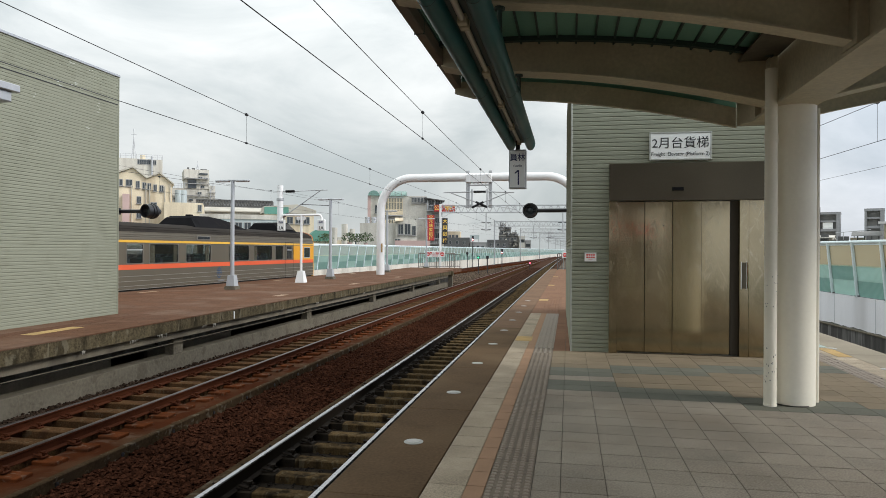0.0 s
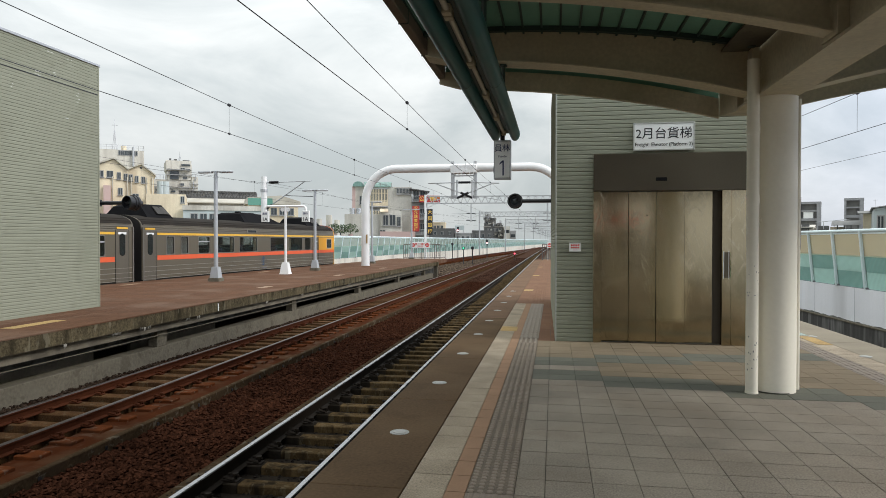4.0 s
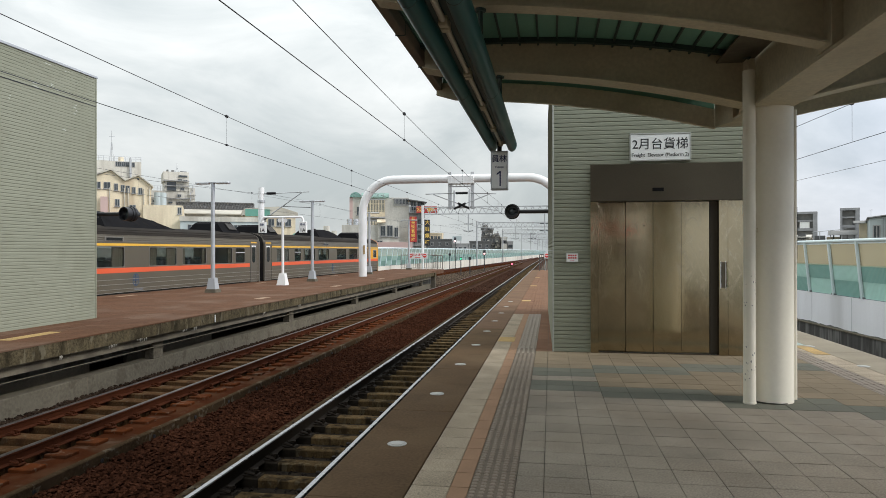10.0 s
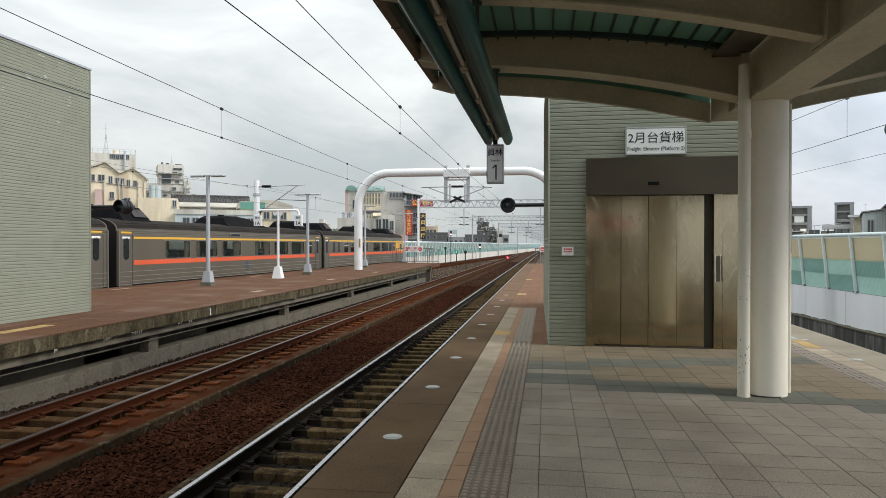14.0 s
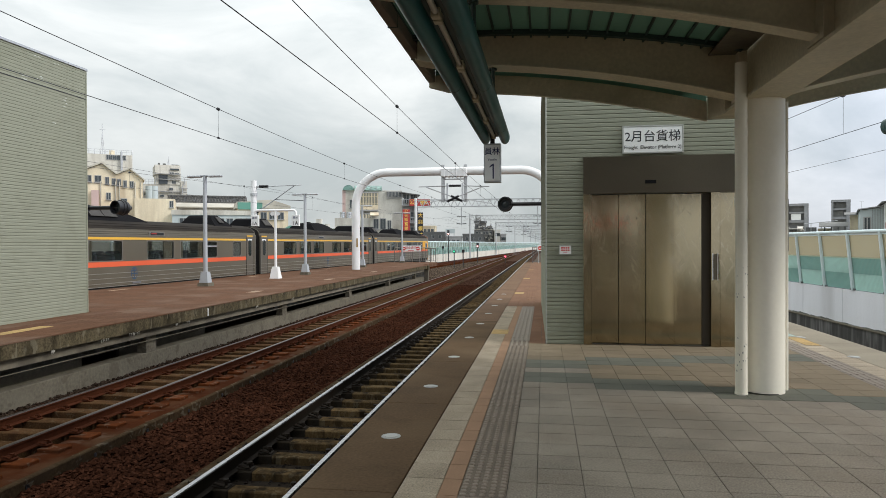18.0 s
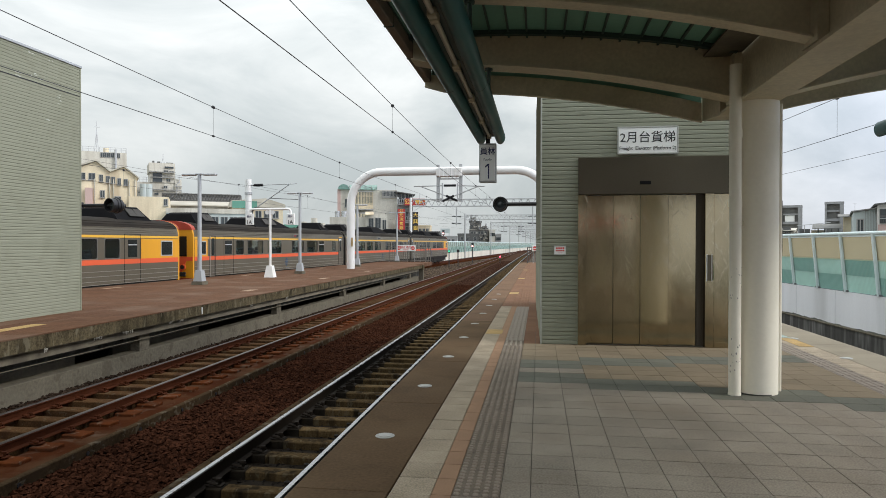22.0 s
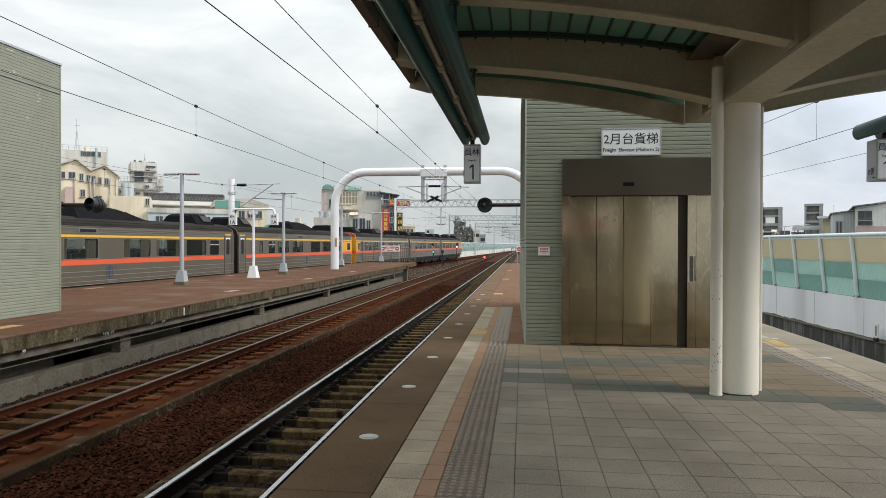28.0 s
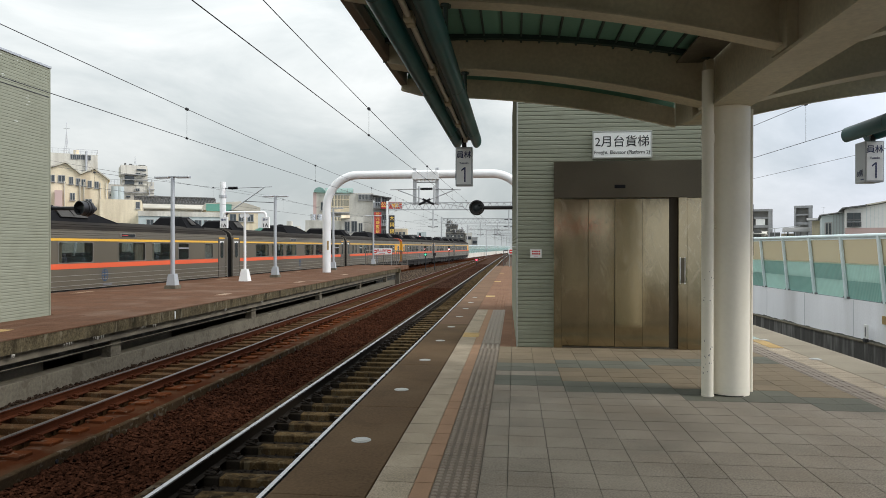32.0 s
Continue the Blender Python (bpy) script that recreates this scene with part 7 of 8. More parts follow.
    # black hoods along the roof: steep sides, sloping ends, grilles let into the sides of the short ones
    for ya, ka, kb, yb, top, vents in pods:
        cuts = [(ya, 1.0, 2.54), (ka, 0.64, top - 0.10), (ka + 0.25 * (kb - ka), 0.62, top), (kb, 0.64, top), (yb, 1.0, 2.54)]
        if not vents:
            u = yb - kb
            cuts[4:] = [(kb + 0.35 * u, 0.66, top - 0.07), (kb + 0.66 * u, 0.70, top - 0.22), (kb + 0.9 * u, 0.82, top - 0.40), (yb, 1.0, 2.53)]
        v, f = [], []
        for i, (y, w, z) in enumerate(cuts):
            foot = min(max(y, ya), yb)
            v += [(-2.47, foot, 2.46), (-1.45 - w, y, z), (-1.45 + w, y, z), (-0.43, foot, 2.46)]
            if i:
                f += [(4 * i - 4 + q, 4 * i + q, 4 * i + q + 1, 4 * i - 3 + q) for q in range(3)]
        f += [(0, 1, 2, 3), tuple(4 * len(cuts) - 4 + q for q in (3, 2, 1, 0))]
        pod = part("roof_pod", S().add(v, f), M["train_pod"], t, "black roof pod")
        if not vents:
            for q in range(4):
                yy = kb + u * (0.08 + 0.2 * q)
                part("pod_rib", S().rod((-0.83, yy - 0.2, top - 0.02 - 0.05 * q), (-0.55, yy + 0.3, 2.62), 0.025, 6), M["train_roof"], pod)
            part("pod_cap", S().box(-1.3, -1.05, ka + 0.3, ka + 0.55, top - 0.05, top + 0.06, 0.02), M["train_pod"], pod)
        for j in range(vents):
            kc = ka + 0.42 * (kb - ka)
            a, b = kc + (kb - kc) * (j + 0.06) / vents, kc + (kb - kc) * (j + 0.94) / vents
            lo, hi = (-0.515, 2.66), (-0.745, top - 0.09)
            part("grille", S().add([(lo[0], a + 0.05, lo[1]), (lo[0], b + 0.12, lo[1]), (hi[0], b, hi[1]), (hi[0], a, hi[1]), (lo[0] + 0.03, a + 0.05, lo[1] + 0.02), (lo[0] + 0.03, b + 0.12, lo[1] + 0.02), (hi[0] + 0.03, b, hi[1] + 0.02), (hi[0] + 0.03, a, hi[1] + 0.02)],
                                   [(0, 3, 2, 1), (4, 5, 6, 7), (0, 1, 5, 4), (1, 2, 6, 5), (2, 3, 7, 6), (3, 0, 4, 7)]), M["train_grille"], pod, "slatted grille")
        part("pod_edge", S().rod((-0.83, ka, top - 0.03), (-0.83, kb, top), 0.02, 6), M["train_grille"], pod)
    part("sign_plate", S().box(-0.01, 0.016, blind_at - 0.51, blind_at + 0.51, 1.955, 2.125, 0.01), M["train_frame"], t)
    part("route_blind", S().box(0.01, 0.019, blind_at - 0.43, blind_at + 0.43, 1.985, 2.095), M["blind_glass"], t, "dark route blind")
    if blind_at > -10:
        part("blind_text", S().box(0.015, 0.0205, blind_at - 0.39, blind_at - 0.02, 2.03, 2.055), M["red"], t, "red bar of blind text")
    ring = S()
    n = 24
    for r0, r1 in ((0.24, 0.20),):
        v = [(0.009, -10.15 + r * 0.8 * math.cos(2 * math.pi * i / n), 0.50 + r * math.sin(2 * math.pi * i / n)) for r in (r0, r1) for i in range(n)]
        v += [(0.0, y, z) for _, y, z in v]
        f = [(i, (i + 1) % n, n + (i + 1) % n, n + i) for i in range(n)]
        ring.add(v, f)
    ring.box(0.0, 0.009, -10.17, -10.13, 0.30, 0.70).box(0.0, 0.009, -10.30, -10.0, 0.47, 0.51).box(0.0, 0.009, -10.26, -10.04, 0.58, 0.62)
    part("emblem", ring, M["emblem"], t, "blue ring emblem")
    part("number_bar", S().box(0.0, 0.009, -10.25, -9.75, 0.10, 0.17), M["chip"], t, "grey bar of numerals")
    part("underframe", S().box(-2.7, -0.2, y0 + 0.2, y1 - 0.2, -0.55, -0.16), M["under"], t)
    for yc in (-3.0, -CAR + 3.0):
        bg = part("bogie", S().box(-2.55, -0.35, yc - 1.5, yc + 1.5, -0.72, -0.42, 0.04), M["under"], t, "black bogie")
        for yy in (-1.05, 1.05):
            for x in (-1.42 - 0.565, -1.42 + 0.565):
                part("wheel", S().rod((x - 0.06, yc + yy, -0.51), (x + 0.06, yc + yy, -0.51), 0.43, 20), M["rail_dark"], bg, "", True)
    for yy in (-7.5, -9.6, -12.0):
        part("equipment_box", S().box(-2.6, -0.15, yy - 0.8, yy + 0.8, -0.70, -0.18, 0.03), M["under"], t)
    return t


lead_w = [(-4.46, 0.80), (-6.17, 1.80), (-8.45, WIDE), (-11.70, WIDE), (-14.0, WIDE), (-15.70, BAR), (-17.18, NARROW), (-18.18, NARROW)]
mid_w = [(-2.25, BAR), (-3.92, WIDE), (-6.20, WIDE), (-8.44, WIDE), (-11.69, WIDE), (-13.90, WIDE), (-16.15, 1.80)]
rear_w = [(-2.22, 0.75), (-4.55, BAR), (-6.15, 1.80), (-8.45, WIDE), (-11.72, WIDE), (-14.04, WIDE), (-15.77, 0.80)]
MID_POD, TAIL_POD = (-11.3, -11.1, -9.7, -7.0, 3.04, 0), (-19.05, -18.95, -17.6, -17.35, 3.06, 2)
car_kinds = {
    "lead": make_car(True, False, lead_w, "stainless railcar with yellow cab at its leading end", [MID_POD, (-3.6, -3.5, -1.9, -1.5, 3.05, 2), TAIL_POD]),
    "middle": make_car(False, False, mid_w, "stainless railcar with orange waist band", [MID_POD, (-3.1, -3.0, -1.8, -1.45, 3.05, 2), TAIL_POD]),
    "rear": make_car(False, True, rear_w, "stainless railcar with yellow cab at its trailing end", [(-13.15, -13.0, -10.5, -8.7, 3.06, 2), (-3.5, -3.3, -2.7, -1.9, 3.04, 2), (-19.05, -18.95, -17.45, -17.1, 3.06, 2)], -8.71),
}
HEADING = pose(0, 0, 0, 0, 0, -math.degrees(math.atan(0.0573)))
def car_pose(k, nose_y):
    # the two half-trains are coupled cab to cab, a little farther apart
    y = nose_y - (k * CAR + (0.79 if k > 2 else 0.0)) / math.sqrt(1 + 0.0573 ** 2)
    return pose(train_x(y), y, 0) @ HEADING


cars = []
for k, kind in enumerate(("lead", "middle", "rear", "lead", "middle", "rear")):
    c = car_kinds[kind] if k < 3 else copy_thing(car_kinds[kind], car_pose(k, 38.0))
    cars.append(c)
    c.matrix_basis = car_pose(k, 38.0)


# ---------------------------------------------------------------- the town beyond the barriers
def windowed(parent, face, u0, u1, z0, z1, cols, rows, w, h, at, depth=0.12, sill=True):
    """Windows on a wall: face 'y' looks back along -y at y = at; face 'x' looks along +x at x = at."""
    for i in range(cols):
        for j in range(rows):
            u = u0 + (u1 - u0) * (i + 0.5) / cols
            z = z0 + (z1 - z0) * (j + 0.5) / rows
            if face == "y":
                fr = S().box(u - w / 2 - 0.08, u + w / 2 + 0.08, at - 0.10, at + 0.02, z - h / 2 - 0.08, z + h / 2 + 0.08)
                gl = S().box(u - w / 2, u - 0.04, at - 0.12, at - 0.02, z - h / 2, z + h / 2).box(u + 0.04, u + w / 2, at - 0.12, at - 0.02, z - h / 2, z + h / 2)
                sl = S().box(u - w / 2 - 0.15, u + w / 2 + 0.15, at - 0.25, at, z - h / 2 - 0.2, z - h / 2 - 0.08)
            else:
                fr = S().box(at - 0.02, at + 0.10, u - w / 2 - 0.08, u + w / 2 + 0.08, z - h / 2 - 0.08, z + h / 2 + 0.08)
                gl = S().box(at + 0.02, at + 0.12, u - w / 2, u - 0.04, z - h / 2, z + h / 2).box(at + 0.02, at + 0.12, u + 0.04, u + w / 2, z - h / 2, z + h / 2)
                sl = S().box(at, at + 0.25, u - w / 2 - 0.15, u + w / 2 + 0.15, z - h / 2 - 0.2, z - h / 2 - 0.08)
            f = part("window", fr, M["win_frame"], parent)
            part("pane", gl, M["win_dark"], f)
            if sill:
                part("sill", sl, M["grey_wall"], f)


def house(name, x0, x1, y0, y1, z1, wall, label, category="building", turn=0.0):
    t = thing(name, label, category, m=pose(0, 0, 0, 0, 0, turn))
    part("wall", S().box(x0, x1, y0, y1, -8, z1), M[wall], t)
    part("parapet", S().box(x0 - 0.1, x1 + 0.1, y0 - 0.1, y0 + 0.2, z1, z1 + 0.5).box(x0 - 0.1, x1 + 0.1, y1 - 0.2, y1 + 0.1, z1, z1 + 0.5)
         .box(x1 - 0.2, x1 + 0.1, y0, y1, z1, z1 + 0.5).box(x0 - 0.1, x0 + 0.2, y0, y1, z1, z1 + 0.5), M[wall], t)
    return t


# the works: halls and towers north-west of the station, each laid out in its own turned frame
fac = thing("factory_hall", "cream rendered factory hall with twin gables", "factory", m=pose(0, 0, 0, 0, 0, 35))
part("wall", S().prism([(-14, -8), (-14, 10.0), (-3.1, 14.6), (-0.8, 15.6), (1.4, 13.8), (3.5, 14.8), (5.6, 13.1), (5.6, -8)], 130, 150), M["cream_wall"], fac)
part("roof", S().prism([(-14.3, 9.9), (-0.8, 15.65), (1.4, 13.85), (3.5, 14.85), (5.9, 12.9), (5.9, 13.15), (3.5, 15.1), (1.4, 14.1), (-0.8, 15.95), (-14.3, 10.2)], 129.5, 150.5), M["tin"], fac, "pale tin roof")
for u, z, w, h in ((-1.4, 13.0, 0.9, 1.0), (0.0, 12.75, 0.5, 1.1), (1.05, 12.6, 0.5, 1.0), (1.85, 12.5, 0.5, 1.0), (2.8, 12.3, 0.45, 1.0), (3.85, 12.2, 0.5, 1.0), (0.2, 10.05, 0.6, 1.1), (0.2, 7.45, 0.7, 1.1), (2.6, 9.3, 0.9, 0.7), (-2.9, 13.0, 0.9, 1.0)):
    windowed(fac, "y", u - 0.5, u + 0.5, z - 0.5, z + 0.5, 1, 1, w, h, 130)
for x in (-1.0, 1.3, 1.9, 4.4, 5.3):
    part("downpipe", S().rod((x, 129.8, -2), (x, 129.8, 12.6), 0.10, 8), M["tin"], fac)
part("annex", S().box(-2.4, -1.3, 128, 130, -8, 10.9), M["pink_wall"], fac, "small pinkish annex")
hb = thing("rooftop_house", "white rooftop block with railings and a lattice aerial", "building", m=pose(0, 0, 0, 0, 0, 35))
part("wall", S().box(-9.0, 4.6, 150, 160, -8, 19.7), M["white_wall"], hb)
part("railing", S().box(-9, 4.6, 149.95, 150.0, 20.6, 20.66).box(-9, 4.6, 149.95, 150.0, 20.2, 20.24).box(4.55, 4.6, 150, 160, 20.6, 20.66), M["galv"], hb)
for k in range(15):
    part("rail_post", S().rod((-9 + 0.97 * k, 149.97, 19.7), (-9 + 0.97 * k, 149.97, 20.66), 0.05, 5), M["galv"], hb)
part("aerial", S().rod((-0.8, 153, 19.7), (-0.8, 153, 26.2), 0.07, 5).rod((-1.2, 153, 19.7), (-0.85, 153, 24), 0.05, 5).rod((-0.4, 153, 19.7), (-0.75, 153, 24), 0.05, 5).rod((-1.3, 153, 25.0), (-0.2, 153, 25.0), 0.05, 5)
     .rod((-1.1, 153, 21), (-0.5, 153, 21), 0.04, 5).rod((-1.0, 153, 22.4), (-0.6, 153, 22.4), 0.04, 5), M["galv"], hb, "lattice aerial")
windowed(hb, "y", -0.1, 3.4, 18.6, 19.6, 5, 1, 0.62, 0.85, 150, sill=False)
part("flue", S().rod((2.6, 149.6, 15), (2.6, 149.6, 20.3), 0.22, 10), M["galv"], hb)
part("roof_tank", S().rod((0.9, 152, 19.7), (0.9, 152, 20.7), 0.5, 12), M["cream_wall"], hb, "", True)

wt = thing("white_silo_house", "white stepped industrial tower with tanks", "building", m=pose(0, 0, 0, 0, 0, 35))
part("wall", S().box(6.6, 15.8, 160, 172, -8, 14.9), M["white_wall"], wt)
part("upper_tower", S().box(9.6, 14.6, 159.8, 168, 14.9, 18.4), M["white_wall"], wt)
part("penthouse", S().box(9.3, 14.5, 159.2, 167, 17.1, 19.1), M["white_wall"], wt)
part("side_tower", S().box(14.6, 15.9, 159.6, 166, 12.0, 15.7), M["white_wall"], wt)
# Grey ledges draw the dark shadow slits across the white walls.
for x0, x1, y, z in ((6.5, 15.9, 159.8, 13.2), (6.5, 9.7, 159.8, 11.9), (9.5, 14.7, 159.6, 15.9), (9.2, 14.6, 159.0, 17.0), (14.5, 16.0, 159.4, 14.0)):
    part("floor_ledge", S().box(x0, x1, y - 0.35, y, z, z + 0.16), M["grey_wall"], wt, "grey ledge standing in for a shadow slit")
for x0, x1, z in ((12.4, 14.2, 18.0), (7.2, 8.0, 12.4), (10.4, 11.2, 12.2), (12.6, 13.4, 11.0)):
    part("louvre", S().box(x0, x1, 158.9 if z > 17 else 159.7, 159.3 if z > 17 else 160.1, z, z + 0.35), M["win_dark"], wt)
part("gas_pipe", S().pipe([(14.9, 159.3, 11.0), (14.9, 159.3, 14.6), (15.4, 159.3, 15.0), (15.4, 159.3, 16.3)], 0.10, 6), M["galv"], wt)
part("opening", S().box(10.1, 11.9, 159.65, 159.9, 15.0, 16.9), M["win_dark"], wt)
for u, z in ((12.7, 17.35), (13.8, 17.2)):
    windowed(wt, "y", u - 0.4, u + 0.4, z - 0.2, z + 0.2, 1, 1, 0.8, 0.3, 159.2, sill=False)
for u, z in ((13.2, 15.4), (12.6, 13.9), (15.2, 14.2)):
    windowed(wt, "y", u - 0.4, u + 0.4, z - 0.2, z + 0.2, 1, 1, 0.7, 0.5, 159.8, sill=False)
for x in (8.1, 9.0):
    part("tank", S().rod((x, 157, 11.2), (x, 157, 14.2), 0.8, 16), M["tin_blue"], wt, "pale steel tank", True)
part("aerial", S().rod((12.3, 162, 19.1), (12.3, 162, 21.4), 0.06, 5).rod((11.9, 162, 19.1), (12.3, 162, 20.6), 0.04, 5).rod((12.7, 162, 19.1), (12.3, 162, 20.6), 0.04, 5), M["galv"], wt)
part("roof_gear", S().box(11.0, 11.6, 160, 161, 19.1, 19.5).box(12.8, 14.2, 160, 161, 19.1, 19.35).box(10.0, 10.4, 160, 161, 19.1, 19.6), M["dark_wall"], wt)
part("railing", S().box(6.7, 9.6, 159.9, 159.95, 15.9, 15.97).box(6.7, 9.6, 159.9, 159.95, 15.4, 15.45), M["galv"], wt)
for k in range(5):
    part("rail_post", S().rod((6.8 + 0.66 * k, 159.9, 14.9), (6.8 + 0.66 * k, 159.9, 15.95), 0.05, 5), M["galv"], wt)

cr = thing("cream_annex", "low cream building with a window", "building", m=pose(0, 0, 0, 0, 0, 29))
part("wall", S().box(-9.0, -2.7, 125, 137, -8, 9.5), M["cream_wall"], cr)
windowed(cr, "y", -3.6, -2.8, 8.0, 9.2, 1, 1, 0.5, 1.0, 125)
conv = thing("conveyor_bridge", "dark steel lattice conveyor bridge on a long roof", "conveyor", m=pose(0, 0, 0, 0, 0, 29))
part("chord", S().box(-4.6, 11.6, 150, 151.2, 10.4, 10.7).box(-4.6, 11.0, 150, 151.2, 11.75, 11.95), M["dark_wall"], conv)
lat = S()
for k in range(26):
    xa = -4.6 + 15.8 * k / 26
    lat.rod((xa, 149.95, 10.6), (xa + 0.30, 149.95, 11.8), 0.07, 4).rod((xa + 0.30, 149.95, 11.8), (xa + 0.61, 149.95, 10.6), 0.07, 4)
part("lattice", lat, M["dark_wall"], conv)
part("cladding", S().box(-4.6, 11.2, 150.5, 151.1, 10.7, 11.75), M["grey_wall"], conv)
for x in (-4, 3, 10):
    part("leg", S().box(x - 0.25, x + 0.25, 150, 151, -8, 10.4), M["dark_wall"], conv)
shed = thing("long_shed", "long pale tin-roofed shed", "building", m=pose(0, 0, 0, 0, 0, 29))
part("wall", S().box(-2.4, 9.5, 140, 150, -8, 8.9), M["white_wall"], shed)
part("roof", S().prism([(139.4, 8.8), (144, 9.8), (150.5, 8.8), (150.5, 9.0), (144, 10.0), (139.4, 9.0)], -2.8, 9.8, "x"), M["tin"], shed)
windowed(shed, "y", -1.5, 9.0, 7.0, 8.4, 7, 1, 0.9, 0.7, 140)
pale = thing("pale_works", "pale blue-grey works with a row of windows", "building", m=pose(0, 0, 0, 0, 0, 29))
part("wall", S().box(-3.0, 10.5, 120, 130, -8, 7.3), M["tin_blue"], pale)
part("fascia", S().box(-3.1, 10.6, 119.8, 120, 6.6, 7.4), M["white_wall"], pale)
windowed(pale, "y", -2.0, 9.8, 4.6, 6.2, 8, 1, 1.0, 1.2, 120)
gs = thing("green_roof_shed", "cream shed with a green eaves band", "building", m=pose(0, 0, 0, 0, 0, 29))
part("wall", S().box(8.0, 17.2, 130, 138, -8, 8.3), M["cream_wall"], gs)
part("roof", S().prism([(7.6, 8.3), (7.9, 9.5), (14.0, 10.0), (17.6, 8.9), (17.6, 8.3)], 129.6, 138.4), M["tin"], gs)
part("green_band", S().box(8.0, 12.4, 129.4, 129.6, 8.1, 9.4), M["green_tin"], gs)
windowed(gs, "y", 8.8, 16.6, 6.2, 7.8, 5, 1, 1.0, 1.2, 130)
ol = thing("olive_roof_house", "small house with an olive tin roof", "house", m=pose(0, 0, 0, 0, 0, 25))
part("wall", S().box(5.6, 9.2, 110, 118, -8, 3.2), M["cream_wall"], ol)
part("roof", S().prism([(5.2, 2.9), (7.0, 4.6), (9.4, 4.5), (9.7, 2.8)], 109.5, 118.5), M["green_tin"], ol)
for k, (x, z, r) in enumerate(((18.4, 7.9, 0.8), (21.3, 9.0, 0.9), (23.6, 7.6, 0.8))):
    tk = thing("roof_tank", "pale water tank on a far roof", "tank", "far roof tanks", m=pose(0, 0, 0, 0, 0, 25))
    part("drum", S().rod((x, 200, -8), (x, 200, z), r, 12), M["white_wall"], tk, "", True)

# the corner house with the jeweller's boards
hs = thing("corner_house", "grey tall corner house with glazed balcony and teal dome", "building", m=pose(0, 0, 0, 0, 0, 15))
HY = 115.0
part("wall", S().box(-4.0, 6.0, HY, HY + 12, -8, 10.7), M["white_wall"], hs)
part("brick_strip", S().box(-4.03, -3.5, HY - 0.08, HY, 2.0, 10.7), M["pink_wall"], hs)
n = 12
fan = [(-3.0 + 0.95 * math.cos(math.pi * i / n), 10.7 + 0.85 * math.sin(math.pi * i / n)) for i in range(n + 1)]
part("awning_dome", S().prism(fan, HY - 0.5, HY + 2), M["teal_pane_dark"], hs, "teal fan-shaped awning")
part("awning_dome", S().prism([(HY - 0.6 + 1.2 * (1 - math.cos(math.pi / 2 * i / 6)), 10.7 + 0.85 * math.sin(math.pi / 2 * i / 6)) for i in range(7)] + [(HY + 1.2, 10.7)], -2.05, 2.6, "x"), M["teal_pane"], hs, "teal barrel awning")
for k in range(6):
    part("awning_rib", S().box(-2.05 + 0.93 * k - 0.03, -2.05 + 0.93 * k + 0.03, HY - 0.62, HY - 0.5, 10.7, 11.3), M["win_frame"], hs)
for z0, z1 in ((7.4, 10.2), (3.6, 6.6)):
    bal = part("balcony", S().box(-1.1, 2.0, HY - 1.0, HY, z0 - 0.2, z0), M["grey_wall"], hs)
    part("balcony_head", S().box(-1.1, 2.0, HY - 1.0, HY, z1, z1 + 0.15), M["grey_wall"], bal)
    part("glazing", S().box(-1.0, 1.9, HY - 0.92, HY - 0.88, z0, z1), M["blind"], bal)
    for k in range(7):
        part("mullion", S().box(-1.0 + 0.48 * k - 0.05, -1.0 + 0.48 * k + 0.05, HY - 1.0, HY - 0.9, z0, z1), M["cream_wall"], bal)
    part("mullion", S().box(-1.05, 1.95, HY - 1.0, HY - 0.9, z0 + 0.9, z0 + 1.0).box(-1.05, 1.95, HY - 1.0, HY - 0.9, z1 - 0.7, z1 - 0.6), M["cream_wall"], bal)
    part("parapet", S().box(-1.05, 1.95, HY - 0.99, HY - 0.93, z0, z0 + 0.75), M["cream_wall"], bal, "cream balcony parapet")
    for k in range(12):
        part("grille_bar", S().box(-0.95 + 0.255 * k, -0.92 + 0.255 * k, HY - 1.03, HY - 1.0, z0, z1), M["cream_wall"], bal)
for z in (5.0, 8.4):
    windowed(hs, "y", -3.2, -1.4, z - 0.7, z + 0.7, 1, 1, 0.9, 1.3, HY)
part("roof_vent", S().rod((-1.0, HY + 1.5, 10.7), (-1.0, HY + 1.5, 12.2), 0.35, 12), M["tank"], hs, "", True)
rr = thing("roof_room", "glazed roof room beside the dark roof canopy", "building", m=pose(0, 0, 0, 0, 0, 15))
part("wall", S().box(3.4, 6.0, HY - 0.3, HY + 4, 9.3, 10.6), M["win_frame"], rr)
windowed(rr, "y", 3.5, 5.9, 9.6, 10.4, 5, 1, 0.36, 0.8, HY - 0.3, sill=False)
lo = thing("white_terrace", "white terrace with patched peeling walls", "building", m=pose(0, 0, 0, 0, 0, 15))
part("wall", S().box(-5.0, 0.7, 108, 114, -8, 5.75), M["white_wall"], lo)
part("upper_room", S().box(0.7, 4.1, 107.5, 114, -8, 6.3), M["white_wall"], lo)
part("awning", S().prism([(106.6, 6.0), (107.5, 6.5), (107.5, 6.62), (106.5, 6.12)], 0.6, 1.9, "x"), M["cream_wall"], lo)
for u, z, w, h in ((1.5, 4.8, 0.7, 1.5), (2.6, 4.8, 0.8, 1.6), (3.6, 4.6, 0.5, 1.4), (1.0, 2.6, 0.8, 1.2)):
    windowed(lo, "y", u - 0.5, u + 0.5, z - 0.5, z + 0.5, 1, 1, w, h, 107.5)
part("pink_base", S().box(0.6, 6.2, 107.3, 107.5, 2.0, 3.0), M["pink_wall"], lo)
for x in (-3.8, -2.75):
    part("water_tank", S().rod((x, 109, 5.75), (x, 109, 6.75), 0.45, 14), M["tank"], lo, "steel water tank", True)
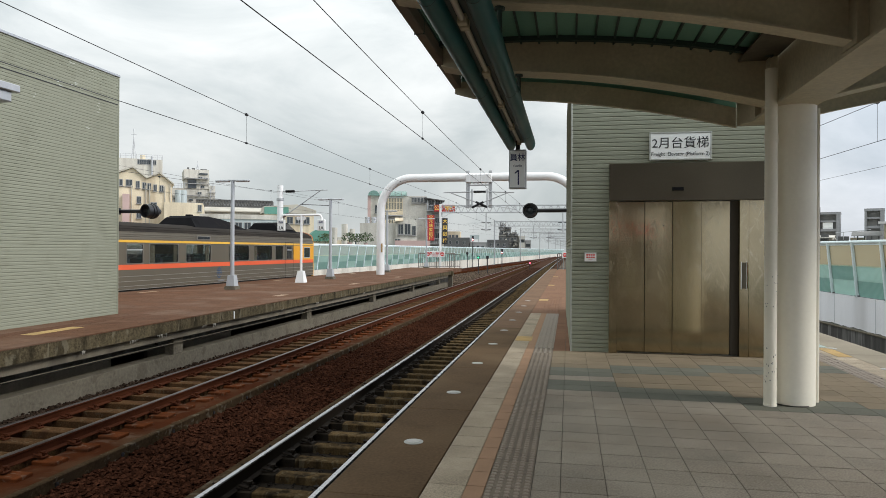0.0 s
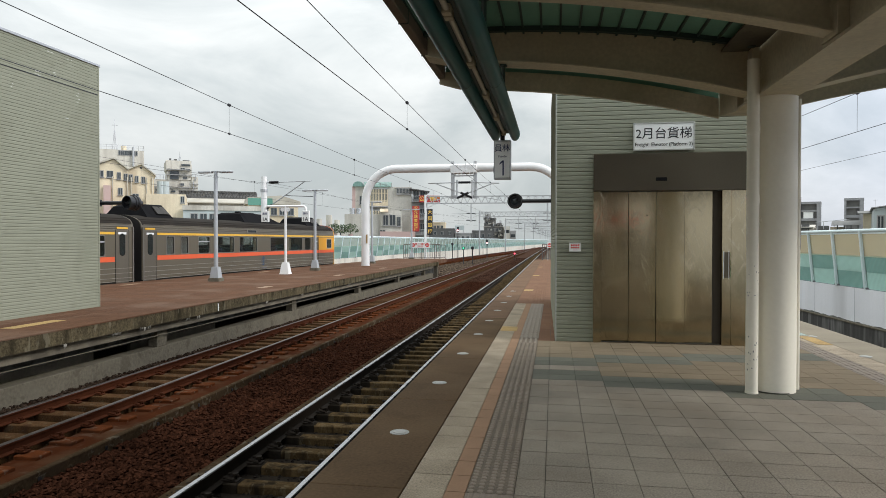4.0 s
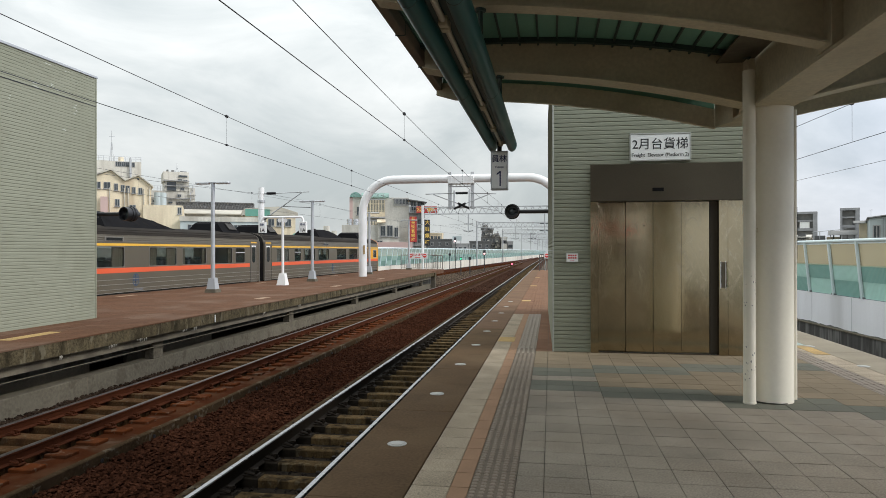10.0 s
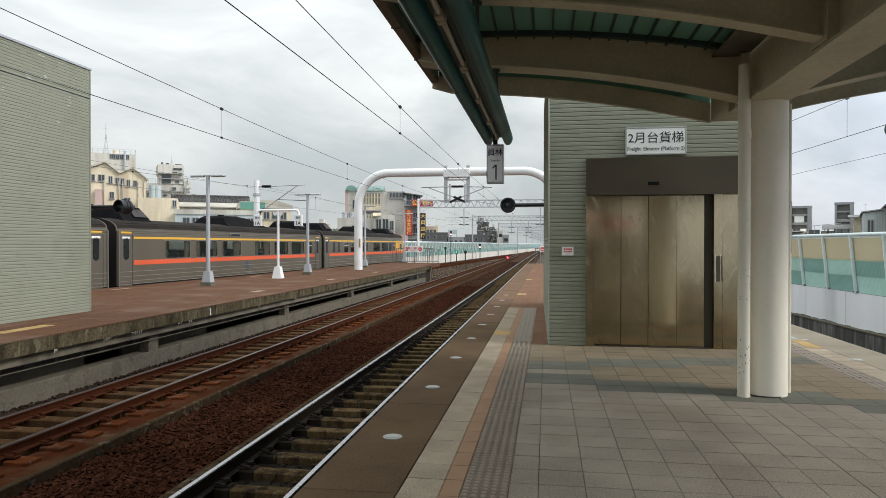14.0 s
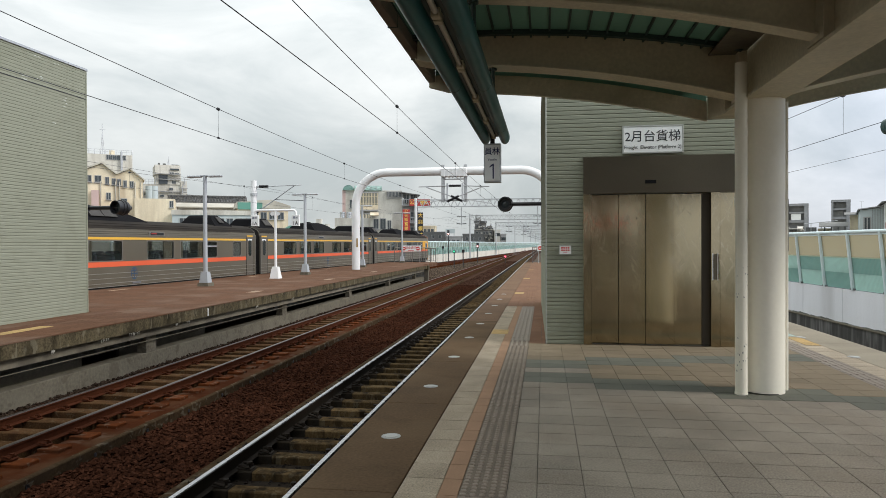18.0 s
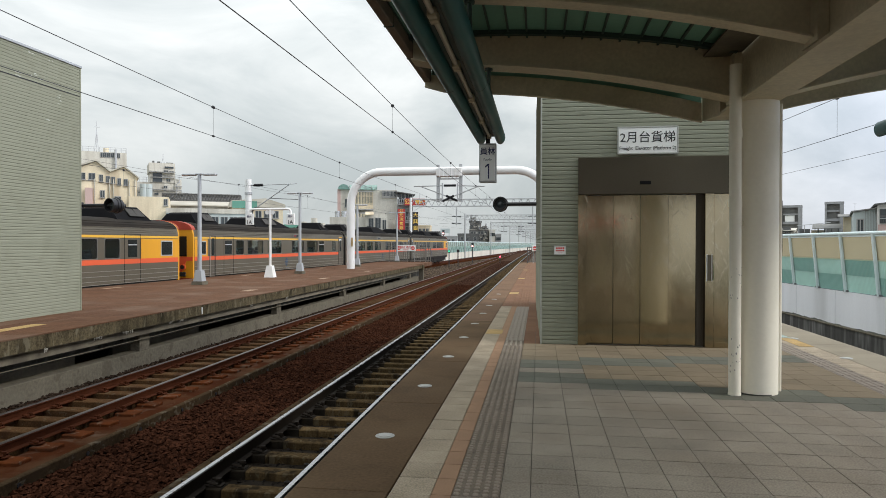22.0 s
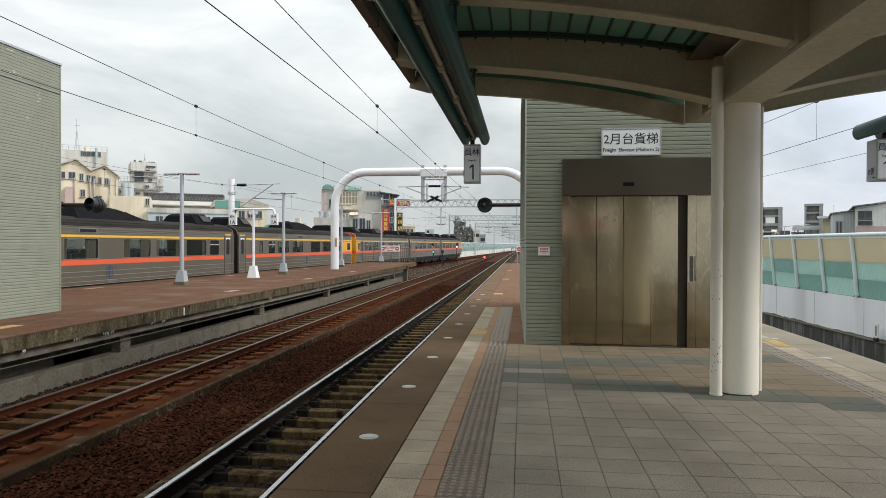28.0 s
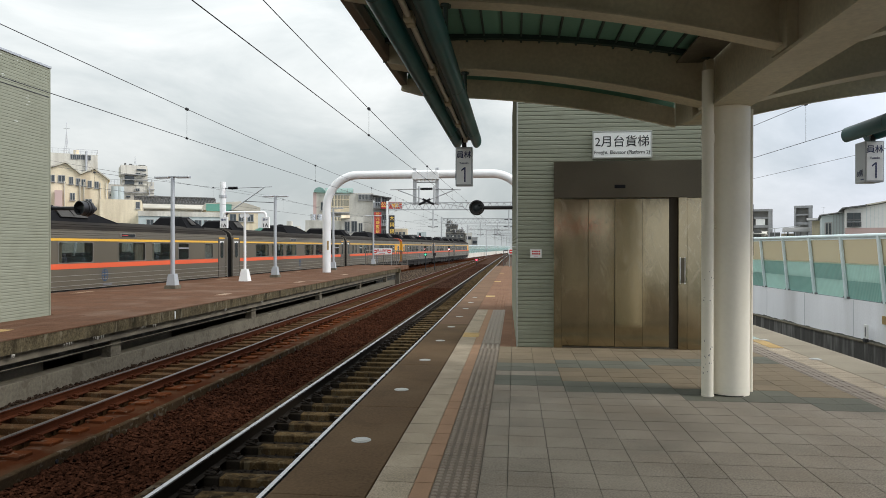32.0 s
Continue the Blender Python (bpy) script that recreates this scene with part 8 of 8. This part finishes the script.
sh = thing("jeweller_house", "four-storey grey house with red shop boards", "building", m=pose(0, 0, 0, 0, 0, 15))
part("wall", S().box(6.0, 8.7, 115, 125, -8, 9.1), M["grey_wall"], sh)
part("canopy_roof", S().prism([(5.6, 10.25), (9.0, 9.75), (9.0, 9.9), (5.6, 10.4)], 113.5, 124), M["dark_wall"], sh, "dark flat canopy roof")
for x in (6.1, 7.3, 8.6):
    part("roof_post", S().rod((x, 113.9, 8.2), (x, 113.9, 10.0), 0.05, 6), M["galv"], sh)
for z in (8.2, 5.2, 2.6):
    b = part("balcony", S().box(6.0, 8.7, 113.8, 115, z - 0.12, z), M["grey_wall"], sh)
    part("rail", S().box(6.0, 8.7, 113.8, 113.85, z + 0.85, z + 0.92), M["galv"], b)
    for k in range(9):
        part("baluster", S().box(6.0 + 0.33 * k, 6.05 + 0.33 * k, 113.8, 113.85, z, z + 0.85), M["galv"], b)
    windowed(sh, "y", 6.2, 8.5, z + 0.3, z + 1.9, 2, 1, 0.8, 1.4, 115, sill=False)


def board(x0, x1, y, z0, z1, back, ink, words, size, label, down=True, turn=15):
    t = thing("shop_board", label, "sign", "shop boards", m=pose(0, 0, 0, 0, 0, turn))
    part("panel", S().box(x0, x1, y - 0.10, y + 0.10, z0, z1, 0.02), M[back], t)
    n = len(words)
    for i, ch in enumerate(words):
        if down:
            m = pose((x0 + x1) / 2, y - 0.11, z1 - (z1 - z0) * (i + 0.5) / n, 90)
        else:
            m = pose(x0 + (x1 - x0) * (i + 0.5) / n, y - 0.11, (z0 + z1) / 2, 90)
        letters(ch, size, M[ink], t, m)
    part("bracket", S().box(x0 + 0.1, x1 - 0.1, y + 0.1, y + 1.4, (z0 + z1) / 2 - 0.05, (z0 + z1) / 2 + 0.05), M["galv"], t)
    return t


board(6.05, 7.25, 113.5, 3.1, 7.4, "board_red", "gold", "\u516c\u5143\u73e0\u5bf6\u9280\u6a13", 0.66, "tall red board with gold characters on the house")
board(8.6, 9.5, 113.6, 2.5, 6.9, "black", "gold", "\u5927\u8208\u9280\u6a13", 0.8, "tall black board with gold characters")
board(7.2, 10.7, 113.4, 8.0, 9.15, "board_red", "gold", "\u516c\u3000\u9280\u6a13", 0.95, "red rooftop board with gold characters", False)
# farther town, along the line
fb = thing("weathered_block", "dark weathered concrete apartment block", "building", m=pose(0, 0, 0, 0, 0, 6))
part("wall", S().box(0.6, 7.9, 260, 272, -8, 7.0), M["weathered"], fb)
part("upper_floors", S().box(0.9, 5.2, 260.5, 270, 7.0, 9.6).box(1.2, 3.2, 261, 268, 9.6, 11.2).box(5.6, 7.5, 261, 268, 7.0, 8.4), M["weathered"], fb)
part("roof_hut", S().box(0.7, 1.6, 259.6, 262, 7.0, 8.3).box(3.6, 5.4, 259.7, 263, 9.6, 10.3).box(6.2, 7.9, 259.6, 262, 7.0, 7.6), M["dark_wall"], fb, "rusty roof hut")
part("roof_slab", S().box(0.5, 8.0, 259.5, 272, 6.95, 7.1).box(0.8, 5.4, 260.0, 270, 9.55, 9.72).box(1.0, 3.4, 260.6, 268, 11.15, 11.3), M["white_wall"], fb, "pale slab edge")
for x, z in ((2.1, 9.7), (4.4, 7.1), (5.5, 7.1), (7.0, 8.4)):
    part("water_tank", S().rod((x, 260.2, z), (x, 260.2, z + 0.9), 0.35, 10), M["tank"], fb, "steel water tank", True)
for x, z in ((1.9, 3.6), (3.4, 5.6), (5.1, 4.0), (6.7, 5.3), (2.6, 8.0), (4.3, 8.3)):
    part("air_conditioner", S().box(x - 0.35, x + 0.35, 259.6, 260.3, z - 0.25, z + 0.25), M["white_wall"], fb)
windowed(fb, "y", 0.9, 7.6, 2.4, 6.8, 5, 2, 0.8, 1.1, 260, sill=False)
windowed(fb, "y", 1.1, 5.0, 7.4, 9.2, 3, 1, 0.8, 1.0, 260.5, sill=False)
rng = random.Random(41)
for k in range(34):
    u = rng.uniform(0.6, 7.6)
    base = 11.2 if 1.2 < u < 3.0 and k % 2 else 9.6 if u < 5.0 else 7.1
    w, h = rng.uniform(0.15, 0.5), rng.uniform(0.2, 0.9)
    if k % 3:
        part("roof_clutter", S().box(u - w, u + w, 259.4, 260.2, base, base + h), M[rng.choice(("dark_wall", "grey_wall", "win_dark", "tin"))], fb)
    else:
        z = rng.uniform(2.0, base - 1.0)
        part("lean_to", S().box(u - w, u + w, 259.2, 260.4, z, z + h), M[rng.choice(("dark_wall", "win_dark", "white_wall", "tin"))], fb)
for x in (1.0, 1.5, 2.0, 2.5, 3.0):
    part("scaffold_pole", S().rod((x, 259.3, 9.0), (x, 259.3, 12.6), 0.07, 4), M["dark_wall"], fb)
for z in (10.2, 11.4, 12.4):
    part("scaffold_rail", S().rod((0.9, 259.3, z), (3.1, 259.3, z), 0.06, 4), M["dark_wall"], fb)
part("aerial", S().rod((1.5, 262, 11.2), (1.5, 262, 13.0), 0.08, 4).rod((4.6, 262, 9.6), (4.6, 262, 11.4), 0.08, 4), M["galv"], fb)
for x0, x1, z1, wall in ((-3.8, 4.3, 4.9, "dark_wall"), (-19.7, -10.6, 5.7, "dark_wall"), (8.2, 10.4, 6.4, "white_wall"), (-10.3, -4.2, 4.0, "grey_wall"), (10.6, 12.6, 4.8, "grey_wall"), (-19.6, -14.6, 8.2, "cream_wall"), (-26, -20.2, 6.6, "white_wall")):
    hh = house("town_house", x0, x1, 262 if z1 > 8 else 255, 272, z1, wall, "small far town house with a flat roof", "house", 6)
    windowed(hh, "y", x0 + 0.4, x1 - 0.4, z1 - 2.2, z1 - 0.6, 3, 1, 0.9, 1.1, 262 if z1 > 8 else 255, sill=False)
bt = thing("blue_tank", "blue steel water tank on a steel stand", "tank", m=pose(0, 0, 0, 0, 0, 6))
part("drum", S().box(-10.4, -6.9, 258, 260, 5.6, 7.3), M["tin_blue"], bt)
part("stand", S().box(-10.2, -9.9, 258, 258.3, -8, 5.6).box(-7.3, -7.0, 258, 258.3, -8, 5.6), M["galv"], bt)
rng = random.Random(11)
for k in range(18):
    d = rng.uniform(170, 330)
    turn = rng.uniform(13.5, 27)
    w, h = rng.uniform(6, 12), rng.uniform(2.2, 5.0)
    hh = house("town_house", -w / 2, w / 2, d, d + 9, h * d / 230, rng.choice(("white_wall", "grey_wall", "cream_wall")), "small far town house with a flat roof", "house", turn)
    windowed(hh, "y", -w / 2 + 0.5, w / 2 - 0.5, h * d / 230 - 2.6, h * d / 230 - 0.6, 3, 1, 1.2, 1.3, d, sill=False)
    if rng.random() < 0.6:
        part("water_tank", S().rod((0, d + 2, h * d / 230), (0, d + 2, h * d / 230 + 1.4), 0.5, 10), M["tank"], hh, "", True)

# beyond the side barrier
for x0, x1, z1, label in ((-4.6, -2.7, 5.2, "grey concrete rooftop water-tower frame with a white tank"), (-0.75, 0.85, 5.45, "tall grey concrete rooftop frame")):
    t = thing("tower_frame", label, "roof frame", "rooftop frames", m=pose(0, 0, 0, 0, 0, -22))
    YY = 75.0
    part("post", S().box(x0, x0 + 0.18, YY, YY + 1.6, -8, z1), M["slate"], t)
    part("post", S().box(x1 - 0.35, x1, YY, YY + 1.6, -8, z1), M["slate"], t)
    part("beam", S().box(x0 - 0.02, x1 + 0.02, YY - 0.02, YY + 1.62, z1, z1 + 0.22), M["slate"], t)
    part("beam", S().box(x0 + 0.18, x1 - 0.35, YY + 0.1, YY + 1.5, z1 - 0.75, z1 - 0.6), M["slate"], t)
    part("beam", S().box(x0 + 0.18, x1 - 0.35, YY + 0.1, YY + 1.5, z1 - 1.65, z1 - 1.4), M["slate"], t)
    part("infill", S().box(x0 + 0.18, x1 - 0.35, YY + 0.45, YY + 0.6, -8, z1), M["slate_dim"], t)
    part("infill", S().box(x1 - 0.60, x1 - 0.35, YY + 0.3, YY + 0.45, z1 - 1.4, z1 - 0.75), M["dark_wall"], t)
    if x0 < -3:
        part("white_tank", S().box(x0 + 0.4, x1 - 0.65, YY + 0.2, YY + 0.44, z1 - 1.4, z1 - 0.78), M["sign_white"], t)
lr = thing("low_roofs", "low roofs and lean-tos behind the side barrier", "building", m=pose(0, 0, 0, 0, 0, -22))
part("wall", S().box(-9, 1.4, 68, 76, -8, 2.3), M["grey_wall"], lr)
part("roof", S().prism([(67.2, 2.55), (71, 2.85), (76.5, 2.5), (76.5, 2.58), (71, 2.95), (67.2, 2.63)], -9, -3.0, "x"), M["tin"], lr)
part("roof", S().prism([(67.0, 2.75), (70, 3.0), (70, 3.06), (67.0, 2.81)], -4.6, -2.9, "x"), M["white_wall"], lr, "small white roof")
part("dark_room", S().box(-3.9, -3.3, 67.2, 68, 2.3, 3.1).box(-1.3, 0.9, 66.9, 68, 1.5, 2.6).box(-2.6, -1.8, 67.1, 68, 2.0, 2.9), M["dark_wall"], lr)
part("lean_to", S().prism([(66.4, 2.9), (68, 3.3), (68, 3.35), (66.4, 2.95)], -1.6, 0.6, "x"), M["slate_dim"], lr)
part("cream_room", S().box(-1.7, -0.6, 67.6, 69, 2.3, 2.8).box(0.72, 1.3, 67.0, 69, 2.0, 3.9), M["cream_wall"], lr)
part("awning", S().prism([(66.2, 3.86), (67.2, 4.08), (67.2, 4.14), (66.2, 3.92)], 0.3, 1.35, "x"), M["slate_dim"], lr)
for x in (-1.2, -0.7, -0.2, 0.3):
    part("lean_to_post", S().box(x, x + 0.1, 66.6, 66.7, 2.0, 3.0), M["dark_wall"], lr)
part("roof_rail", S().rod((-2.8, 67.0, 3.2), (-0.2, 67.0, 3.45), 0.03, 6).rod((-2.2, 67.0, 2.6), (-2.2, 67.0, 3.25), 0.03, 6).rod((-1.4, 67.0, 2.6), (-1.4, 67.0, 3.35), 0.03, 6), M["galv"], lr)
h1 = thing("grey_tin_house", "blue-grey tin-clad house with a sloping roof", "house", m=pose(0, 0, 0, 0, 0, -22))
part("wall", S().prism([(1.3, -8), (1.3, 4.0), (2.9, 4.22), (2.9, -8)], 60, 67), M["tin_blue"], h1)
part("roof", S().prism([(1.15, 4.02), (3.0, 4.27), (3.0, 4.35), (1.15, 4.1)], 59.7, 67.3), M["grey_wall"], h1)
windowed(h1, "y", 1.5, 2.0, 2.6, 3.4, 1, 1, 0.34, 0.85, 60)
for k in range(8):
    part("seam", S().box(2.08 + 0.1 * k, 2.10 + 0.1 * k, 59.97, 60.0, -2, 4.1), M["grey_wall"], h1)
h2 = thing("pink_white_house", "white and pink upper house with sliding windows", "house", m=pose(0, 0, 0, 0, 0, -22))
part("wall", S().prism([(2.8, -8), (2.8, 4.42), (4.0, 4.55), (14.0, 6.4), (14.0, -8)], 58, 66), M["tin_white"], h2)
for k in range(40):
    part("seam", S().box(4.1 + 0.24 * k, 4.12 + 0.24 * k, 57.99, 58.0, 3.0, 4.5 + 0.043 * k), M["tin_blue"], h2)
part("pink_band", S().box(2.78, 14, 57.94, 58.02, -8, 3.0), M["pink_wall"], h2)
part("roof", S().prism([(2.55, 4.40), (4.1, 4.58), (4.1, 4.68), (2.55, 4.5)], 57.5, 66.3), M["dark_wall"], h2)
part("roof", S().prism([(4.0, 4.6), (14.1, 6.45), (14.1, 6.55), (4.0, 4.7)], 57.7, 66.3), M["tin"], h2)
hw = part("window", S().box(2.88, 3.76, 57.88, 58.0, 3.08, 4.12), M["dark_wall"], h2, "dark sliding window")
for u in (2.92, 3.35):
    for z in (3.13, 3.66):
        part("pane", S().box(u, u + 0.37, 57.86, 57.90, z, z + 0.42), M["win_dark"], hw)
part("window_rail", S().box(2.86, 3.78, 57.72, 57.76, 3.42, 3.46), M["galv"], hw)
for k in range(9):
    part("window_bar", S().box(2.88 + 0.11 * k, 2.90 + 0.11 * k, 57.72, 57.74, 3.06, 3.42), M["dark_wall"], hw)
ae = thing("roof_aerial", "thin grey roof aerial on the tin house", "aerial", m=pose(0, 0, 0, 0, 0, -22))
part("pole", S().rod((1.42, 61, 4.0), (1.42, 61, 4.75), 0.012, 5).rod((1.28, 61, 4.7), (1.56, 61, 4.7), 0.01, 5), M["galv"], ae)
for k in range(10):
    d = rng.uniform(110, 260)
    turn = rng.uniform(-34, -16)
    w, h = rng.uniform(6, 12), rng.uniform(1.0, 2.6)
    house("town_house", -w / 2, w / 2, d, d + 9, h, rng.choice(("white_wall", "grey_wall", "cream_wall")), "small far town house with a flat roof", "house", turn)


def shrub(turn, x, d, z, r, n, seed):
    """Loose leafy sprays in pots on a roof."""
    t = thing("roof_shrub", "leafy green shrub on a rooftop", "shrub", "rooftop shrubs", m=pose(0, 0, 0, 0, 0, turn) @ pose(x, d, z))
    g = random.Random(seed)
    part("stem", S().rod((0, 0, -0.6), (0, 0, 0.2), 0.06, 6, 0.03).rod((0, 0, 0.1), (r * 0.5, 0, r * 0.7), 0.03, 5).rod((0, 0, 0.0), (-r * 0.4, 0.1, r * 0.6), 0.03, 5), M["dark_wall"], t)
    s = S()
    for k in range(n):
        a, b, q = g.uniform(0, 6.28), g.uniform(-0.3, 1.5), r * g.uniform(0.3, 1.0) ** 0.6
        c = Vector((q * math.cos(a) * math.cos(b) * 1.3, q * math.sin(a) * math.cos(b), q * math.sin(b)))
        u = Vector((g.uniform(-1, 1), g.uniform(-1, 1), g.uniform(-1, 1))).normalized() * 0.16
        w = u.cross(Vector((g.uniform(-1, 1), g.uniform(-1, 1), 1))).normalized() * 0.07
        s.add([c - u, c + w, c + u, c - w], [(0, 1, 2, 3)])
    part("foliage", s, M["foliage"], t)
    part("pot", S().rod((0, 0, -1.0), (0, 0, -0.5), 0.3, 10, 0.38), M["pink_wall"], t)
    return t


for k, (turn, x, d, z) in enumerate(((18.6, 0.2, 104, 3.1), (18.0, 0.4, 104, 2.9), (17.3, 0.3, 105, 3.1), (20.3, -0.4, 104, 2.9))):
    shrub(turn, x, d, z, 1.1, 260, 20 + k)
sr = thing("shrub_roof", "grey flat roof under the potted shrubs", "building", m=pose(0, 0, 0, 0, 0, 19))
part("wall", S().box(-5.5, 4.0, 103, 108, -8, 2.0), M["grey_wall"], sr)


# ---------------------------------------------------------------- what moves
def nose_at(t):
    """How far up the line the accelerating train's nose is."""
    u = min(max((t - 18.8) / 8.7, 0.0), 1.0)
    return 37.95 + 1.4317 * t - 0.009925 * t ** 2 + 0.0030994 * t ** 3 - 0.000037916 * t ** 4 + 0.79 * u * u * (3 - 2 * u) + 0.19 - 0.024 * t + 0.00055 * t ** 2


def motions():
    for k, c in enumerate(cars):
        walk(c, [(t, car_pose(k, nose_at(t))) for t in range(0, 33)])


motions()
